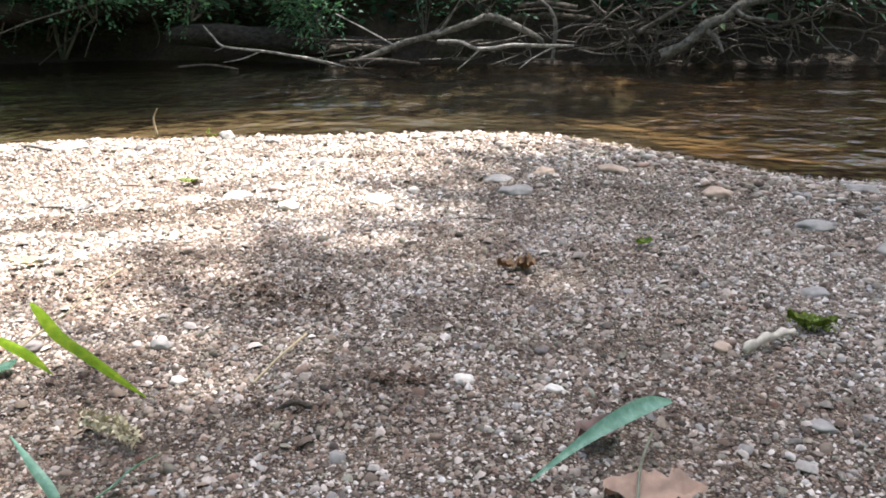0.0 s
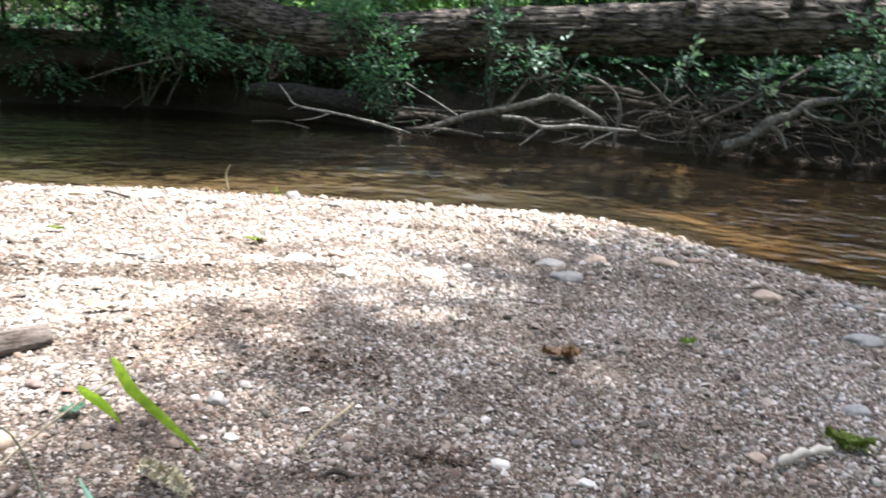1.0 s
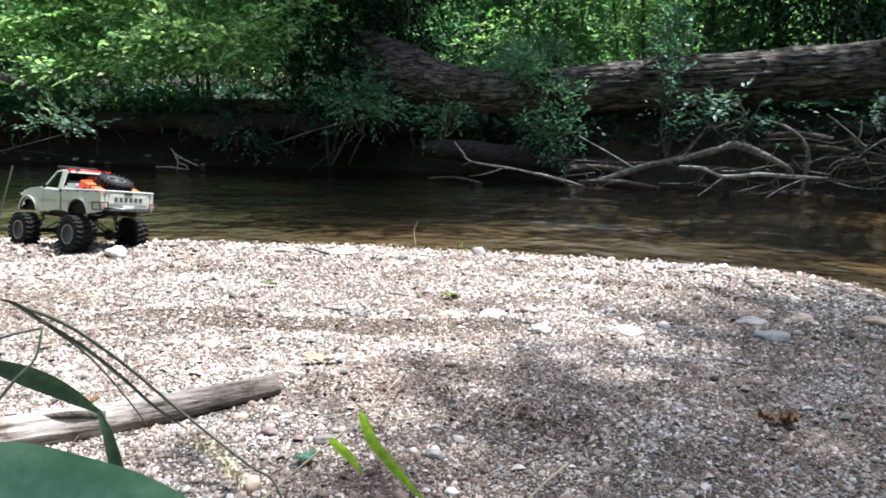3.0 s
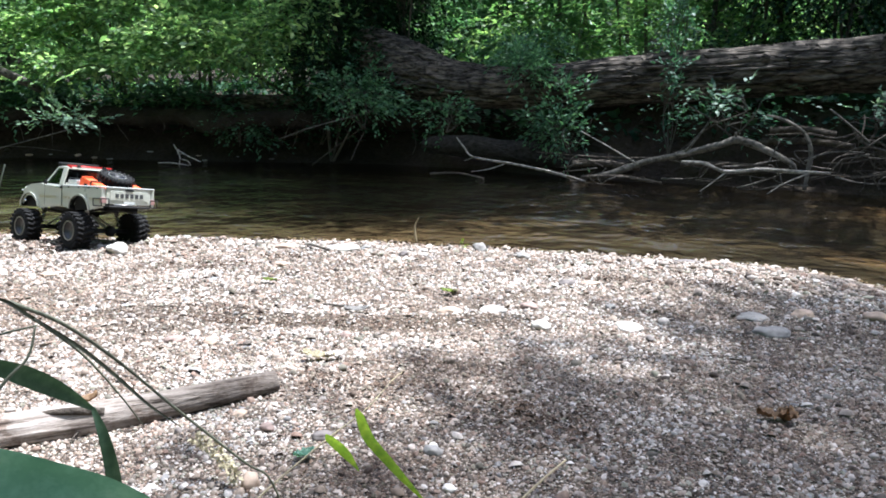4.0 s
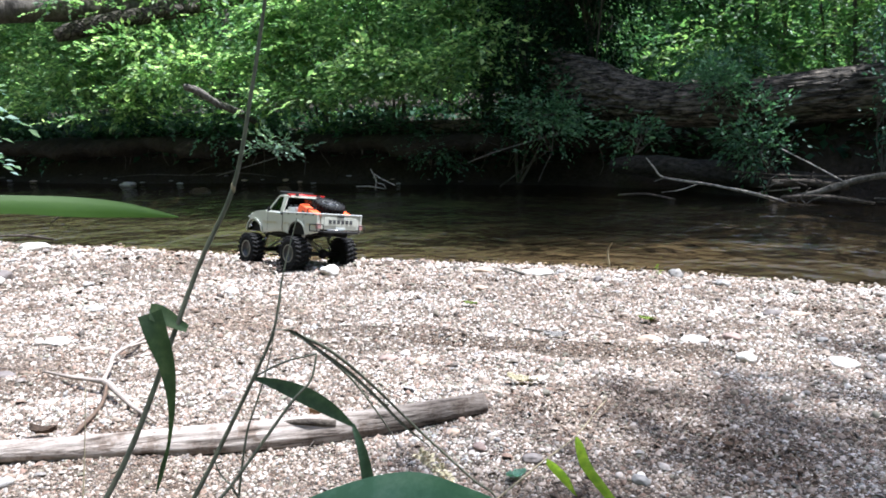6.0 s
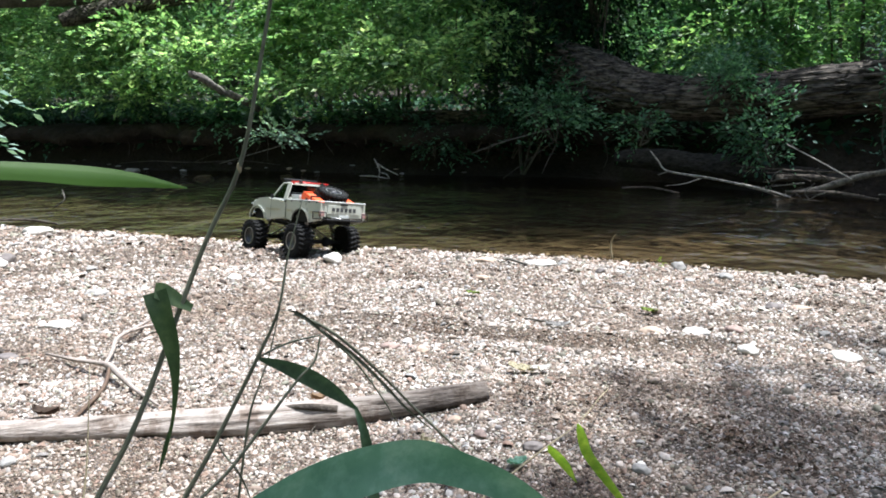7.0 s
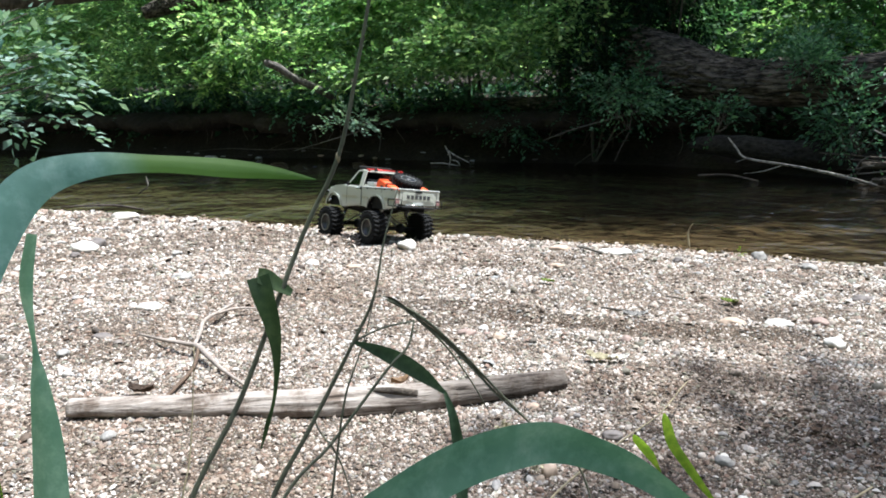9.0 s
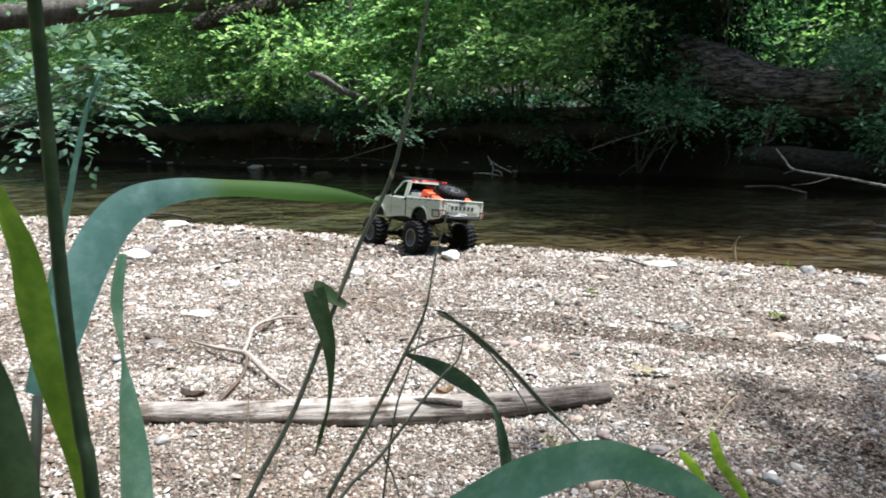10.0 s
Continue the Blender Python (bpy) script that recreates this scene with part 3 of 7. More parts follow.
def scatter_pebbles(name, count, near, far, dia0, dia1, seed, label, spread=0.5, grit=False, sweep=(-25, 90)):
    """Pebbles on the bar between two distances from the reeds, their size growing with distance."""
    r = np.random.RandomState(seed)
    d = np.sqrt(r.uniform(near ** 2, far ** 2, count))
    a = r.uniform(*sweep, count)
    # the last few degrees on either side thin out
    a = np.radians(a + np.where(a > sweep[1] - 6, np.abs(r.normal(0, 12, count)), 0) - np.where(a < sweep[0] + 2, np.abs(r.normal(0, 12, count)), 0))
    x, y = -0.05 - d * np.sin(a), 0.25 + d * np.cos(a)
    keep = y < near_shore(x) + np.where(x > -1.3, 0.07, 0.20)
    x, y, d = x[keep], y[keep], d[keep]
    n = len(x)
    dia = (dia0 + (dia1 - dia0) * (d - near) / (far - near)) * np.exp(r.normal(0, spread, n))
    dia = np.minimum(dia, dia0 * 3.6)
    ring = np.arange(6) * math.pi / 3
    base = np.concatenate([np.stack([np.cos(ring), np.sin(ring), np.full(6, -0.45)], 1), np.stack([0.74 * np.cos(ring + 0.52), 0.74 * np.sin(ring + 0.52), np.full(6, 0.5)], 1), [(0.05, 0.0, 0.85)]])
    f = np.array([q for k in range(6) for q in ((k, (k + 1) % 6, k + 6), ((k + 1) % 6, (k + 1) % 6 + 6, k + 6), (k + 6, (k + 1) % 6 + 6, 12))])
    if grit:
        base = np.array([(1, 0.1, -0.4), (0.25, 0.95, -0.5), (-0.85, 0.6, -0.4), (-0.8, -0.65, -0.5), (0.3, -0.95, -0.4), (0.25, 0.15, 0.95), (-0.35, -0.1, 0.8)])
        f = np.array([(0, 1, 5), (1, 2, 5), (2, 6, 5), (2, 3, 6), (3, 4, 6), (4, 5, 6), (4, 0, 5)])
    nv = len(base)
    sc = np.stack([dia * r.uniform(0.85, 1.45, n), dia * r.uniform(0.6, 1.0, n), dia * r.uniform(0.4, 0.8, n)], 1) * 0.5
    v = base[None] * (1 + r.uniform(-0.22, 0.22, (n, nv, 1))) * sc[:, None, :]
    ax, az = r.normal(0, 0.5, n), r.uniform(0, 6.28, n)
    c, s = np.cos(ax)[:, None], np.sin(ax)[:, None]
    v = np.stack([v[..., 0], v[..., 1] * c - v[..., 2] * s, v[..., 1] * s + v[..., 2] * c], -1)
    c, s = np.cos(az)[:, None], np.sin(az)[:, None]
    v = np.stack([v[..., 0] * c - v[..., 1] * s, v[..., 0] * s + v[..., 1] * c, v[..., 2]], -1)
    z = ground_height(x, y) + sc[:, 2] * r.uniform(0.0, 1.1, n)
    v += np.stack([x, y, z], 1)[:, None, :]
    faces = (f[None] + nv * np.arange(n)[:, None, None]).reshape(-1, 3)
    ob = from_arrays(name, v.reshape(-1, 3), faces, M_PEBBLE, not grit)
    return tagged(ob, label, "gravel", kind="stuff")


scatter_pebbles("gravel", 10000, 0.5, 1.5, 0.0050, 0.0066, 11, "small mixed brown and grey river gravel", 0.38)
scatter_pebbles("gravel", 138000, 0.5, 1.5, 0.0030, 0.0040, 21, "fine angular river grit between the pebbles", 0.42, grit=True)
scatter_pebbles("gravel", 9000, 1.5, 2.5, 0.0070, 0.0092, 12, "pale sunlit river gravel along the bar", 0.38)
scatter_pebbles("gravel", 120000, 1.5, 2.5, 0.0040, 0.0054, 22, "fine pale grit along the bar", 0.42, grit=True)
scatter_pebbles("gravel", 130000, 2.5, 4.8, 0.0066, 0.0120, 13, "coarser pale pebbles by the water's edge", grit=True)
scatter_pebbles("gravel", 14000, 0.5, 5.0, 0.0085, 0.015, 31, "loose pebbles on the bar behind the reeds", grit=True, sweep=(90, 335))


def shore_stones(count, seed):
    """Coarser rounded pebbles thrown up along the edge of the water."""
    r = np.random.RandomState(seed)
    x = np.where(r.uniform(0, 1, count) < 0.72, r.uniform(-0.5, 1.0, count), r.uniform(-3.2, -0.5, count))
    y = near_shore(x) - 0.02 - 0.55 * r.uniform(0, 1, count) ** 1.4
    dia = np.clip(0.0125 * np.exp(r.normal(0, 0.4, count)), 0.006, 0.034)
    base, f = icosahedron()
    sc = np.stack([dia * r.uniform(0.9, 1.5, count), dia * r.uniform(0.65, 1.0, count), dia * r.uniform(0.3, 0.6, count)], 1) * 0.5
    v = base[None] * (1 + r.uniform(-0.16, 0.16, (count, 12, 1))) * sc[:, None, :]
    az = r.uniform(0, 6.28, count)
    c, q = np.cos(az)[:, None], np.sin(az)[:, None]
    v = np.stack([v[..., 0] * c - v[..., 1] * q, v[..., 0] * q + v[..., 1] * c, v[..., 2]], -1)
    v += np.stack([x, y, ground_height(x, y) + sc[:, 2] * 0.6], 1)[:, None, :]
    ob = from_arrays("shore_pebbles", v.reshape(-1, 3), (f[None] + 12 * np.arange(count)[:, None, None]).reshape(-1, 3), M_PEBBLE)
    return tagged(ob, "coarse grey pebbles along the water's edge", "gravel", kind="stuff")


shore_stones(4200, 14)


# ---------------------------------------------------------------- foliage
def leaf_arrays(r, base, way, size, slim=0.55, fold=0.25):
    """One folded leaf at each base, along way; 4 corners and 2 triangles a leaf."""
    n = len(base)
    way = way / np.linalg.norm(way, axis=1, keepdims=True)
    up = np.tile((0.0, 0.0, 1.0), (n, 1)) + r.normal(0, 0.45, (n, 3))
    side = np.cross(way, up)
    side /= np.linalg.norm(side, axis=1, keepdims=True) + 1e-9
    nrm = np.cross(side, way)
    s = size[:, None]
    mid = base + way * s * 0.45 + nrm * s * fold * 0.35
    v = np.stack([base, mid + side * s * slim * 0.5, base + way * s, mid - side * s * slim * 0.5], 1)
    f = np.array([(0, 1, 2), (0, 2, 3)])[None] + 4 * np.arange(n)[:, None, None]
    return v.reshape(-1, 3), f.reshape(-1, 3)


def sprays(r, origin, out, length, leaves, size, droop=0.35, slim=0.55):
    """Leafy twigs: leaflets set in two rows along a bowed line."""
    n = len(origin)
    out = out / np.linalg.norm(out, axis=1, keepdims=True)
    side = np.cross(out, np.tile((0, 0, 1.0), (n, 1)))
    side /= np.linalg.norm(side, axis=1, keepdims=True) + 1e-9
    bases, ways, sizes = [], [], []
    for k in range(leaves):
        u = (k + 1) / leaves
        b = origin + out * (length * u)[:, None] - np.array((0, 0, 1.0)) * (droop * length * u * u)[:, None]
        hand = 1 if k % 2 else -1
        w = out * (0.5 + 0.7 * u) + side * hand * (1.15 - 0.9 * u) + np.array((0, 0, -1.0)) * (droop * u) + r.normal(0, 0.22, (n, 3))
        bases.append(b + r.normal(0, 0.006, (n, 3)))
        ways.append(w)
        sizes.append(size * r.uniform(0.65, 1.2, n))
    return leaf_arrays(r, np.concatenate(bases), np.concatenate(ways), np.concatenate(sizes), slim)


def clump_points(r, n, centre, half, shell=0.5, gaps=1.0, freq=1.6, floor=None):
    """Points in an uneven ellipsoid, thinned by slow waves so that it has gaps."""
    pts = np.zeros((0, 3))
    while len(pts) < n:
        d = r.normal(0, 1, (n * 3, 3))
        d /= np.linalg.norm(d, axis=1, keepdims=True)
        rad = r.uniform(0, 1, (n * 3, 1)) ** shell
        lump = 1 + 0.22 * np.sin(d[:, :1] * 5 + centre[0] * 3) + 0.18 * np.sin(d[:, 2:] * 7 + centre[1] * 5) + 0.12 * np.sin(d[:, 1:2] * 9)
        p = np.array(centre) + d * rad * lump * np.array(half)
        hole = wave(p[:, 0] * 1.3 + p[:, 2] * 2.1, p[:, 1] + p[:, 2] * 1.7, freq * 3, 17)
        p = p[hole > -0.30 * gaps + r.normal(0, 0.15, len(p))] if gaps else p
        if floor is not None:
            p = p[p[:, 2] > floor]
        pts = np.concatenate([pts, p])
    return pts[:n]


def plant(name, label, category, x, y, half, height, n, leaf, mat, seed, group, stems=5, floor=0.12, trunk=0.018, lean=(0, 0), leaves=7, droop=0.4, twig=0.24, gaps=1.0, slim=0.55, base=None, freq=1.6, pads=0):
    """A shrub, sapling or thicket: forked stems and a crown of leafy sprays."""
    r = np.random.RandomState(seed)
    z = ground_at(x, y) if base is None else base
    c = np.array((x + lean[0], y + lean[1], z + height * 0.52))
    ob = thing(name, label, category, pose(x, y, z), group)
    inv = np.array((x, y, z))
    p = clump_points(r, n, c, (half[0], half[1], height * 0.52), 0.45, gaps, freq, floor=WATER + floor)
    out = (p - c) * np.array((1, 1, 0.35)) + r.normal(0, 0.25, p.shape) * np.array((half[0], half[1], 0.3)) + np.array((0, 0, 0.05))
    if pads:
        # boughs held out in tiers: flat leafy pads, the lower ones reaching further forward
        k = n * 7 // 8 // pads
        tiers = []
        for j in range(pads):
            u = (j + r.uniform(0.1, 0.9)) / pads
            wide = half[0] * r.uniform(0.22, 0.42)
            hub = np.array((c[0] + half[0] * r.uniform(-1, 1) * (1 - 0.45 * u), c[1] - half[1] * (1.15 - 0.9 * u) * (0.35 + 0.65 * min(1.0, u / 0.13)) + r.normal(0, 0.1), z + max(floor, height * (0.14 + 0.95 * u))))
            q = hub + r.normal(0, 1, (k, 3)) * np.array((wide * 0.55, 0.20, 0.045))
            q[:, 2] -= 0.35 * np.abs(q[:, 0] - hub[0]) ** 1.5 + 0.25 * np.maximum(hub[1] - q[:, 1], 0)
            tiers.append(q)
            o_j = (q - hub) * np.array((1, 1, 0.2)) + r.normal(0, 0.12, q.shape) + np.array((0, -0.06, 0.02))
            out[j * k:(j + 1) * k] = o_j
        p[:pads * k] = np.concatenate(tiers)
        p[:, 2] = np.maximum(p[:, 2], WATER + floor)
    v, f = sprays(r, p, out, twig * r.uniform(0.6, 1.25, n), leaves, leaf, droop, slim)
    crown = from_arrays("crown", v - inv, f, mat)
    crown.parent = ob
    for k in range(stems):
        bm = bmesh.new()
        tip = p[r.randint(n)] - inv
        a = r.uniform(0, 6.28)
        foot = Vector((0.08 * math.cos(a) * half[0], 0.08 * math.sin(a) * half[1], -0.03))
        mid = Vector((tip[0] * 0.35 + r.normal(0, 0.06), tip[1] * 0.35 + r.normal(0, 0.06), tip[2] * 0.55))
        rad = trunk * r.uniform(0.5, 1.0)
        tube(bm, [foot, mid, Vector(tip)], [rad, rad * 0.65, rad * 0.2], 6, 4, 0.1)
        for _ in range(2):
            q = Vector(p[r.randint(n)] - inv)
            tube(bm, [mid, (mid + q) / 2 + Vector((0, 0, 0.06)), q], [rad * 0.5, rad * 0.3, rad * 0.12], 5, 3)
        part("stem", bm, M_BARK, ob)
    return ob


def tree(name, label, x, y, height, radius, crown_z, half, n, leaf, mat, seed, lean=(0.0, 0.0), limbs=7, group="forest trees", gaps=0.8, shell=0.5, flanks=()):
    """A forest tree: tapered trunk, limbs and a ragged crown; flanks: (x, y, nx, ny, depth), sides where the crown thins out."""
    r = np.random.RandomState(seed)
    z = ground_at(x, y)
    ob = thing(name, label, "tree", pose(x, y, z), group)
    top = Vector((lean[0], lean[1], height))
    bm = bmesh.new()
    tube(bm, [(0, 0, -0.15), (lean[0] * 0.05, lean[1] * 0.05, height * 0.06), (lean[0] * 0.35 + r.normal(0, 0.08), lean[1] * 0.35, height * 0.4), tuple(top * 0.75), tuple(top)],
         [radius * 1.7, radius, radius * 0.85, radius * 0.55, radius * 0.2], 14, 6, 0.12)
    part("trunk", bm, M_BARK, ob)
    c = np.array((x + lean[0], y + lean[1], z + crown_z))
    p = clump_points(r, n, c, half, shell, gaps)
    for fx, fy, nx, ny, depth in flanks:
        p = p[(p[:, 0] - fx) * nx + (p[:, 1] - fy) * ny > depth * r.uniform(0, 1, len(p))]
    n = len(p)
    out = (p - c) * np.array((1, 1, 0.4)) + r.normal(0, 0.4, p.shape)
    v, f = sprays(r, p, out, leaf * 4 * r.uniform(0.6, 1.2, n), 6, leaf, 0.4)
    crown = from_arrays("crown", v - np.array((x, y, z)), f, mat)
    crown.parent = ob
    for k in range(limbs):
        q = Vector(p[r.randint(n)] - np.array((x, y, z)))
        h = min(max(0.35, q.z / height * 0.75), 0.9)
        a = Vector((lean[0] * h, lean[1] * h, height * h))
        bl = bmesh.new()
        tube(bl, [a, (a + q) / 2 + Vector((0, 0, 0.2)), q], [radius * 0.35, radius * 0.22, radius * 0.06], 7, 4, 0.1)
        part("limb", bl, M_BARK, ob)
    return ob


SHRUB = "bank shrubs"
# thicket along the far bank, from the distant bend to the fallen trunk
thicket = [(-11.6, 4.0, 1.3, 2.2), (-10.1, 4.2, 1.1, 1.9), (-8.9, 4.55, 1.0, 1.7), (-7.9, 4.75, 0.95, 1.85), (-7.0, 5.05, 0.95, 1.7), (-6.1, 5.55, 0.9, 1.55),
           (-5.3, 5.8, 0.85, 1.75), (-4.5, 6.15, 0.8, 1.6)]
for k, (x, y, w, h) in enumerate(thicket):
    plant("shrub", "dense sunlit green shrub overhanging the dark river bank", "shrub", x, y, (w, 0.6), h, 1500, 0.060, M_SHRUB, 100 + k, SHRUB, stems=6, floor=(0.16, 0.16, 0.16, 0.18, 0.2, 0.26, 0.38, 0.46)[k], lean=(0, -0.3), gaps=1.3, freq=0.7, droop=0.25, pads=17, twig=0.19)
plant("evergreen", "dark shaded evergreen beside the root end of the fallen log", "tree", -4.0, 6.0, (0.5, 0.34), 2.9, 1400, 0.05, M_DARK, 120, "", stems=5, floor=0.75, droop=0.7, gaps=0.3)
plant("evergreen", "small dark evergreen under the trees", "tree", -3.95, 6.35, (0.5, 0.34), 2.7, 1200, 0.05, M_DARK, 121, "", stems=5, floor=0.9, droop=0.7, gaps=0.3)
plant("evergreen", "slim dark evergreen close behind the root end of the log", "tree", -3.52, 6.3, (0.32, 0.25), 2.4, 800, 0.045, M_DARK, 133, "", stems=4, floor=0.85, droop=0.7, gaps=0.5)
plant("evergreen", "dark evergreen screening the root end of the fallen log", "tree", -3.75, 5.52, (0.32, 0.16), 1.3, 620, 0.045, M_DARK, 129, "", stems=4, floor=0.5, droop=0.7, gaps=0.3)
# boughs added above the view to keep sky light off the log
plant("evergreen", "unseen dark evergreen boughs added high up to shade the fallen log", "tree", -3.5, 6.1, (1.15, 0.85), 4.0, 2000, 0.07, M_DARK, 131, "", stems=3, floor=1.62, trunk=0.014, droop=0.5, gaps=0.4, twig=0.35)
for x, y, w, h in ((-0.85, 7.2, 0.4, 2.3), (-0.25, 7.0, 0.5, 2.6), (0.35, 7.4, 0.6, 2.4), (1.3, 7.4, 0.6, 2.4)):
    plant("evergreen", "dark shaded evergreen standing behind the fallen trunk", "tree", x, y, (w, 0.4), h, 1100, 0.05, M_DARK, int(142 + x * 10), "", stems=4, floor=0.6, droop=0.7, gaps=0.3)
# low growth along the lip of the bank
for k in range(17):
    x = -12.2 + 0.56 * k + 0.12 * math.sin(k * 2.7)
    y = float(far_shore(x)) + 0.42 + 0.1 * math.sin(k * 1.7)
    plant("fern_clump", "low green growth hanging over the lip of the bank", "undergrowth", x, y, (0.42, 0.26), 0.42 if x < -5.6 else 0.2, 130, 0.055, M_FERN, 400 + k, "bank undergrowth", stems=3, floor=0.2, trunk=0.006, twig=0.16, gaps=0.6, droop=0.7)
# second, taller row behind
for k, (x, y, w, h) in enumerate([(-12.5, 7.2, 1.8, 2.3), (-10.3, 7.5, 1.6, 2.2), (-8.3, 8.2, 1.5, 2.2), (-6.6, 8.8, 1.4, 2.2), (-5.0, 9.2, 1.3, 2.1), (-3.6, 9.4, 1.2, 2.1)]):
    plant("sapling", "leafy green sapling standing behind the bank shrubs", "sapling", x, y, (w, 1.0), h, 1500, 0.075, M_FOREST, 130 + k, "bank saplings", stems=6, floor=0.3, twig=0.34, pads=18)
# bright understorey behind the fallen trunk
for k, (x, y, w, h) in enumerate([(-2.4, 8.6, 1.1, 2.0), (-1.0, 8.2, 1.0, 1.7), (0.4, 8.5, 1.0, 1.9), (1.8, 8.3, 1.1, 1.8), (3.3, 8.2, 1.2, 2.2), (-1.8, 10.8, 1.4, 2.6), (0.5, 11.0, 1.4, 2.4), (2.8, 11.2, 1.5, 2.8),
                                  (-4.5, 11.0, 1.6, 3.0), (-7.5, 10.5, 1.7, 3.2), (-11, 9.8, 1.9, 3.4), (5.0, 9.5, 1.6, 2.6)]):
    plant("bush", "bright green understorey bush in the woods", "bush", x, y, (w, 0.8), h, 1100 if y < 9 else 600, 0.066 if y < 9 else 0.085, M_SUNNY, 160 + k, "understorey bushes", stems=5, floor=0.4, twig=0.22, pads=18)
# far screen of woodland
for k in range(13):
    x = -26 + 3.3 * k
    y = 15.5 + 2.2 * math.sin(k * 1.9) + (4 if k % 2 else 0)
    plant("bush", "distant sunlit woodland bush", "bush", x, y, (2.3, 1.3), 4.6 + 0.8 * math.sin(k * 2.3), 430, 0.18, M_FOREST, 200 + k, "distant bushes", stems=5, floor=0.4, twig=0.5)

# the wood's edge all round, far behind everything
bm = bmesh.new()
# unseen side behind the camera is drawn in to cut sky light
reach = [46 if k < 25 else 46 - 24 * math.sin((k - 24) * math.pi / 24) for k in range(48)]
lo = [bm.verts.new((q * math.cos(k * math.pi / 24) - 4, q * math.sin(k * math.pi / 24) + 3, -1)) for k, q in enumerate(reach)]
hi = [bm.verts.new((q * math.cos(k * math.pi / 24) - 4, q * math.sin(k * math.pi / 24) + 3, 19 + 3 * math.sin(k * 2.1))) for k, q in enumerate(reach)]
for k in range(48):
    bm.faces.new((lo[k], lo[(k + 1) % 48], hi[(k + 1) % 48], hi[k]))
m_far, t_far, b_far = material("distant_woods", 0.95, 0, 0.1)
c_far = ramp(t_far, noise_tex(t_far, coords(t_far), 1.1, 8, 0.75), [(0.3, (0.012, 0.03, 0.008)), (0.5, (0.04, 0.10, 0.02)), (0.7, (0.11, 0.2, 0.04))])
t_far.links.new(c_far, b_far.inputs["Base Color"])
tagged(part("backdrop", bm, m_far), "distant green woodland edge", "woods", kind="structure")

# ivy and seedlings over the forest floor, added to darken the sunlit ledge
rr = np.random.RandomState(77)
gx = rr.uniform(-14, 5, 16000)
gy = far_shore(gx) + 0.25 + 4.5 * rr.uniform(0, 1, 16000) ** 1.6
gp = np.stack([gx, gy, ground_height(gx, gy) + 0.01 + 0.10 * rr.uniform(0, 1, 16000) ** 2], 1)
gv, gf = leaf_arrays(rr, gp, rr.normal(0, 1, (16000, 3)) * np.array((1, 1, 0.35)), rr.uniform(0.05, 0.11, 16000), 0.7)
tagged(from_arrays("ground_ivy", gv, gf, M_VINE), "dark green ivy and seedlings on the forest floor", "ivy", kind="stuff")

# low creepers on the bank and over the trunk; mid-span ones use the lit leaf colour
for k, (x, y, w, d, h, n, base) in enumerate([(-2.12, 5.42, 0.15, 0.12, 0.34, 150, 0.45), (-1.84, 5.36, 0.16, 0.12, 0.36, 130, 0.14), (-1.12, 5.36, 0.06, 0.07, 0.90, 48, 0.12), (-1.75, 5.34, 0.14, 0.10, 0.36, 40, 0.12), (-3.32, 5.30, 0.36, 0.25, 0.30, 160, 0.24), (-0.75, 5.35, 0.38, 0.14, 0.26, 55, 0.22), (-3.35, 5.42, 0.20, 0.12, 0.34, 60, 0.40),
                                              (-2.62, 5.28, 0.14, 0.1, 0.2, 40, 0.24), (1.0, 5.45, 0.3, 0.2, 0.4, 70, 0.25), (0.2, 5.5, 0.30, 0.15, 0.30, 45, 0.22), (-3.9, 5.6, 0.45, 0.3, 0.4, 170, 0.1), (-2.2, 5.72, 0.30, 0.15, 0.26, 190, 0.62), (-4.4, 5.2, 0.36, 0.2, 0.24, 130, 0.12), (-3.45, 5.35, 0.3, 0.2, 0.3, 120, 0.32), (-1.14, 5.60, 0.09, 0.10, 0.5, 60, 0.72)]):
    plant("creeper", "small-leaved green creeper hanging over the fallen trunk", "creeper", x, y, (w, d), h, int(n * 1.15), 0.036, M_FERN_LIT if -3.6 < x < -1.8 else M_FERN, 230 + k, "creepers", stems=4, floor=0.08, trunk=0.006, twig=0.13, gaps=0.4, base=base, leaves=6)

# broader leaves in the sun by the root tangle
for k, (x, y, w, h, n, base, leaf) in enumerate([(1.15, 5.22, 0.32, 0.50, 95, 0.22, 0.055), (0.48, 5.2, 0.13, 0.14, 16, 0.32, 0.05), (0.02, 5.22, 0.10, 0.16, 12, 0.34, 0.045), (-0.82, 5.2, 0.16, 0.2, 18, 0.34, 0.045)]):
    plant("shrub", "pale broad-leaved shrub above the tangled roots", "shrub", x, y, (w, 0.14), h, n, leaf, M_SHRUB_PALE, 280 + k, SHRUB, stems=3, floor=0.3, trunk=0.005, twig=0.13, gaps=0.6, base=base, leaves=6, droop=0.3)

# pale-leaved sapling leaning in over the water
plant("leaning_sapling", "pale-leaved sapling leaning over the water", "sapling", -6.5, 0.55, (0.38, 0.36), 1.15, 105, 0.075, M_SHRUB_PALE, 260, "", stems=5, floor=0.42, trunk=0.025, lean=(1.35, 1.15), leaves=7, droop=0.5, twig=0.3, gaps=1.2, slim=0.58)
plant("shrub", "pale-leaved twig spreading low over the water", "shrub", -5.65, 4.75, (0.30, 0.14), 0.18, 44, 0.046, M_SHRUB_PALE, 262, SHRUB, stems=3, floor=0.28, droop=0.15, lean=(0.38, -0.48), twig=0.14, base=0.16)

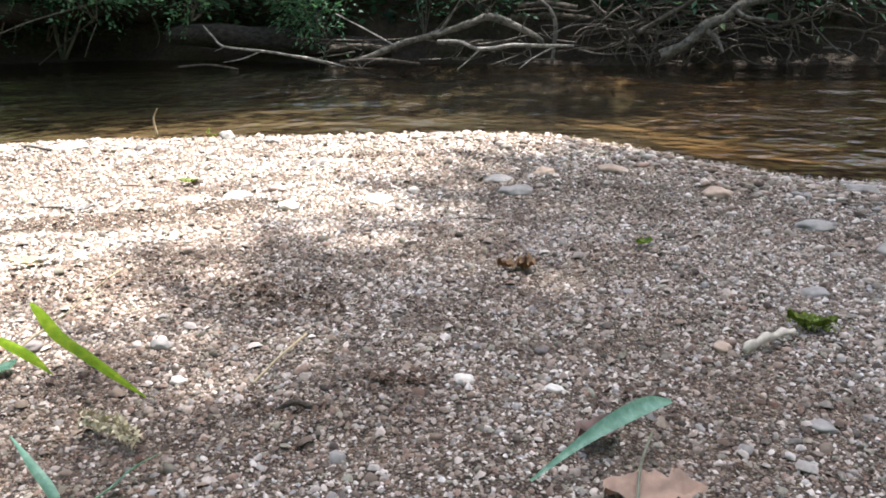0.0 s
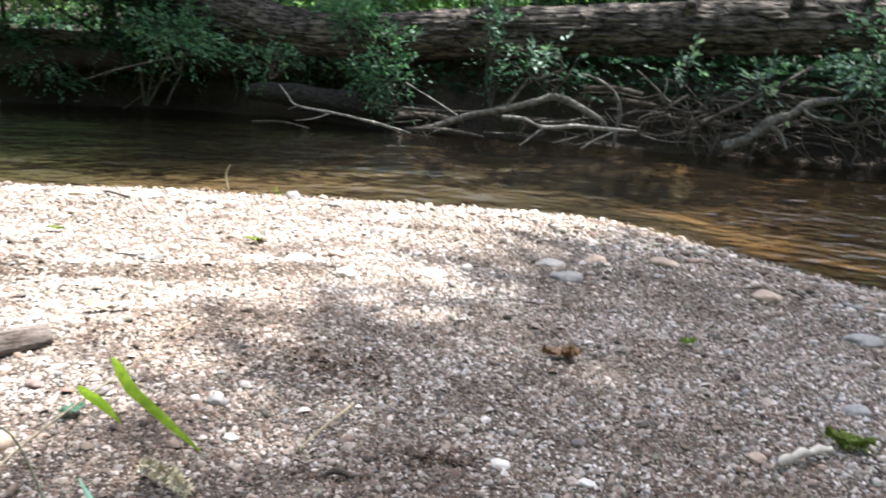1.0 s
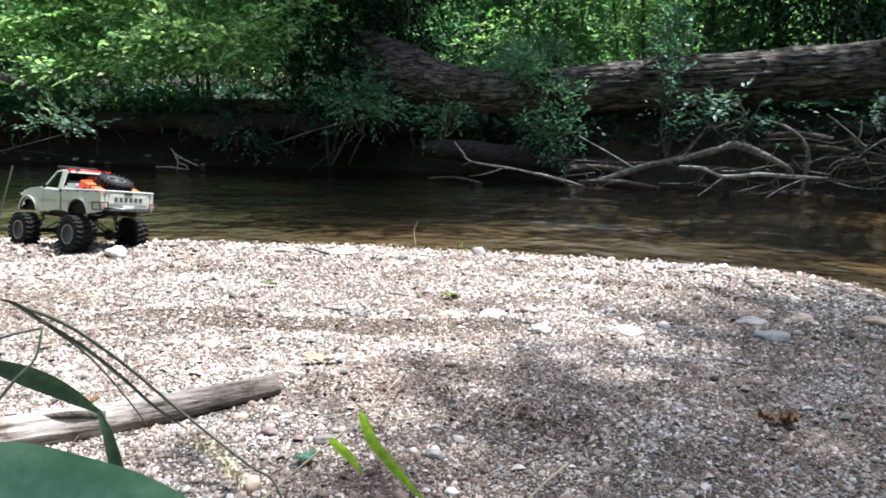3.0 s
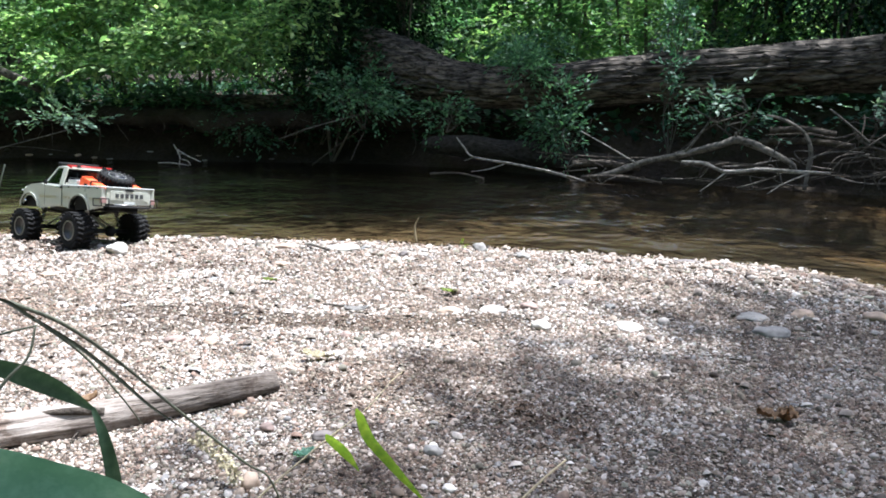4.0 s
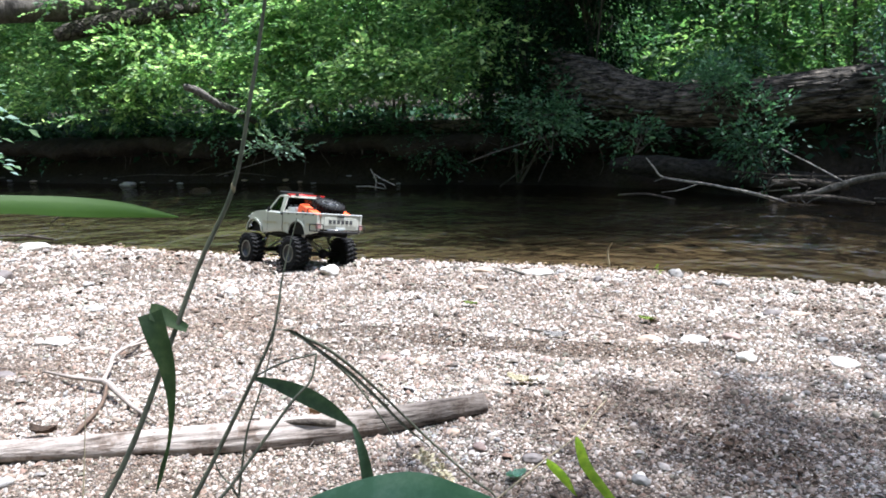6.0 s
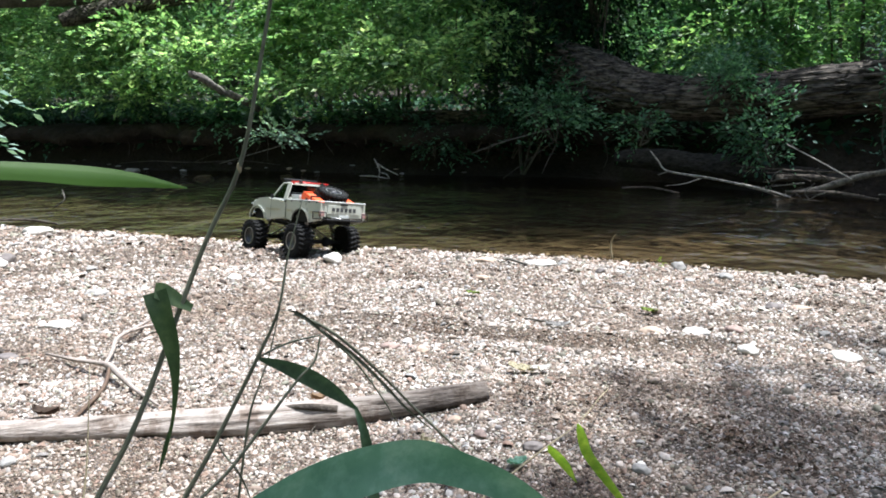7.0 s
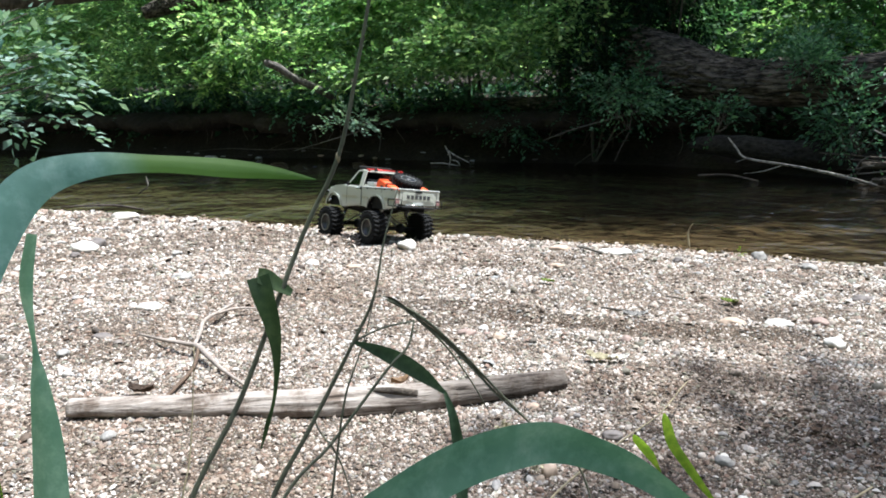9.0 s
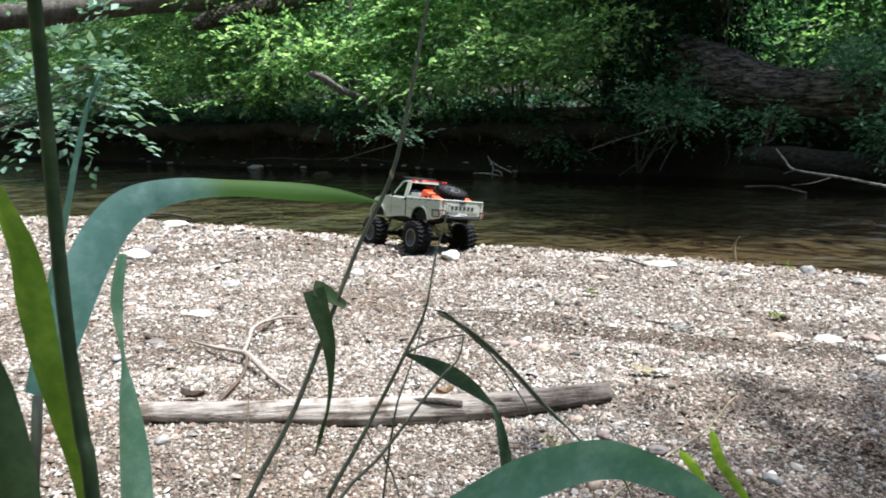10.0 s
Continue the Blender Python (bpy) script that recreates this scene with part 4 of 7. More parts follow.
# standing trees of the wood
for k, (x, y, h, rad, cz, half, lean) in enumerate([(-4.0, 6.3, 7.5, 0.085, 6.0, (1.5, 1.2, 0.8), (1.6, 0.5)), (-1.6, 9.6, 9, 0.11, 6.8, (1.8, 1.8, 2.0), (0.3, 0.2)), (0.35, 12.2, 10, 0.20, 7.5, (2.3, 2.2, 2.4), (0.2, 0.0)),
                                                    (1.6, 9.4, 8, 0.10, 6.3, (2.1, 1.1, 0.7), (-0.9, -2.4)), (3.4, 7.9, 7.5, 0.16, 5.3, (1.25, 0.75, 0.6), (-1.1, -2.1)), (-6.2, 11.2, 10, 0.17, 8.0, (1.6, 1.6, 2.0), (0.4, 0.0)),
                                                    (-9.4, 11.2, 10, 0.16, 8.0, (1.6, 1.6, 2.0), (0.2, 0.2)), (-0.3, 14.6, 11, 0.24, 8.2, (2.6, 2.5, 2.6), (0, 0)), (-3.1, 13.2, 10, 0.16, 7.8, (2.2, 2.2, 2.4), (0.3, 0)),
                                                    (4.6, 12.5, 11, 0.22, 8.0, (2.6, 2.5, 2.6), (0, 0)), (-13.5, 9.5, 11, 0.2, 8.0, (2.4, 2.4, 2.6), (0, 0)), (-9.6, 7.0, 9, 0.14, 7.3, (2.4, 1.6, 0.8), (0.4, -1.2))]):
    # unseen crowns of 0, 3, 4 and 11 are leaned and thickened as shades
    tree("tree", "tall slender woodland tree with grey bark", x, y, h, rad, cz, half, {0: 1700, 3: 300, 4: 500, 6: 400, 10: 600, 11: 2600}.get(k, 130), 0.13, M_FOREST, 300 + k, lean)

# thin poles of young trees behind the fallen trunk
rp = random.Random(61)
for k in range(20):
    x, y = -3.4 + 0.27 * k + rp.uniform(-0.12, 0.12), rp.uniform(7.0, 10.5)
    tree("young_tree", "thin upright young tree with a bare grey stem", x * y / 7.5, y, rp.uniform(4.0, 5.5), rp.uniform(0.011, 0.028), 4.2, (0.5, 0.5, 0.8), 22, 0.09, M_SUNNY, 360 + k, (rp.uniform(-0.25, 0.25), 0.0), limbs=3, group="young trees")

# unseen tree added on the near bank; its trimmed crown shades the bar
tree("shade_tree", "broad unseen tree added to shade the gravel bar", 5.6, -2.2, 9.6, 0.26, 9.0, (2.9, 3.2, 0.6), 13800, 0.105, M_FOREST, 340, (-2.1, 5.1), limbs=9, group="", gaps=0, shell=0.45,
     flanks=((1.03, 3.05, 0.889, -0.458, 0.95), (1.25, 3.0, 1.0, 0.0, 0.5)))


# ---------------------------------------------------------------- fallen timber
def rough_log(name, label, pts, radii, mat, sides=40, steps=14, ridge=0.10, category="log", seed=1, furrow=0.0):
    """A thick trunk with plates of bark: ridges along it, broken crosswise."""
    line = smooth_line([(*p, q) for p, q in zip(pts, radii)], steps)
    ob = thing(name, label, category, Matrix.Translation(pts[0]))
    o, bm, rings, run = Vector(pts[0]), bmesh.new(), [], 0.0
    for i, q in enumerate(line):
        p = Vector(q[:3])
        if i:
            run += (p - Vector(line[i - 1][:3])).length
        d = (Vector(line[min(i + 1, len(line) - 1)][:3]) - Vector(line[max(i - 1, 0)][:3])).normalized()
        side = d.cross(Vector((0, 0, 1))).normalized()
        up = side.cross(d)
        ring = []
        for k in range(sides):
            a = 2 * math.pi * k / sides
            rr = q[3]
            n1 = noise.noise(Vector((run * 3.2, math.cos(a) * 8.5 + seed, math.sin(a) * 8.5)))
            n2 = noise.noise(Vector((run * 9, math.cos(a) * 9, math.sin(a) * 9 + seed)))
            n3 = noise.noise(Vector((run * 1.1, math.cos(a), math.sin(a) + seed)))
            n4 = abs(noise.noise(Vector((run * 1.3, math.cos(a) * 3.4 + seed, math.sin(a) * 3.4 + 7))))
            rr *= 1 - furrow * max(0.0, 1 - n4 / 0.09)
            rr *= 1 + ridge * (abs(n1) * 1.6 - 0.3) + ridge * 0.45 * n2 + 0.6 * ridge * n3
            ring.append(bm.verts.new(p - o + side * (rr * math.cos(a)) + up * (rr * math.sin(a))))
        rings.append(ring)
    for a, b in zip(rings, rings[1:]):
        for k in range(sides):
            bm.faces.new((a[k], a[(k + 1) % sides], b[(k + 1) % sides], b[k]))
    bm.faces.new(list(reversed(rings[0])))
    bm.faces.new(rings[-1])
    bmesh.ops.recalc_face_normals(bm, faces=bm.faces[:])
    part("bark", bm, mat, ob)
    return ob, o


trunk, o = rough_log("fallen_log", "massive fallen tree trunk with furrowed brown bark lying on the bank",
                     [(3.4, 6.0, 0.90), (1.8, 5.8, 0.78), (0.9, 5.72, 0.71), (0, 5.66, 0.655), (-1.1, 5.62, 0.59), (-2.0, 5.62, 0.525), (-2.5, 5.63, 0.53), (-2.85, 5.66, 0.57), (-3.15, 5.73, 0.645), (-3.4, 5.80, 0.70), (-3.62, 5.86, 0.75)],
                     [0.145, 0.15, 0.155, 0.155, 0.155, 0.15, 0.15, 0.165, 0.205, 0.24, 0.25], M_LOGBARK, 112, 34, 0.095, furrow=0.13)
for x, y, z in ((-0.62, 5.50, 0.70), (0.02, 5.52, 0.80), (0.62, 5.58, 0.84), (1.0, 5.6, 0.86)):
    bm = bmesh.new()
    tube(bm, [(x - o.x, y + 0.05 - o.y, z - 0.05 - o.z), (x - o.x, y - 0.01 - o.y, z - 0.005 - o.z), (x - o.x + 0.004, y - 0.03 - o.y, z + 0.012 - o.z)], [0.05, 0.03, 0.016], 9, 3, 0.3)
    part("knot", bm, M_LOGBARK, trunk, "dark branch stub")
rough_log("rotten_log", "dark rotting log at the waterline", [(-1.35, 5.42, 0.02), (-2.0, 5.46, 0.06), (-2.55, 5.50, 0.10), (-2.95, 5.56, 0.10)], [0.05, 0.07, 0.08, 0.05], M_ROTTEN, 20, 12, 0.22, seed=4)
rough_log("rotten_log", "brown mossy log lying on the far bank", [(-3.7, 5.88, 0.40), (-4.4, 5.62, 0.38), (-5.2, 5.40, 0.37), (-5.7, 5.22, 0.33)], [0.07, 0.08, 0.075, 0.04], M_LOGBARK, 20, 12, 0.15, seed=6)
rough_log("leaning_log", "grey fallen trunk lying high across the shrubs", [(-8.15, 1.55, 1.25), (-7.879, 2.184, 1.30), (-7.585, 3.117, 1.45), (-7.302, 3.783, 1.50), (-6.907, 4.514, 1.53), (-6.29, 5.1, 1.68), (-5.7, 5.8, 1.85)], [0.11, 0.11, 0.11, 0.10, 0.085, 0.07, 0.05], M_BARK, 20, 12, 0.1, category="trunk", seed=8)
rough_log("leaning_log", "dark mossy trunk slanting up through the shrubs", [(-7.30, 3.55, 1.25), (-7.22, 3.68, 1.30), (-7.06, 3.88, 1.36), (-6.893, 4.158, 1.43), (-6.5, 4.7, 1.53)], [0.05, 0.075, 0.08, 0.07, 0.05], M_LOGBARK, 20, 12, 0.12, category="trunk", seed=9)


def stick(name, label, lines, mat, group="", category="branch"):
    """A branch: its main stem and side shoots, each a line of (x, y, z, radius)."""
    o = Vector(lines[0][0][:3])
    ob = thing(name, label, category, Matrix.Translation(o), group)
    for i, l in enumerate(lines):
        bm = bmesh.new()
        tube(bm, [Vector(q[:3]) - o for q in l], [q[3] * (0.55 if group == DRIFT else 1.0) for q in l], 9, 6, 0.4)
        part("limb" if i == 0 else "shoot", bm, mat, ob)
    return ob


DRIFT = "driftwood branches"
stick("driftwood_branch", "thin pale forked driftwood branch reaching into the water",
      [[(-2.46, 5.1, 0.187, 0.006), (-2.40, 5.1, 0.12, 0.010), (-2.33, 5.1, 0.06, 0.012), (-2.05, 5.1, 0.028, 0.014), (-1.80, 5.1, -0.01, 0.017), (-1.56, 5.08, -0.06, 0.017)],
       [(-2.1, 5.1, 0.03, 0.008), (-2.2, 5.06, -0.01, 0.006), (-2.32, 5.04, -0.03, 0.004)], [(-2.33, 5.1, 0.06, 0.007), (-2.42, 5.14, 0.03, 0.004)]], M_BLEACHED, DRIFT)
stick("driftwood_branch", "bent bleached driftwood bough with a broken elbow",
      [[(-1.72, 5.2, -0.09, 0.028), (-1.44, 5.2, -0.012, 0.033), (-1.22, 5.2, 0.07, 0.034), (-1.0, 5.2, 0.125, 0.034), (-0.80, 5.2, 0.185, 0.036), (-0.70, 5.2, 0.215, 0.04), (-0.56, 5.2, 0.17, 0.036), (-0.42, 5.2, 0.10, 0.028), (-0.38, 5.2, 0.05, 0.014)],
       [(-0.71, 5.2, 0.22, 0.02), (-0.715, 5.19, 0.262, 0.012)], [(-1.0, 5.2, 0.13, 0.016), (-0.93, 5.19, 0.22, 0.012), (-0.86, 5.2, 0.33, 0.009)]], M_DRIFT, DRIFT)
stick("driftwood_branch", "pale driftwood limb lying along the waterline",
      [[(-0.98, 5.05, 0.09, 0.012), (-0.85, 5.05, 0.086, 0.018), (-0.73, 5.05, 0.045, 0.020), (-0.54, 5.05, 0.065, 0.022), (-0.38, 5.05, 0.063, 0.02), (-0.2, 5.06, 0.06, 0.012)],
       [(-0.73, 5.05, 0.045, 0.012), (-0.8, 5.02, -0.02, 0.008), (-0.86, 5.0, -0.07, 0.006)], [(-0.3, 5.05, 0.06, 0.008), (-0.42, 5.0, 0.0, 0.006), (-0.5, 4.98, -0.06, 0.004)]], M_BLEACHED, DRIFT)
stick("driftwood_branch", "upright curved grey driftwood branch",
      [[(-0.56, 5.22, 0.36, 0.008), (-0.46, 5.2, 0.335, 0.016), (-0.36, 5.2, 0.27, 0.019), (-0.315, 5.2, 0.17, 0.021), (-0.32, 5.2, 0.05, 0.02), (-0.33, 5.2, -0.05, 0.018)],
       [(-0.34, 5.2, 0.11, 0.01), (-0.22, 5.18, 0.165, 0.009), (-0.05, 5.2, 0.17, 0.006)]], M_DRIFT, DRIFT)
stick("stick", "thin dead stick leaning out of the bank", [[(-3.87, 5.0, 0.135, 0.006), (-3.6, 5.1, 0.235, 0.009), (-3.24, 5.3, 0.345, 0.010)]], M_DRIFT, DRIFT)
stick("stick", "dark dead stick standing in the water", [[(-3.72, 5.2, -0.06, 0.008), (-3.5, 5.22, 0.09, 0.008), (-3.31, 5.25, 0.22, 0.006)]], M_DRIFT_DARK, DRIFT)
stick("stick", "short dead stick hanging down to the water", [[(-3.30, 5.1, 0.0, 0.006), (-3.28, 5.15, 0.1, 0.008), (-3.25, 5.2, 0.2, 0.008)]], M_DRIFT_DARK, DRIFT)
stick("stick", "thin pale stick slanting down from the creepers", [[(-1.62, 5.15, 0.245, 0.006), (-1.45, 5.15, 0.16, 0.008), (-1.25, 5.12, 0.06, 0.008)]], M_BLEACHED, DRIFT)
stick("stick", "thin horizontal stick above the waterline", [[(-1.95, 5.25, 0.10, 0.006), (-1.5, 5.25, 0.085, 0.009), (-1.1, 5.25, 0.11, 0.01), (-0.93, 5.25, 0.24, 0.007), (-0.8, 5.27, 0.34, 0.005)]], M_DRIFT_DARK, DRIFT)
stick("stick", "dead stick leaning on the root tangle", [[(-0.24, 5.2, 0.40, 0.008), (-0.14, 5.2, 0.32, 0.011), (-0.03, 5.2, 0.22, 0.012)]], M_DRIFT, DRIFT)
stick("driftwood_branch", "long grey branch slanting over the root tangle", [[(0.15, 5.2, 0.12, 0.022), (0.30, 5.2, 0.21, 0.022), (0.5, 5.2, 0.33, 0.02), (0.70, 5.22, 0.47, 0.014)]], M_ROOT, DRIFT)
stick("driftwood_branch", "thick grey root arching over the waterline", [[(0.28, 5.12, 0.0, 0.05), (0.42, 5.10, 0.07, 0.045), (0.50, 5.10, 0.16, 0.052), (0.60, 5.12, 0.20, 0.042), (0.70, 5.15, 0.27, 0.046), (0.86, 5.2, 0.30, 0.028)],
       [(0.50, 5.10, 0.15, 0.03), (0.56, 5.07, 0.10, 0.024), (0.60, 5.05, 0.02, 0.018)], [(0.66, 5.13, 0.24, 0.026), (0.72, 5.1, 0.20, 0.02), (0.84, 5.08, 0.19, 0.01)]], M_DRIFT, DRIFT)
for k, (x0, x1, y, z, rad) in enumerate([(-1.72, -1.28, 5.3, 0.03, 0.035), (-1.05, -0.5, 5.38, 0.05, 0.03), (-0.55, -0.2, 5.35, 0.27, 0.03), (-1.6, -1.1, 5.12, -0.035, 0.02), (-2.6, -2.2, 5.0, -0.055, 0.012), (-0.6, -0.1, 5.4, 0.2, 0.035)]):
    stick("drift_pole", "weathered grey pole jammed in the driftwood", [[(x0, y, z, rad), ((x0 + x1) / 2, y + 0.02, z + 0.012, rad * 1.1), (x1, y - 0.02, z - 0.01, rad * 0.9)]], M_DRIFT_DARK, DRIFT, "pole")
stick("driftwood_branch", "small pale forked driftwood snag at the far waterline", [[(-4.635, 4.72, 0.085, 0.006), (-4.60, 4.72, 0.04, 0.010), (-4.575, 4.72, -0.01, 0.011), (-4.59, 4.72, -0.075, 0.012)],
       [(-4.60, 4.72, 0.05, 0.007), (-4.52, 4.72, 0.012, 0.010), (-4.38, 4.73, -0.035, 0.006)], [(-4.76, 4.68, -0.055, 0.008), (-4.6, 4.67, -0.05, 0.012), (-4.44, 4.67, -0.06, 0.008)], [(-4.55, 4.7, -0.02, 0.008), (-4.47, 4.69, -0.03, 0.008), (-4.43, 4.68, -0.06, 0.006)]], M_BLEACHED, DRIFT)
stick("broken_limb", "broken dead limb sticking out of the shrubs", [[(-5.862, 3.875, 0.755, 0.018), (-5.845, 3.90, 0.752, 0.027), (-5.80, 3.975, 0.72, 0.029), (-5.735, 4.085, 0.63, 0.027), (-5.72, 4.22, 0.58, 0.03), (-5.8, 4.5, 0.48, 0.03)]], M_DRIFT, "")
stick("stick", "long bare stick slanting towards the water under the shrubs", [[(-6.05, 4.25, 0.02, 0.006), (-5.75, 4.35, 0.10, 0.008), (-5.45, 4.5, 0.19, 0.008)]], M_DRIFT, DRIFT)
stick("stick", "curved twig standing in the shallow water", [[(-4.68, 2.22, -0.075, 0.006), (-4.63, 2.26, -0.03, 0.007), (-4.67, 2.28, 0.0, 0.007), (-4.73, 2.30, 0.02, 0.005)]], M_DRIFT, DRIFT)
stick("stick", "long dry stick lying at the water's edge", [[(-3.85, 1.50, -0.005, 0.006), (-3.6, 1.62, 0.012, 0.010), (-3.36, 1.66, 0.01, 0.008)]], M_DRIFT_DARK, DRIFT)

# fine dead twigs caught along the waterline
rt = random.Random(31)
for k in range(22):
    x, y = rt.uniform(-1.7, 1.2), rt.uniform(5.0, 5.3)
    a, l, z = rt.uniform(-0.6, 0.6) + (math.pi if k % 2 else 0), rt.uniform(0.12, 0.42), rt.uniform(-0.05, 0.12)
    ln = [(x, y, z, 0.005)]
    for j in range(3):
        a += rt.uniform(-0.5, 0.5)
        q = ln[-1]
        ln.append((q[0] + math.cos(a) * l / 3, q[1] + rt.uniform(-0.03, 0.03), max(q[2] + math.sin(a) * l / 4 * (1 if k % 2 else 0.6), -0.06), 0.005 - 0.0012 * (j + 1)))
    b = ln[2]
    stick("dead_twig", "thin dead twig caught in the driftwood", [ln, [(b[0], b[1], b[2], 0.004), (b[0] + rt.uniform(-0.06, 0.06), b[1], b[2] + rt.uniform(0.02, 0.07), 0.003), (b[0] + rt.uniform(-0.1, 0.1), b[1], b[2] + rt.uniform(0.05, 0.12), 0.002)]], M_DRIFT if k % 3 else M_DRIFT_DARK, "dead twigs", "twig")

stick("stick", "long thin branch lying along the far waterline", [[(-7.3, 4.0, -0.01, 0.006), (-6.9, 4.1, 0.02, 0.008), (-6.5, 4.28, 0.012, 0.008), (-6.1, 4.5, 0.03, 0.007), (-5.7, 4.62, 0.0, 0.005)], [(-6.5, 4.28, 0.012, 0.006), (-6.35, 4.3, 0.06, 0.005), (-6.2, 4.32, 0.10, 0.003)]], M_DRIFT_DARK, DRIFT)
# root tangle at the water's edge
r = random.Random(5)
tangle = thing("root_tangle", "dense tangle of dead grey roots and twigs", "roots", Matrix.Translation((0.6, 5.3, 0)))
for k in range(190):
    bm = bmesh.new()
    x, z = (r.uniform(-0.75, 1.4), r.uniform(0.0, 0.38)) if k < 60 else (r.triangular(-0.78, 0.5, -0.45), r.uniform(0.02, 0.30))
    y = r.uniform(-0.1, 0.25)
    a, l = r.uniform(-1.9, 1.9), r.uniform(0.12, 0.38)
    p = [Vector((x, y, z))]
    for j in range(4):
        a += r.uniform(-0.6, 0.6)
        p.append(p[-1] + Vector((math.sin(a) * l / 3, r.uniform(-0.04, 0.03), -abs(math.cos(a)) * l / 3 + 0.02)))
    w = r.uniform(0.003, 0.010) if k < 60 else r.uniform(0.002, 0.006)
    tube(bm, p, [w, w * 1.1, w, w * 0.8, w * 0.4], 6, 3, 0.2)
    part("root", bm, M_ROOT, tangle)


# ---------------------------------------------------------------- stones and litter on the bar
def stone(x, y, size, mat, label, seed, flat=0.6, turn=0.0, long=1.3, sink=0.33, name="stone", group="loose stones"):
    """A water-worn stone: a lumpy rounded block, partly sunk in the gravel."""
    bm = bmesh.new()
    bmesh.ops.create_icosphere(bm, subdivisions=3, radius=0.5)
    for v in bm.verts:
        d = v.co.normalized()
        k = 1 + 0.30 * noise.noise(d * 1.3 + Vector((seed, 0, 0))) + 0.16 * noise.noise(d * 3.1 + Vector((0, seed, 0))) + 0.05 * noise.noise(d * 9 + Vector((0, 0, seed)))
        for axis in (Vector((math.cos(seed), math.sin(seed), 0.4)).normalized(), Vector((math.cos(seed * 2.3), math.sin(seed * 2.3), -0.2)).normalized()):
            k = min(k, 0.86 / max(0.3, d.dot(axis))) if d.dot(axis) > 0.3 else k
        v.co = Vector((d.x * long, d.y, d.z * flat)) * (k * 0.5 * size)
    ob = part(name, bm, mat)
    ob.matrix_world = pose(x, y, ground_at(x, y) + size * flat * (0.5 - sink), 0, 0, turn)
    return tagged(ob, label, "stone", group)


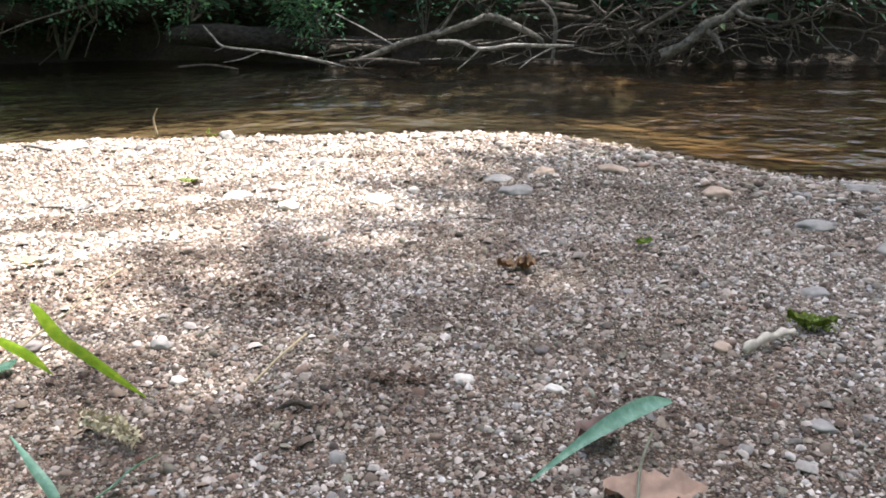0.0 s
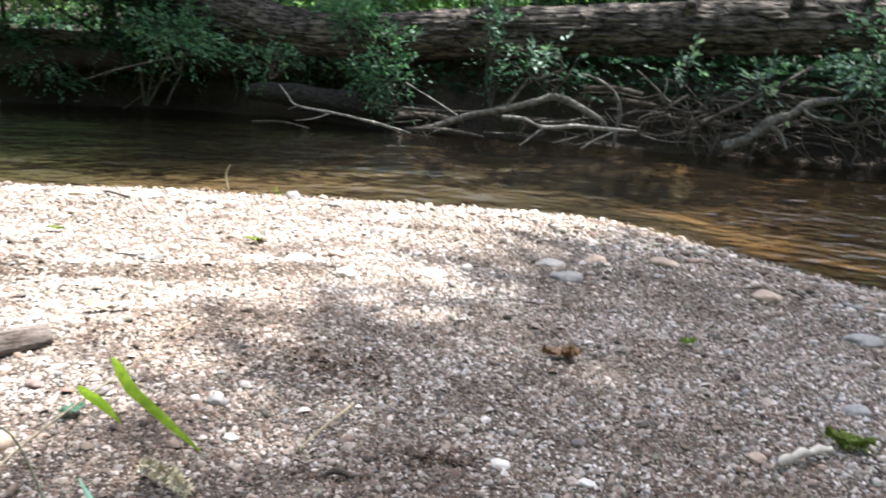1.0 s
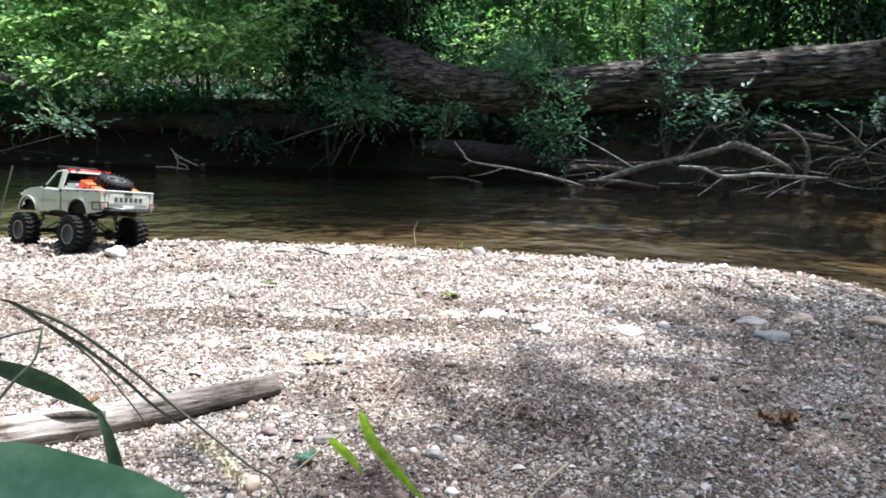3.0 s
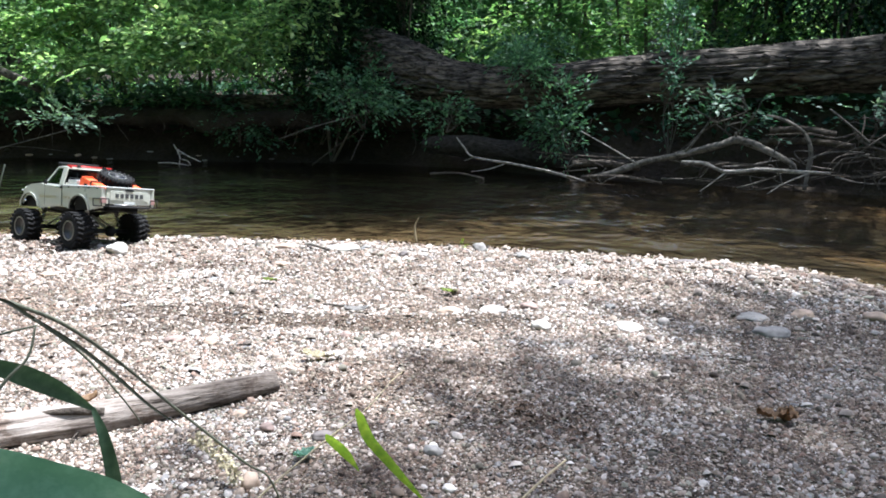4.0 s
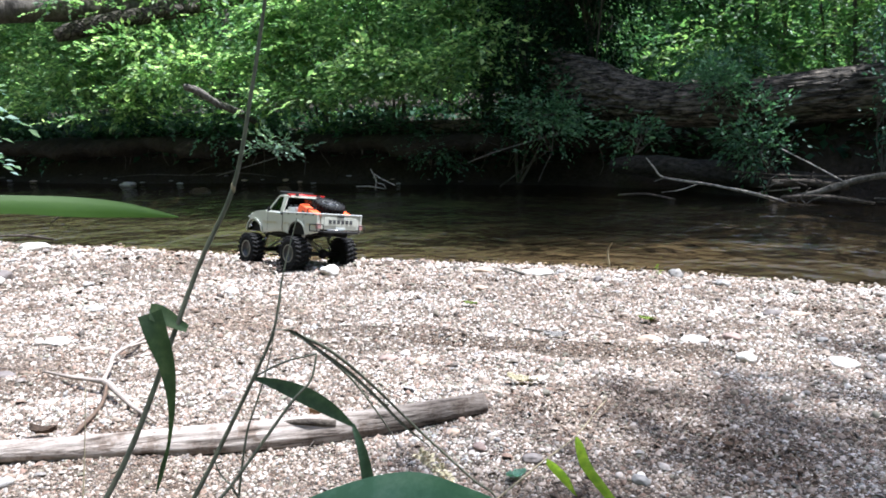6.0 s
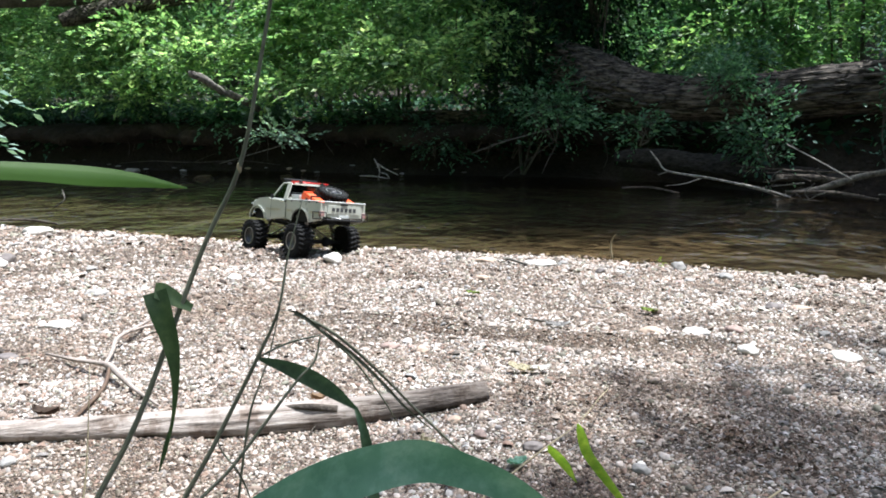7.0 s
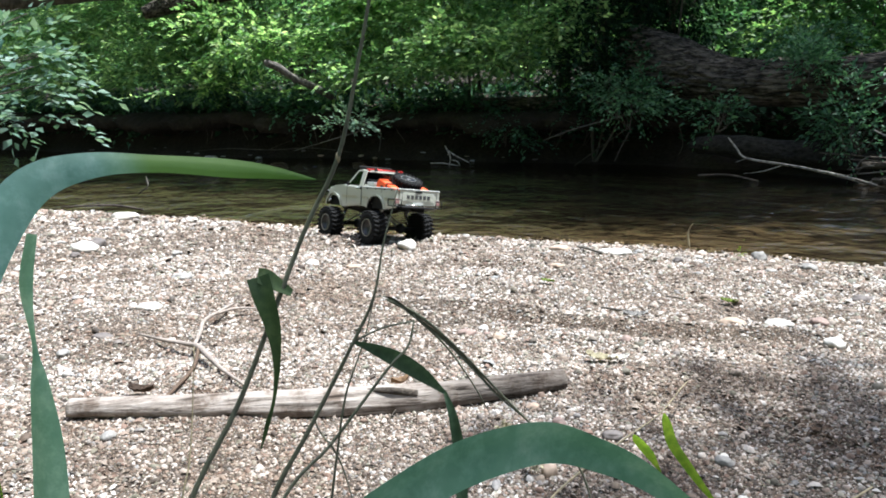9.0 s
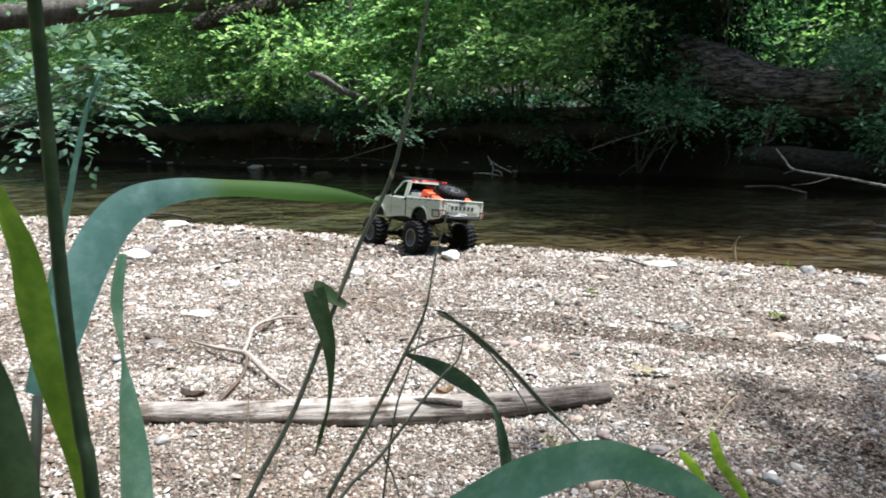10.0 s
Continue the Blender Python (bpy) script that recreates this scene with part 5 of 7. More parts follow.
for i, (x, y, size, mat, label, flat, turn, long) in enumerate([
        (-0.57, 1.69, 0.036, M_STONE_WHITE, "flat white quartz stone on the gravel", 0.65, 70, 1.0),
        (-0.765, 1.69, 0.042, M_STONE_TAN, "rounded olive-brown stone on the gravel", 0.55, 20, 1.2),
        (-0.70, 1.755, 0.046, M_STONE_WHITE, "low pale stone on the gravel", 0.4, 30, 1.2),
        (-0.42, 1.76, 0.040, M_STONE_WHITE, "long narrow white stone on the gravel", 0.45, -30, 1.6),
        (-0.65, 1.83, 0.034, M_STONE_RED, "small reddish stone on the gravel", 0.55, 10, 1.1),
        (-0.65, 2.07, 0.034, M_STONE_DARK, "small dark stone on the gravel", 0.5, 60, 1.3),
        (-0.60, 2.10, 0.03, M_STONE_TAN, "small tan stone beside a dark stone", 0.4, 10, 1.4),
        (-1.035, 2.41, 0.040, M_STONE_GREY, "knobbly grey stone at the water's edge", 0.9, 15, 1.1),
        (-0.455, 2.53, 0.050, M_STONE_DARK, "flat dark slab at the water's edge", 0.35, 5, 1.7),
        (-0.39, 2.55, 0.030, M_STONE_TAN, "tan stone beside a dark slab", 0.7, 5, 1.0),
        (-0.175, 1.86, 0.048, M_STONE_GREY, "flat grey stone on the shaded gravel", 0.4, 10, 1.4),
        (-0.22, 1.955, 0.042, M_STONE_GREY, "pale grey stone on the shaded gravel", 0.4, 20, 1.5),
        (0.006, 2.10, 0.048, M_STONE_TAN, "pale oval stone on the shaded gravel", 0.5, 0, 1.4),
        (-0.134, 2.03, 0.040, M_STONE_TAN, "pinkish stone on the shaded gravel", 0.5, 40, 1.2),
        (-0.633, 0.937, 0.022, M_STONE_TAN, "brown upright pebble beside the catkin", 1.1, 10, 0.9),
        (-0.434, 1.04, 0.014, M_STONE_WHITE, "tiny white pebble on the gravel", 0.7, 10, 1.1),
        (-1.115, 1.295, 0.026, M_STONE_RED, "reddish broken stone on the sunlit gravel", 0.7, 50, 1.4),
        (-1.085, 1.32, 0.014, M_STONE_RED, "small reddish chip on the sunlit gravel", 0.7, 0, 1.0),
        (-1.875, 1.825, 0.050, M_STONE_WHITE, "bright white stone on the crest of the bar", 0.75, 20, 1.2),
        (-3.18, 1.51, 0.080, M_STONE_WHITE, "large white stone by the water's edge", 0.55, 30, 1.3),
        (-2.60, 1.13, 0.070, M_STONE_WHITE, "pale blocky stone on the gravel bar", 0.6, 30, 1.3),
        (-2.68, 1.20, 0.055, M_STONE_DARK, "dark stone behind a pale blocky stone", 0.7, 0, 1.2),
        (-1.93, 1.51, 0.040, M_STONE_WHITE, "white stone on the sunlit gravel", 0.5, 0, 1.1),
        (-2.03, 1.165, 0.045, M_STONE_GREY, "flat grey stone on the sunlit gravel", 0.4, 60, 1.3),
        (-1.78, 0.96, 0.050, M_STONE_WHITE, "low pale stone on the sunlit gravel", 0.4, 10, 1.4),
        (-1.62, 0.79, 0.030, M_STONE_DARK, "dark pebble on the sunlit gravel", 0.5, 30, 1.6),
        (-1.50, 2.10, 0.045, M_STONE_TAN, "tan stone on the crest of the bar", 0.5, 30, 1.4),
        (-1.35, 2.17, 0.060, M_STONE_WHITE, "low white slab on the crest of the bar", 0.35, 10, 1.6),
        (-0.86, 2.32, 0.035, M_STONE_GREY, "grey stone near the water's edge", 0.6, 10, 1.2),
        (0.257, 1.40, 0.032, M_STONE_GREY, "flat pale grey slab half sunk in gravel", 0.4, 20, 1.2),
        (0.185, 1.045, 0.021, M_STONE_GREY, "flat greenish-grey slab on the gravel", 0.45, -30, 1.2),
        (0.33, 1.72, 0.050, M_STONE_GREY, "pale grey flat stone in the shade", 0.4, 0, 1.4),
        (0.50, 2.08, 0.055, M_STONE_GREY, "grey stone at the shaded water's edge", 0.5, 10, 1.4),
        (0.42, 1.62, 0.045, M_STONE_GREY, "grey flat stone in the shade", 0.4, 50, 1.3),
        (0.20, 1.93, 0.050, M_STONE_TAN, "tan stone in the shade", 0.4, 50, 1.3),
        (-0.053, 1.075, 0.012, M_STONE_WHITE, "tiny white chip on the gravel", 0.6, -30, 1.6),
        (-0.144, 1.084, 0.018, M_STONE_WHITE, "small pale pebble on the gravel", 0.6, 0, 1.2),
        (-0.50, 1.125, 0.014, M_STONE_WHITE, "small round white pebble", 0.8, 0, 1.0),
        (-2.50, 2.02, 0.040, M_STONE_TAN, "tan stone at the waterline", 0.6, 0, 1.2),
        (-2.95, 1.85, 0.050, M_STONE_GREY, "grey stone at the waterline", 0.5, 0, 1.3),
        (-3.05, 1.72, 0.045, M_STONE_WHITE, "pale stone near the waterline", 0.6, 0, 1.2),
        (-5.6, 4.62, 0.12, M_STONE_GREY, "grey boulder at the far waterline", 0.6, 0, 1.3),
        (-6.3, 4.25, 0.14, M_STONE_GREY, "pale boulder at the far waterline", 0.6, 30, 1.3),
        (-7.0, 3.95, 0.12, M_STONE_GREY, "low boulder at the far waterline", 0.6, 60, 1.3)]):
    stone(x, y, size, mat, label, i * 1.7 + 0.4, flat, turn, long)

# pale stones washed up under the far bank
rs = random.Random(83)
for k in range(26):
    x = -9.0 + 0.19 * k + rs.uniform(-0.08, 0.08)
    stone(x, float(far_shore(x)) - rs.uniform(-0.12, 0.01), rs.uniform(0.02, 0.055), rs.choice([M_STONE_GREY, M_STONE_GREY, M_STONE_TAN, M_STONE_DARK]), "stone lying at the foot of the far bank", k * 1.3, rs.uniform(0.25, 0.45), rs.uniform(0, 180), rs.uniform(1.1, 1.8), 0.1, "stone", "far bank stones")

# cobbles too alike to tell apart, strewn over the bar
r = random.Random(9)
for k in range(55):
    a, d = radians(r.uniform(-20, 76)), math.sqrt(r.uniform(0.7, 11))
    x, y = -0.05 - d * math.sin(a), 0.25 + d * math.cos(a)
    if y > near_shore(x) - 0.02:
        continue
    stone(x, y, r.uniform(0.009, 0.017) + 0.005 * d, r.choice([M_STONE_GREY, M_STONE_TAN, M_STONE_TAN, M_STONE_DARK, M_STONE_GREY, M_STONE_RED]), "water-worn cobble lying on the gravel bar", k * 0.91, r.uniform(0.35, 0.7), r.uniform(0, 180), r.uniform(1, 1.6), 0.2, "cobble", "cobbles")


def dry_leaf(x, y, length, width, turn, mat, label, curl=0.4, seed=0, name="dead_leaf", category="leaf", lift=0.004, crumple=0.003, ragged=0.3):
    """A curled leaf on the ground, with a midrib and wavy edge."""
    bm = bmesh.new()
    rows = []
    for i in range(19):
        u = i / 18
        w = width * math.sin(math.pi * min(1, u * 0.92 + 0.05)) ** 0.8 * (1 + 0.25 * noise.noise(Vector((u * 5, seed, 0))) + ragged * noise.noise(Vector((u * 23, seed, 4))))
        z = curl * width * (u - 0.5) ** 2 * 2 + lift
        rows.append([bm.verts.new(((u - 0.5) * length, k * w / 2, z + curl * width * 0.6 * k * k + crumple * noise.noise(Vector((u * 7, k * 3, seed))))) for k in (-1, -0.5, 0, 0.5, 1)])
    for a, b in zip(rows, rows[1:]):
        for k in range(4):
            bm.faces.new((a[k], a[k + 1], b[k + 1], b[k]))
    bmesh.ops.solidify(bm, geom=bm.faces[:], thickness=0.0006)
    ob = part(name, bm, mat)
    ob.matrix_world = pose(x, y, ground_at(x, y) + 0.004, 0, 0, turn)
    return tagged(ob, label, category)


dry_leaf(-0.132, 1.405, 0.042, 0.024, 20, M_DEADLEAF, "curled dry brown leaf on the gravel", 0.4, 1, crumple=0.010, ragged=0.5)
dry_leaf(-0.112, 1.412, 0.032, 0.024, 100, M_DEADLEAF, "crumpled dry brown leaf on the gravel", 0.45, 2, crumple=0.011, ragged=0.5)
dry_leaf(-0.01, 0.985, 0.045, 0.03, 40, M_STONE_RED, "dark red dead leaf on the gravel", 0.5, 3)
dry_leaf(0.035, 0.92, 0.08, 0.042, 10, M_BARKFLAKE, "pale tan flake of bark on the gravel", 0.15, 4, "bark_flake", "bark", crumple=0.008, ragged=0.9)
dry_leaf(-0.83, 1.335, 0.06, 0.03, 10, M_CATKIN, "yellowish dead leaf on the sunlit gravel", 0.3, 5)
dry_leaf(-0.80, 1.345, 0.04, 0.025, 60, M_STONE_WHITE, "bleached leaf scrap on the gravel", 0.3, 6)
dry_leaf(-0.84, 1.83, 0.04, 0.022, 5, M_MOSS, "green fallen leaf on the gravel", 0.3, 7, "fallen_leaf")
dry_leaf(-1.25, 1.72, 0.04, 0.02, 5, M_MOSS, "small green fallen leaf on the sunlit gravel", 0.3, 8, "fallen_leaf")
dry_leaf(-0.93, 1.60, 0.05, 0.035, 40, M_STONE_GREY, "flat grey leaf on the sunlit gravel", 0.2, 9)
dry_leaf(-0.62, 1.02, 0.03, 0.02, 70, M_REED, "small green leaf scrap on the gravel", 0.3, 10, "fallen_leaf")
dry_leaf(-0.99, 1.01, 0.03, 0.02, 70, M_DEADLEAF, "small brown leaf beside the driftwood log", 0.6, 11)
dry_leaf(-1.245, 0.70, 0.045, 0.022, 35, M_LITTER, "dark dead leaf behind the driftwood log", 0.6, 12)
dry_leaf(0.05, 1.55, 0.03, 0.02, 35, M_REED_BRIGHT, "small green leaf scrap in the shade", 0.4, 13, "fallen_leaf")

dry_leaf(0.222, 1.262, 0.052, 0.022, -12, M_MOSS, "folded yellow-green leaf beside the driftwood stub", 0.6, 21, "fallen_leaf", crumple=0.008)

# bleached driftwood log on the bar
dl, o = rough_log("driftwood_log", "short bleached driftwood log lying on the gravel", [(-0.805, 1.192, 0.012), (-0.86, 1.072, 0.013), (-0.92, 0.957, 0.014), (-1.005, 0.845, 0.015), (-1.115, 0.722, 0.017), (-1.24, 0.59, 0.018)],
                  [0.0165, 0.0195, 0.0215, 0.0205, 0.018, 0.013], M_DRIFT_LOG, 40, 30, 0.16, seed=12, furrow=0.05)
bm = bmesh.new()
tube(bm, [Vector((-0.90, 0.965, 0.026)) - o, Vector((-0.925, 0.93, 0.034)) - o, Vector((-0.955, 0.905, 0.033)) - o], [0.006, 0.005, 0.002], 8, 4, 0.2)
part("splinter", bm, M_DRIFT_DARK, dl, "split dark splinter")
bm = bmesh.new()
tube(bm, [Vector((-0.86, 1.06, 0.018)) - o, Vector((-0.875, 1.03, 0.024)) - o, Vector((-0.895, 1.0, 0.018)) - o], [0.009, 0.011, 0.008], 9, 4, 0.2)
part("stub", bm, M_DRIFT_LOG, dl)

stick("twig", "crooked dry forked twig lying on the sunlit gravel",
      [[(-1.56, 0.838, 0.010, 0.002), (-1.47, 0.85, 0.014, 0.0032), (-1.40, 0.862, 0.018, 0.004), (-1.36, 0.86, 0.022, 0.006), (-1.29, 0.845, 0.020, 0.0042), (-1.24, 0.838, 0.014, 0.0032), (-1.16, 0.832, 0.008, 0.002)],
       [(-1.39, 0.865, 0.018, 0.0035), (-1.45, 0.91, 0.022, 0.0035), (-1.51, 0.95, 0.024, 0.0042), (-1.57, 1.02, 0.02, 0.0035), (-1.64, 1.09, 0.010, 0.002)],
       [(-1.55, 0.99, 0.02, 0.003), (-1.57, 1.05, 0.018, 0.003), (-1.56, 1.10, 0.012, 0.0015)]], M_TWIG, "", "twig")
stick("twig", "dark curved twig arching beside the driftwood log", [[(-1.355, 0.855, 0.020, 0.004), (-1.29, 0.81, 0.012, 0.004), (-1.235, 0.755, 0.010, 0.0035), (-1.195, 0.705, 0.008, 0.003), (-1.205, 0.665, 0.006, 0.002)]], M_LITTER, "", "twig")
stick("twig", "dry twig half hidden in the gravel", [[(-1.03, 1.625, 0.006, 0.0015), (-0.98, 1.63, 0.007, 0.0022), (-0.93, 1.65, 0.005, 0.0015)]], M_DRIFT, "", "twig")
stick("twig", "short dark twig on the gravel", [[(-0.305, 0.987, 0.006, 0.0015), (-0.29, 0.995, 0.011, 0.0032), (-0.275, 0.998, 0.007, 0.0028), (-0.258, 1.008, 0.005, 0.001)]], M_ROOT, "", "twig")
stick("twig", "thin pale stalk lying on the gravel", [[(-0.335, 1.15, 0.010, 0.0013), (-0.34, 1.09, 0.012, 0.0015), (-0.347, 1.03, 0.008, 0.0012)]], M_DRY_STEM, "", "stalk")
stick("twig", "pale stub of driftwood with mossy end", [[(0.140, 1.185, 0.008, 0.003), (0.147, 1.192, 0.011, 0.0062), (0.156, 1.203, 0.010, 0.0040), (0.166, 1.213, 0.012, 0.0060), (0.175, 1.220, 0.011, 0.0036), (0.186, 1.233, 0.011, 0.0050), (0.194, 1.239, 0.009, 0.0030), (0.202, 1.247, 0.009, 0.0022)]], M_STUB, "", "twig")
stick("twig", "small upright twig at the water's edge", [[(-1.30, 2.50, -0.02, 0.003), (-1.305, 2.50, 0.03, 0.002), (-1.29, 2.50, 0.06, 0.001)]], M_DRY_STEM, "", "twig")
stick("twig", "pale stick at the crest of the bar", [[(-1.48, 2.16, 0.005, 0.004), (-1.43, 2.12, 0.02, 0.004), (-1.36, 2.11, 0.012, 0.003)]], M_DRIFT, "", "twig")
for k in range(16):
    a, d = radians(r.uniform(-10, 70)), math.sqrt(r.uniform(0.8, 6))
    x, y, t = -0.05 - d * math.sin(a), 0.25 + d * math.cos(a), r.uniform(0, 3.1)
    if y < near_shore(x) - 0.1:
        l, z = r.uniform(0.01, 0.025), ground_at(x, y)
        stick("twig", "scrap of dry twig on the gravel", [[(x - l * math.cos(t), y - l * math.sin(t), z + 0.005, 0.0009), (x, y, z + 0.007, 0.0013), (x + l * math.cos(t), y + l * math.sin(t), z + 0.006, 0.001)]], M_DRIFT_DARK, "twig scraps", "twig")

# crumbs of dark leaf litter gathered in hollows of the gravel
def litter(spots, seed):
    rr = np.random.RandomState(seed)
    base = []
    for x, y, sx, sy, n, turn in spots:
        q = rr.normal(0, 1, (n, 2)) * np.array((sx, sy))
        c, w = math.cos(radians(turn)), math.sin(radians(turn))
        px, py = x + q[:, 0] * c - q[:, 1] * w, y + q[:, 0] * w + q[:, 1] * c
        base.append(np.stack([px, py, ground_height(px, py) + 0.003 + 0.004 * rr.uniform(0, 1, n)], 1))
    base = np.concatenate(base)
    n = len(base)
    v, f = leaf_arrays(rr, base, rr.normal(0, 1, (n, 3)) * np.array((1, 1, 0.4)), rr.uniform(0.004, 0.011, n), 0.6, 0.6)
    return tagged(from_arrays("leaf_litter", v, f, M_LITTER), "dark crumbs of leaf litter on the gravel", "leaf litter", kind="stuff")


litter([(-0.427, 1.282, 0.05, 0.03, 160, 20), (-0.578, 2.155, 0.04, 0.02, 80, 10), (-0.395, 2.217, 0.05, 0.03, 110, 0), (-1.42, 1.987, 0.07, 0.02, 110, 30), (-0.347, 1.237, 0.04, 0.03, 120, 0), (-1.489, 1.804, 0.06, 0.03, 160, 10),
        (-1.185, 0.775, 0.018, 0.012, 70, 0), (-0.215, 1.06, 0.03, 0.008, 110, 15), (-0.434, 1.269, 0.04, 0.03, 90, 0), (-0.966, 1.505, 0.16, 0.008, 120, 23), (-1.15, 1.43, 0.08, 0.008, 60, 23), (-0.62, 1.30, 0.06, 0.03, 120, 0),
        (-0.75, 1.24, 0.03, 0.02, 70, 0), (0.02, 1.07, 0.02, 0.015, 70, 0), (-0.30, 0.99, 0.03, 0.01, 80, 20)], 51)


# moss, catkins
def tuft(name, label, x, y, size, mat, n, seed, category):
    rr = np.random.RandomState(seed)
    p = rr.normal(0, 1, (n, 3)) * np.array(size)
    p[:, 2] = abs(p[:, 2])
    v, f = leaf_arrays(rr, p, rr.normal(0, 1, (n, 3)) + np.array((0, 0, 0.8)), rr.uniform(0.004, 0.008, n), 0.5)
    ob = from_arrays(name, v, f, mat)
    ob.location = (x, y, ground_at(x, y) + 0.004)
    return tagged(ob, label, category)


tuft("moss_tuft", "yellow-green moss beside the driftwood stub", 0.225, 1.262, (0.014, 0.006, 0.004), M_MOSS, 130, 41, "moss")
tuft("grass_tuft", "tiny green seedling at the water's edge", -1.13, 2.50, (0.008, 0.008, 0.02), M_REED_BRIGHT, 30, 42, "seedling")


def catkin(x, y, z, length, turn, tilt, label, seed):
    """A ragged seed tassel: scales of uneven size round a bent axis."""
    rr = np.random.RandomState(seed)
    n = 240
    u = rr.uniform(0, 1, n)
    ang, rad = rr.uniform(0, 6.28, n), 0.0055 * np.sqrt(rr.uniform(0, 1, n)) * (1 - 0.6 * np.abs(u - 0.35))
    p = np.stack([u * length, rad * np.cos(ang) + 0.006 * np.sin(u * 4), rad * np.sin(ang) + 0.004], 1)
    v, f = leaf_arrays(rr, p, rr.normal(0, 0.6, (n, 3)) + np.stack([np.ones(n) * 0.5, np.cos(ang), np.sin(ang)], 1), rr.uniform(0.004, 0.009, n), 0.6)
    ob = from_arrays("catkin", v, f, M_CATKIN)
    ob.matrix_world = pose(x, y, z, 0, tilt, turn)
    return tagged(ob, label, "catkin", "fallen catkins")


catkin(-0.705, 0.925, 0.045, 0.075, 0, 28, "pale yellow catkin on the gravel", 1)
catkin(-0.47, 0.93, 0.012, 0.07, -12, 4, "pale yellow catkin lying among the pebbles", 2)


# ---------------------------------------------------------------- reeds and grass close to the lens
def stem_part(ob, name, pts, r0, r1, mat, label=""):
    o = ob.matrix_world.translation
    bm = bmesh.new()
    n = len(pts)
    tube(bm, [Vector(p) - o for p in pts], [r0 + (r1 - r0) * i / (n - 1) for i in range(n)], 8, 5, 0.05)
    return part(name, bm, mat, ob, label)


def blade_part(ob, pts, widths, side, mat, fold=0.3, label="", name="blade"):
    o = ob.matrix_world.translation
    bm = bmesh.new()
    ribbon(bm, [Vector(p) - o for p in pts], widths, side, fold, 6)
    return part(name, bm, mat, ob, label)


REEDS = "reed stalks"
VIEW_SIDE = (0.70, 0.71, 0.0)
d = thing("reed", "tall leaning reed stalk with a folded drooping blade", "reed", pose(-0.61, 0.40, ground_at(-0.61, 0.40)), REEDS)
stem_part(d, "stem", [(-0.612, 0.40, -0.01), (-0.600, 0.454, 0.148), (-0.591, 0.502, 0.231), (-0.570, 0.550, 0.352), (-0.551, 0.572, 0.411), (-0.535, 0.581, 0.479), (-0.520, 0.588, 0.55), (-0.505, 0.59, 0.62)], 0.0024, 0.0010, M_STEM)
bm = bmesh.new()
bmesh.ops.create_icosphere(bm, subdivisions=2, radius=0.0019)
bmesh.ops.scale(bm, vec=(1, 1, 2.2), verts=bm.verts[:])
kn = part("node", bm, M_DRY_STEM, d, "pale swollen node")
kn.location = Vector((-0.551, 0.572, 0.411)) - d.matrix_world.translation
blade_part(d, [(-0.574, 0.541, 0.309), (-0.579, 0.524, 0.322), (-0.580, 0.516, 0.326)], [0.006, 0.014, 0.012], (0.3, 0.5, -0.8), M_REED_OLIVE, 0.2)
blade_part(d, [(-0.580, 0.516, 0.325), (-0.573, 0.516, 0.310), (-0.566, 0.518, 0.288), (-0.562, 0.517, 0.262), (-0.562, 0.513, 0.235), (-0.564, 0.507, 0.215), (-0.566, 0.502, 0.198)], [0.017, 0.016, 0.0115, 0.0055, 0.0025, 0.0035, 0.001], VIEW_SIDE, M_REED_OLIVE, 0.2, "folded drooping blade")

e = thing("reed", "branched reed stalk with a drooping dark blade", "reed", pose(-0.59, 0.44, ground_at(-0.59, 0.44)), REEDS)
stem_part(e, "stem", [(-0.592, 0.44, -0.01), (-0.570, 0.506, 0.144), (-0.556, 0.539, 0.205), (-0.537, 0.570, 0.272), (-0.526, 0.582, 0.307), (-0.5265, 0.593, 0.345), (-0.523, 0.606, 0.387)], 0.0024, 0.0004, M_STEM)
blade_part(e, [(-0.526, 0.582, 0.307), (-0.521, 0.595, 0.304), (-0.511, 0.608, 0.290), (-0.498, 0.629, 0.268), (-0.484, 0.646, 0.244), (-0.472, 0.660, 0.222), (-0.459, 0.676, 0.202)], [0.002, 0.0026, 0.0028, 0.0028, 0.0026, 0.002, 0.0006], VIEW_SIDE, M_STEM, 0.6, "narrow drooping olive blade")
stem_part(e, "shoot", [(-0.511, 0.608, 0.290), (-0.500, 0.632, 0.262), (-0.490, 0.652, 0.228), (-0.487, 0.668, 0.20)], 0.0011, 0.0004, M_STEM)
stem_part(e, "twig", [(-0.537, 0.570, 0.272), (-0.525, 0.589, 0.281), (-0.510, 0.608, 0.2855)], 0.0009, 0.0007, M_STEM)
blade_part(e, [(-0.537, 0.569, 0.272), (-0.5368, 0.5931, 0.2596), (-0.5367, 0.6173, 0.2443), (-0.5365, 0.6414, 0.226), (-0.5363, 0.6656, 0.2046)], [0.002, 0.0095, 0.0135, 0.011, 0.003], (0.2, 0.3, 0.95), M_REED_DARK, 0.3, "dark green lance-shaped blade")
blade_part(e, [(-0.5363, 0.6656, 0.2058), (-0.5258, 0.6656, 0.1836), (-0.52, 0.6668, 0.1485), (-0.5106, 0.6598, 0.111), (-0.5036, 0.6539, 0.0642)], [0.003, 0.008, 0.0105, 0.0095, 0.005], VIEW_SIDE, M_REED_DARK, 0.3)

f = thing("reed", "thin bent reed stalk crossing its neighbours", "reed", pose(-0.585, 0.43, ground_at(-0.585, 0.43)), REEDS)
stem_part(f, "stem", [(-0.585, 0.43, -0.01), (-0.551, 0.502, 0.152), (-0.535, 0.544, 0.198), (-0.516, 0.585, 0.251), (-0.509, 0.600, 0.267), (-0.510, 0.608, 0.286)], 0.0017, 0.0007, M_STEM)
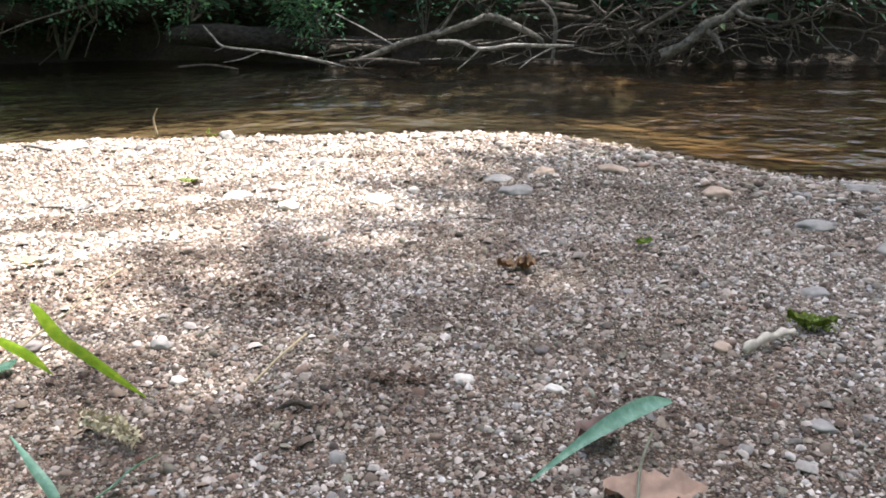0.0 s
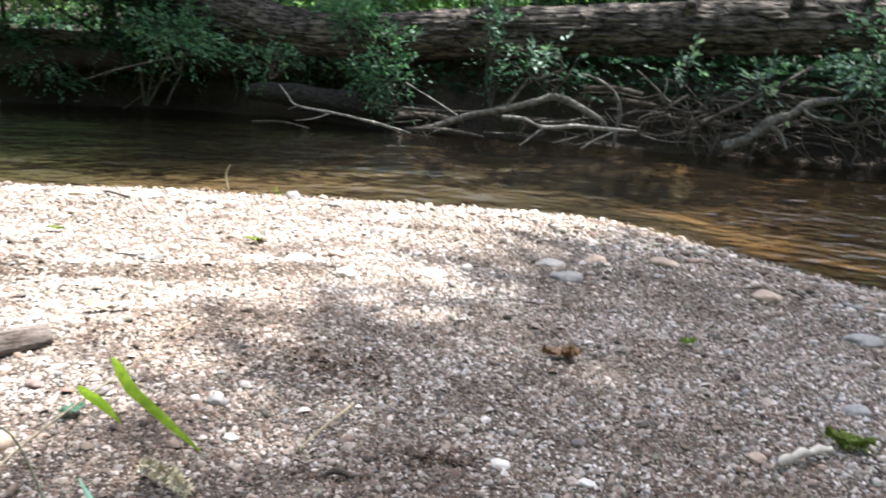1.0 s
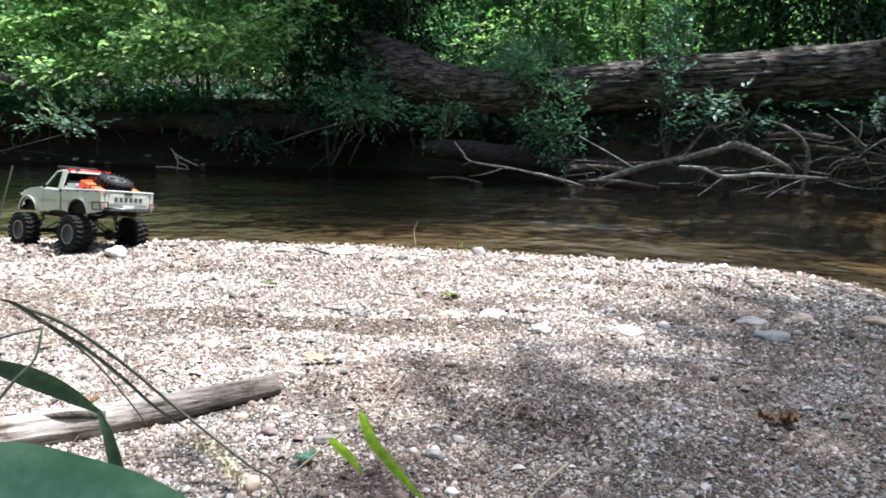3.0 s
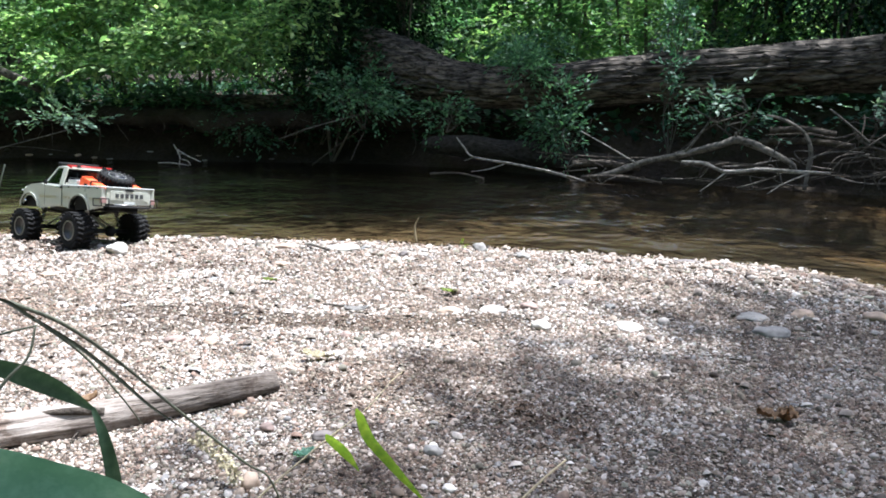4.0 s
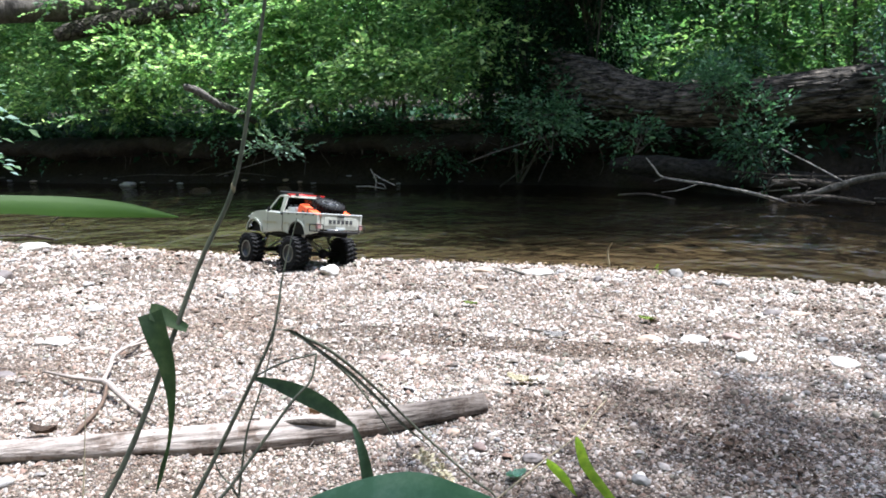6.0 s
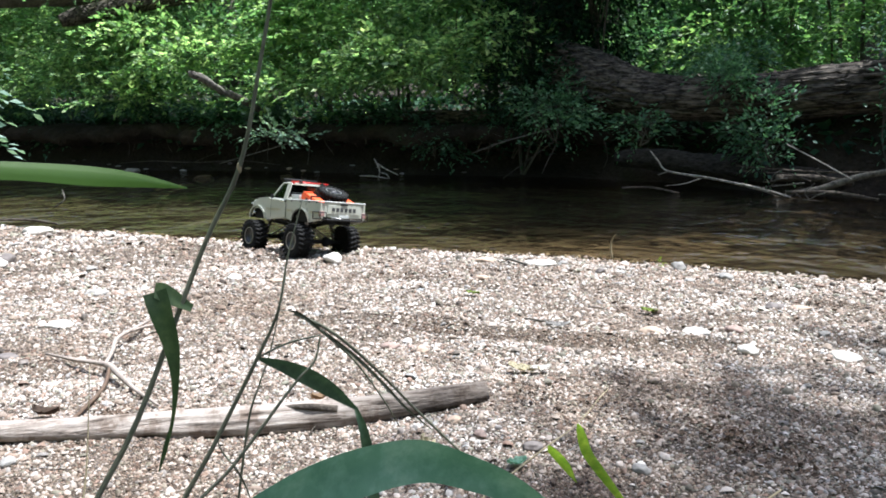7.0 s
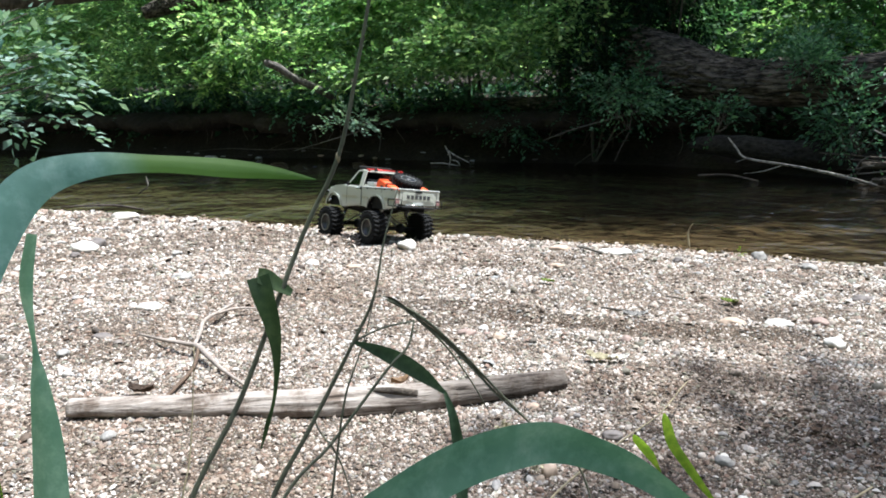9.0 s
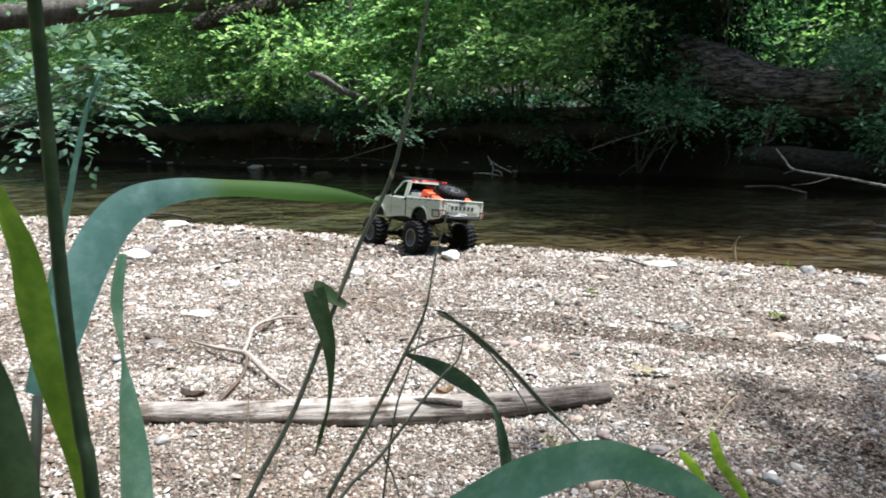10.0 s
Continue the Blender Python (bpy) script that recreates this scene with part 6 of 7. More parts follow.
stem_part(f, "shoot", [(-0.535, 0.544, 0.198), (-0.549, 0.549, 0.195), (-0.556, 0.546, 0.205), (-0.558, 0.546, 0.218)], 0.0009, 0.0004, M_STEM)
stem_part(f, "shoot", [(-0.535, 0.544, 0.196), (-0.536, 0.554, 0.175), (-0.523, 0.555, 0.145)], 0.0009, 0.0004, M_STEM)

h = thing("reed", "fine upright reed stalk behind the others", "reed", pose(-0.555, 0.53, ground_at(-0.555, 0.53)), REEDS)
stem_part(h, "stem", [(-0.556, 0.53, -0.01), (-0.550, 0.55, 0.13), (-0.545, 0.564, 0.219), (-0.543, 0.574, 0.247), (-0.540, 0.585, 0.276), (-0.534, 0.597, 0.33)], 0.0013, 0.0003, M_STEM)

l = thing("reed", "pale thin dry grass stalk", "grass stalk", pose(-0.655, 0.46, ground_at(-0.655, 0.46)), REEDS)
stem_part(l, "stem", [(-0.655, 0.46, -0.01), (-0.659, 0.479, 0.120), (-0.662, 0.491, 0.160), (-0.667, 0.500, 0.206), (-0.669, 0.506, 0.254)], 0.0011, 0.0003, M_DRY_STEM)

b = thing("reed", "broad teal-green reed blade arching over the gravel", "reed", pose(-0.233, 0.22, ground_at(-0.233, 0.22)), "broad reeds")
stem_part(b, "stem", [(-0.233, 0.22, -0.02), (-0.232, 0.24, 0.12), (-0.230, 0.265, 0.24), (-0.2265, 0.2980, 0.3337)], 0.0022, 0.0014, M_STEM)
blade_part(b, [(-0.2179, 0.2935, 0.3345), (-0.2151, 0.3077, 0.3458), (-0.2108, 0.3304, 0.3537), (-0.2066, 0.3517, 0.358), (-0.1995, 0.3745, 0.358), (-0.1895, 0.3872, 0.353), (-0.1782, 0.3986, 0.3444), (-0.1611, 0.4085, 0.3288), (-0.1427, 0.4156, 0.3061)],
           [0.0057, 0.0106, 0.0134, 0.0139, 0.0125, 0.0102, 0.0079, 0.005, 0.0008], (-0.10, -0.25, 0.95), M_REED, 0.25, "broad teal-green arching blade")

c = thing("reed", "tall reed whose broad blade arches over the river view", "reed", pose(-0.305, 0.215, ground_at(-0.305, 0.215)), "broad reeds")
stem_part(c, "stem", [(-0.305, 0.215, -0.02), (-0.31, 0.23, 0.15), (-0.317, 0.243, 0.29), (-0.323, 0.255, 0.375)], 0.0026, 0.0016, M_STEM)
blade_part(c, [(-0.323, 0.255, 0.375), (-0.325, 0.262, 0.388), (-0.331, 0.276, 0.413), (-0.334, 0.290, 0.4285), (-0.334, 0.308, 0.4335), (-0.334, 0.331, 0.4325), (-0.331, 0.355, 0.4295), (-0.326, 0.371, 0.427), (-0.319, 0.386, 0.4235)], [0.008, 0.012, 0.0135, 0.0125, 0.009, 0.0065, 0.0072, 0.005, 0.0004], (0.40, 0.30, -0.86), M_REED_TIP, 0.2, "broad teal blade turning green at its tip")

hh = thing("reed", "pale blue-green reed blade pinched in the middle", "reed", pose(-0.32, 0.27, ground_at(-0.32, 0.27)), "broad reeds")
stem_part(hh, "stem", [(-0.318, 0.27, -0.02), (-0.319, 0.275, 0.18), (-0.3225, 0.281, 0.315)], 0.002, 0.0015, M_STEM)
blade_part(hh, [(-0.3225, 0.281, 0.312), (-0.331, 0.285, 0.343), (-0.335, 0.286, 0.363), (-0.339, 0.287, 0.377), (-0.341, 0.287, 0.396), (-0.343, 0.291, 0.412)], [0.0125, 0.0105, 0.0065, 0.0015, 0.0045, 0.0035], VIEW_SIDE, M_REED_PALE, 0.3)

i = thing("reed", "yellow-green reed blade bowing beside a thick stem", "reed", pose(-0.30, 0.255, ground_at(-0.30, 0.255)), "broad reeds")
stem_part(i, "stem", [(-0.275, 0.25, -0.02), (-0.28, 0.254, 0.2), (-0.285, 0.257, 0.349), (-0.289, 0.257, 0.373), (-0.294, 0.257, 0.405), (-0.294, 0.257, 0.445), (-0.290, 0.256, 0.477), (-0.281, 0.253, 0.51), (-0.27, 0.25, 0.55)], 0.0022, 0.0017, M_REED_OLIVE, "thick dark stem")
blade_part(i, [(-0.303, 0.260, 0.325), (-0.307, 0.262, 0.339), (-0.313, 0.262, 0.352), (-0.318, 0.258, 0.379), (-0.322, 0.256, 0.403), (-0.324, 0.255, 0.420), (-0.327, 0.250, 0.439)], [0.006, 0.0065, 0.007, 0.009, 0.011, 0.009, 0.005], VIEW_SIDE, M_REED_BRIGHT, 0.3, "yellow-green blade")
# this blade's shade is put into its colour, the dark olive
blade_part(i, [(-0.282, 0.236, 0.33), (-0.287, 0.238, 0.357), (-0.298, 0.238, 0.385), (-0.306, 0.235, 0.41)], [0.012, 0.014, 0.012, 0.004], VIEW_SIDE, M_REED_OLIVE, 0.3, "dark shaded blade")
stem_part(i, "shoot", [(-0.345, 0.262, 0.38), (-0.349, 0.269, 0.404), (-0.350, 0.274, 0.419), (-0.350, 0.284, 0.456), (-0.347, 0.290, 0.473)], 0.0016, 0.0006, M_REED)

a = thing("grass_plant", "low grass sprig with two bright green blades", "grass", pose(-0.555, 0.82, ground_at(-0.555, 0.82)), "")
stem_part(a, "stem", [(-0.556, 0.80, 0.0), (-0.555, 0.849, 0.036), (-0.546, 0.955, 0.062), (-0.552, 1.051, 0.066), (-0.60, 1.193, 0.05), (-0.645, 1.297, 0.022)], 0.0016, 0.0005, M_DRY_STEM, "thin pale stalk")
blade_part(a, [(-0.437, 0.860, 0.156), (-0.441, 0.872, 0.143), (-0.447, 0.895, 0.113), (-0.449, 0.925, 0.082), (-0.444, 0.956, 0.045), (-0.436, 0.984, 0.010)], [0.002, 0.008, 0.011, 0.011, 0.008, 0.002], (0.8, 0.5, 0.1), M_REED_BRIGHT, 0.3, "bright green blade")
blade_part(a, [(-0.462, 0.848, 0.131), (-0.461, 0.854, 0.124), (-0.459, 0.872, 0.105), (-0.456, 0.892, 0.078)], [0.002, 0.009, 0.010, 0.001], (0.8, 0.5, 0.1), M_REED_BRIGHT, 0.3, "small bright green blade")

m = thing("grass_plant", "long arching olive grass stalk", "grass", pose(-0.49, 0.83, ground_at(-0.49, 0.83)), "")
stem_part(m, "stem", [(-0.488, 0.84, 0.0), (-0.497, 0.815, 0.089), (-0.509, 0.792, 0.117), (-0.535, 0.743, 0.178), (-0.550, 0.703, 0.227), (-0.557, 0.662, 0.267), (-0.563, 0.627, 0.290)], 0.0009, 0.0016, M_STEM)

g = thing("grass_plant", "fallen teal grass blade on the gravel", "grass", pose(-0.02, 0.93, ground_at(-0.02, 0.93)), "")
blade_part(g, [(-0.06, 0.90, 0.016), (-0.03, 0.935, 0.026), (0.0, 0.965, 0.035), (0.03, 0.995, 0.038), (0.052, 1.02, 0.030)], [0.002, 0.007, 0.013, 0.014, 0.004], (-0.47, 0.36, 0.55), M_REED, 0.3)
stem_part(g, "stem", [(0.02, 0.89, 0.004), (0.024, 0.94, 0.012), (0.035, 0.985, 0.018)], 0.0014, 0.001, M_STEM)
k = thing("grass_plant", "small teal grass blades rising from the gravel", "grass", pose(-0.41, 0.82, ground_at(-0.41, 0.82)), "")
blade_part(k, [(-0.40, 0.80, 0.0), (-0.406, 0.81, 0.022), (-0.427, 0.82, 0.038), (-0.456, 0.835, 0.054)], [0.006, 0.008, 0.007, 0.001], (0.5, 0.6, 0.4), M_REED, 0.3)
blade_part(k, [(-0.40, 0.83, 0.0), (-0.387, 0.85, 0.006), (-0.379, 0.869, 0.012), (-0.366, 0.892, 0.014)], [0.006, 0.009, 0.008, 0.001], (0.5, -0.4, 0.6), M_REED, 0.3)


# ---------------------------------------------------------------- the scale-model pickup at the water's edge
M_PAINT = plain("sage_silver_paint", (0.48, 0.485, 0.41), 0.30, 0.15, 0.06, 25, 0.03, 0.5)
M_FLARE = plain("pale_grey_plastic", (0.50, 0.51, 0.48), 0.45, 0, 0.08, 60, 0.06)
M_BLACK = plain("black_plastic", (0.012, 0.012, 0.012), 0.7, 0, 0.3, 80, 0.1, 0.25)
M_RUBBER = plain("dusty_tyre_rubber", (0.009, 0.0088, 0.0085), 0.85, 0, 0.35, 120, 0.3, 0.2)
M_RIM = plain("dark_grey_alloy", (0.035, 0.035, 0.036), 0.5, 0.4, 0.2, 80, 0.05)
M_STEEL = plain("worn_steel", (0.35, 0.34, 0.32), 0.4, 0.9, 0.2, 90, 0.08)
M_CHROME = plain("bright_chrome", (0.75, 0.75, 0.74), 0.15, 1.0, 0.05, 60, 0.02)
M_RED = plain("red_anodised_metal", (0.55, 0.03, 0.025), 0.35, 0.4, 0.12, 60, 0.03)
M_ORANGE = plain("orange_plastic", (0.78, 0.10, 0.025), 0.45, 0, 0.12, 60, 0.06)
M_SILVER = plain("brushed_silver_box", (0.60, 0.60, 0.60), 0.35, 0.7, 0.08, 90, 0.05)
M_GOLD = plain("gold_pinstripe", (0.40, 0.32, 0.12), 0.4, 0, 0.1)
M_LAMP_RED = plain("faded_red_lamp_lens", (0.34, 0.20, 0.18), 0.15, 0, 0.1)
M_LAMP_CLEAR = plain("clear_lamp_lens", (0.55, 0.55, 0.52), 0.12, 0, 0.08)
M_DARK_LETTER = plain("dark_lettering", (0.05, 0.05, 0.05), 0.5)


def glass_material():
    m = bpy.data.materials.new("tinted_glass")
    m.use_nodes = True
    t = m.node_tree
    t.nodes.clear()
    o = t.nodes.new("ShaderNodeOutputMaterial")
    f = t.nodes.new("ShaderNodeFresnel")
    f.inputs["IOR"].default_value = 1.45
    g = t.nodes.new("ShaderNodeBsdfGlossy")
    g.inputs["Roughness"].default_value = 0.05
    p = t.nodes.new("ShaderNodeBsdfTransparent")
    p.inputs[0].default_value = (0.55, 0.60, 0.60, 1)
    x = t.nodes.new("ShaderNodeMixShader")
    t.links.new(f.outputs[0], x.inputs[0])
    t.links.new(p.outputs[0], x.inputs[1])
    t.links.new(g.outputs[0], x.inputs[2])
    t.links.new(x.outputs[0], o.inputs[0])
    return m


M_GLASS = glass_material()
WB, TRACK, TYRE_R, TYRE_W = 0.1435, 0.101, 0.055, 0.046
HALF = 0.093            # half the body's width


def tyre_mesh():
    bm = bmesh.new()
    w = TYRE_W / 2
    lathe(bm, [(0.027, -w * 0.80), (0.040, -w), (0.0485, -w * 0.92), (0.0515, -w * 0.55), (0.052, 0), (0.0515, w * 0.55), (0.0485, w * 0.92), (0.040, w), (0.027, w * 0.80), (0.0262, 0)], 36)
    for k in range(22):
        for row, (h, wid, shift) in enumerate(((-0.62, 0.42, 0.0), (0.62, 0.42, 0.5), (0.0, 0.34, 0.25))):
            a = 2 * math.pi * (k + shift) / 22
            rr = 0.0522
            m = Matrix.Rotation(-a, 4, "Y") @ Matrix.Translation((rr, h * w, 0)) @ Matrix.Rotation(radians(18 if row != 1 else -18), 4, "X")
            box(bm, (0, 0, 0), (0.0062, wid * TYRE_W, 0.0078), 0.0, None)
            bmesh.ops.transform(bm, matrix=m, verts=bm.verts[-8:])
    return bm


def rim_mesh():
    bm = bmesh.new()
    lathe(bm, [(0.0285, 0.019), (0.0275, 0.021), (0.0245, 0.0205), (0.0235, 0.014), (0.010, 0.010), (0.009, 0.0155), (0.004, 0.0165)], 30)
    return bm


def ring_part(name, radius, thick, depth, y, mat, parent, label="", a0=0, a1=360):
    """A hoop in the x-z plane."""
    bm = bmesh.new()
    n = max(8, int((a1 - a0) / 10))
    full = a1 - a0 >= 360
    ang = [radians(a0 + (a1 - a0) * i / n) for i in range(n if full else n + 1)]
    secs = []
    for a in ang:
        c, s = math.cos(a), math.sin(a)
        secs.append([bm.verts.new((rr * c, y + dy, rr * s)) for rr, dy in ((radius, -depth / 2), (radius + thick, -depth / 2), (radius + thick, depth / 2), (radius, depth / 2))])
    for i in range(len(secs) if full else len(secs) - 1):
        a, b = secs[i], secs[(i + 1) % len(secs)]
        for k in range(4):
            bm.faces.new((a[k], a[(k + 1) % 4], b[(k + 1) % 4], b[k]))
    if not full:
        bm.faces.new(secs[0])
        bm.faces.new(list(reversed(secs[-1])))
    bmesh.ops.recalc_face_normals(bm, faces=bm.faces[:])
    return part(name, bm, mat, parent, label, False)


def add_wheel(parent, x, y, z, side, name="wheel", m=None):
    """A wheel under a truck, or a spare on its own; side: which way its face looks."""
    w = new(name)
    w.empty_display_size = 0.02
    w.parent = parent
    w.matrix_basis = (m if m is not None else pose(x, y, z, 0, 0, 0 if side > 0 else 180)) @ Matrix.Diagonal((1.06, 1.06, 1.06, 1))
    part("tyre", tyre_mesh(), M_RUBBER, w, "chunky black mud tyre")
    part("rim", rim_mesh(), M_RIM, w, "dark grey beadlock rim")
    ring_part("bead_ring", 0.0265, 0.0025, 0.003, 0.0215, M_STEEL, w)
    return w


def arch_outline(cx, cz, r, a0, a1, n=12):
    return [(cx + r * math.cos(radians(a0 + (a1 - a0) * i / n)), cz + r * math.sin(radians(a0 + (a1 - a0) * i / n))) for i in range(n + 1)]


def strip(name, p0, p1, rad, mat, parent, label="", sides=8):
    bm = bmesh.new()
    tube(bm, [p0, p1], [rad, rad], sides)
    return part(name, bm, mat, parent, label)


def bar(name, pts, rad, mat, parent, label="", steps=1):
    bm = bmesh.new()
    tube(bm, pts, [rad] * len(pts), 8, steps)
    return part(name, bm, mat, parent, label)


def block(name, c, s, bevel, mat, parent, label="", m=None):
    bm = bmesh.new()
    box(bm, c, s, bevel, m)
    return part(name, bm, mat, parent, label, False)


def quad_slab(name, corners, thick, mat, parent, label=""):
    """A pane or pillar: four corners, thickened."""
    bm = bmesh.new()
    bm.faces.new([bm.verts.new(c) for c in corners])
    bmesh.ops.recalc_face_normals(bm, faces=bm.faces[:])
    bmesh.ops.solidify(bm, geom=bm.faces[:], thickness=thick)
    return part(name, bm, mat, parent, label, False)


def settle(tr):
    """Draws the body in to its true proportions: a shorter tail, a lower waist and cab."""
    for ob in tr.children_recursive:
        up, local = ob, Matrix.Identity(4)
        while up != tr:
            local = up.matrix_basis @ local
            up = up.parent
        if ob.type != "MESH" or ob.name.startswith(("tyre", "rim", "bead", "axle", "diff", "link", "shock", "spring", "drive")):
            continue
        back = local.inverted()
        for w in ob.data.vertices:
            p = local @ w.co
            if p.z > 0.134:
                p.z = 0.134 + 0.86 * (min(p.z, 0.216) - 0.134) + 0.78 * max(0.0, p.z - 0.216)
            p.z -= 0.008
            # sides lean in above the waist and under the rocker
            p.y *= 1 - 0.5 * max(0.0, min(p.z, 0.21) - 0.172) - 0.7 * max(0.0, 0.150 - p.z) * (p.z > 0.115)
            if p.x < -0.2:
                p.x = -0.2 + 0.80 * (p.x + 0.2)
            w.co = back @ p


def build_truck(m):
    tr = thing("model_pickup_truck", "sage-silver scale-model pickup truck with huge black mud tyres", "toy truck", m)
    zb, zr = 0.134, 0.212     # rocker and bed rail
    # front body: nose, bonnet and lower cab in one shell with the wheel arch cut through it
    arch = arch_outline(WB, 0.128, 0.052, 6, 174)
    shell = [(0.187, 0.150), (0.190, 0.172), (0.189, 0.192), (0.178, 0.2045), (0.140, 0.2135), (0.075, 0.2195), (0.060, 0.2215), (-0.047, 0.2165), (-0.047, zb), (0.090, zb)] + list(reversed(arch)) + [(0.1955, 0.1335)]
    bm = bmesh.new()
    prism(bm, shell, -HALF, HALF, 0.009)
    part("front_body", bm, M_PAINT, tr, "sage-silver bonnet and cab shell", False)
    # load bed: two sides, floor, front wall, tailgate
    rear_arch = arch_outline(-WB, 0.128, 0.054, 4, 176)
    side = [(-0.049, zr), (-0.049, zb)] + [(-0.088, zb)] + rear_arch + [(-0.200, zb), (-0.268, 0.140), (-0.279, 0.150), (-0.279, zr - 0.002)]
    for s in (1, -1):
        bm = bmesh.new()
        prism(bm, side, s * HALF, s * (HALF - 0.014), 0.004)
        part("bed_side", bm, M_PAINT, tr, "", False)
        block("bed_rail", (-0.164, s * (HALF - 0.006), zr + 0.0015), (0.229, 0.016, 0.005), 0.0018, M_FLARE, tr, "pale rolled bed rail")
        for k in range(4):
            block("tie_hook", (-0.085 - 0.055 * k, s * (HALF + 0.0012), zr - 0.004), (0.005, 0.004, 0.004), 0.001, M_BLACK, tr)
    block("bed_floor", (-0.164, 0, 0.172), (0.226, 2 * HALF - 0.03, 0.006), 0.001, M_BLACK, tr)
    block("bed_front_wall", (-0.052, 0, 0.192), (0.005, 2 * HALF - 0.03, 0.042), 0.001, M_PAINT, tr)
    tg = block("tailgate", (-0.2765, 0, 0.183), (0.008, 2 * HALF - 0.03, 0.058), 0.002, M_PAINT, tr, "sage-silver tailgate")
    block("tailgate_panel", (-0.2815, 0, 0.1845), (0.003, 0.132, 0.034), 0.001, M_PAINT, tg)
    block("tailgate_handle", (-0.284, 0, 0.2055), (0.004, 0.028, 0.006), 0.001, M_BLACK, tg, "black tailgate handle")
    for k in range(6):                      # worn lettering, as plain bars
        block("letter_bar", (-0.2838, 0.0425 - 0.017 * k, 0.1845), (0.0014, 0.0115, 0.015), 0.0003, M_DARK_LETTER, tg)
    block("tailgate_cap", (-0.2775, 0, 0.2135), (0.013, 2 * HALF - 0.012, 0.005), 0.0018, M_FLARE, tg)
    block("number_plate_bar", (-0.2838, 0, 0.160), (0.002, 0.040, 0.009), 0.0005, M_FLARE, tg)
    # cab above the waist
    zt, xf, xr = 0.283, 0.012, -0.048
    yb, yt = HALF - 0.006, HALF - 0.018
    bm = bmesh.new()
    prism(bm, [(xf + 0.005, zt), (xf - 0.004, zt + 0.006), (-0.02, zt + 0.0095), (xr - 0.002, zt + 0.006), (xr - 0.006, zt)], -yt - 0.002, yt + 0.002, 0.003)
    part("roof", bm, M_PAINT, tr, "sage-silver cab roof", False)
    for s in (1, -1):
        quad_slab("windscreen_pillar", [(0.066, s * yb, 0.219), (0.055, s * yb, 0.219), (xf - 0.006, s * yt, zt), (xf + 0.005, s * yt, zt)], 0.005, M_PAINT, tr)
        quad_slab("rear_pillar", [(-0.027, s * yb, 0.215), (-0.047, s * yb, 0.215), (xr - 0.004, s * yt, zt), (xr + 0.018, s * yt, zt)], 0.005, M_PAINT, tr)
        quad_slab("side_window", [(0.055, s * (yb - 0.001), 0.219), (-0.027, s * (yb - 0.001), 0.217), (xr + 0.018, s * (yt - 0.001), zt), (xf - 0.006, s * (yt - 0.001), zt)], 0.0015, M_GLASS, tr, "tinted side window")
        strip("vent_post", (0.028, s * (yb + 0.0005), 0.219), (0.012, s * (yt + 0.003), zt - 0.008), 0.0013, M_BLACK, tr)
        strip("window_seal", (0.055, s * (yb + 0.001), 0.2195), (-0.028, s * (yb + 0.001), 0.2175), 0.0014, M_BLACK, tr)
        for x in (0.054, -0.0455):
            block("door_gap", (x, s * (HALF + 0.0002), 0.176), (0.0012, 0.0012, 0.078), 0.0, M_BLACK, tr)
        block("door_handle", (-0.022, s * (HALF + 0.002), 0.2065), (0.018, 0.004, 0.005), 0.001, M_CHROME, tr, "chrome door handle")
        block("fuel_flap" if s > 0 else "side_badge", (-0.041, s * (HALF + 0.0006), 0.2065), (0.012, 0.0018, 0.008), 0.0004, M_BLACK, tr)
        for z in (0.1725, 0.1675):
            block("pinstripe", (0.036, s * (HALF + 0.0004), z), (0.098, 0.001, 0.0012), 0.0, M_GOLD, tr)
            block("pinstripe", (-0.070, s * (HALF + 0.0004), z), (0.040, 0.001, 0.0012), 0.0, M_GOLD, tr)
            block("pinstripe", (-0.238, s * (HALF + 0.0004), z), (0.078, 0.001, 0.0012), 0.0, M_GOLD, tr)
        mir = block("mirror", (0.030, s * (HALF + 0.012), 0.224), (0.006, 0.010, 0.019), 0.0015, M_BLACK, tr, "black door mirror")
        strip("mirror_arm", (0.030, s * (HALF - 0.002), 0.219), (0.030, s * (HALF + 0.010), 0.223), 0.0012, M_BLACK, mir)
        for cx, rad in ((WB, 0.0505), (-WB, 0.0525)):
            fl = ring_part("wheel_arch_flare", rad, 0.0050, 0.006, 0, M_PAINT, tr, "sage-silver wheel-arch flare", 2, 178)
            fl.location = (cx, s * (HALF + 0.002), 0.128)
            wl = ring_part("wheel_well", rad - 0.0012, 0.005, 0.066, 0, M_BLACK, tr, "black inner wheel well", 2, 178)
            wl.location = (cx, s * (HALF - 0.031), 0.128)
            block("wheel_well", (cx, s * (HALF - 0.020), 0.153), (0.094, 0.014, 0.050), 0.003, M_BLACK, tr, "black inner wheel well")
        tail = block("tail_lamp", (-0.2745, s * (HALF - 0.008), 0.166), (0.012, 0.018, 0.020), 0.001, M_LAMP_RED, tr, "faded red tail lamp")
        gz0, gz1 = 0.146, 0.172
        y0, y1 = s * (HALF + 0.005), s * (HALF - 0.020)
        for pts in ([(-0.235, y0, gz0), (-0.289, y0, gz0), (-0.289, y1, gz0)], [(-0.235, y0, gz1), (-0.289, y0, gz1), (-0.289, y1, gz1)], [(-0.235, y0, gz0), (-0.235, y0, gz1)], [(-0.289, y0, gz0), (-0.289, y0, gz1)], [(-0.289, y1, gz0), (-0.289, y1, gz1)]):
            bar("lamp_guard", pts, 0.0019, M_BLACK, tr, "black tube lamp guard")
        block("head_lamp", (0.1895, s * 0.066, 0.186), (0.005, 0.030, 0.017), 0.001, M_LAMP_CLEAR, tr, "clear head lamp")
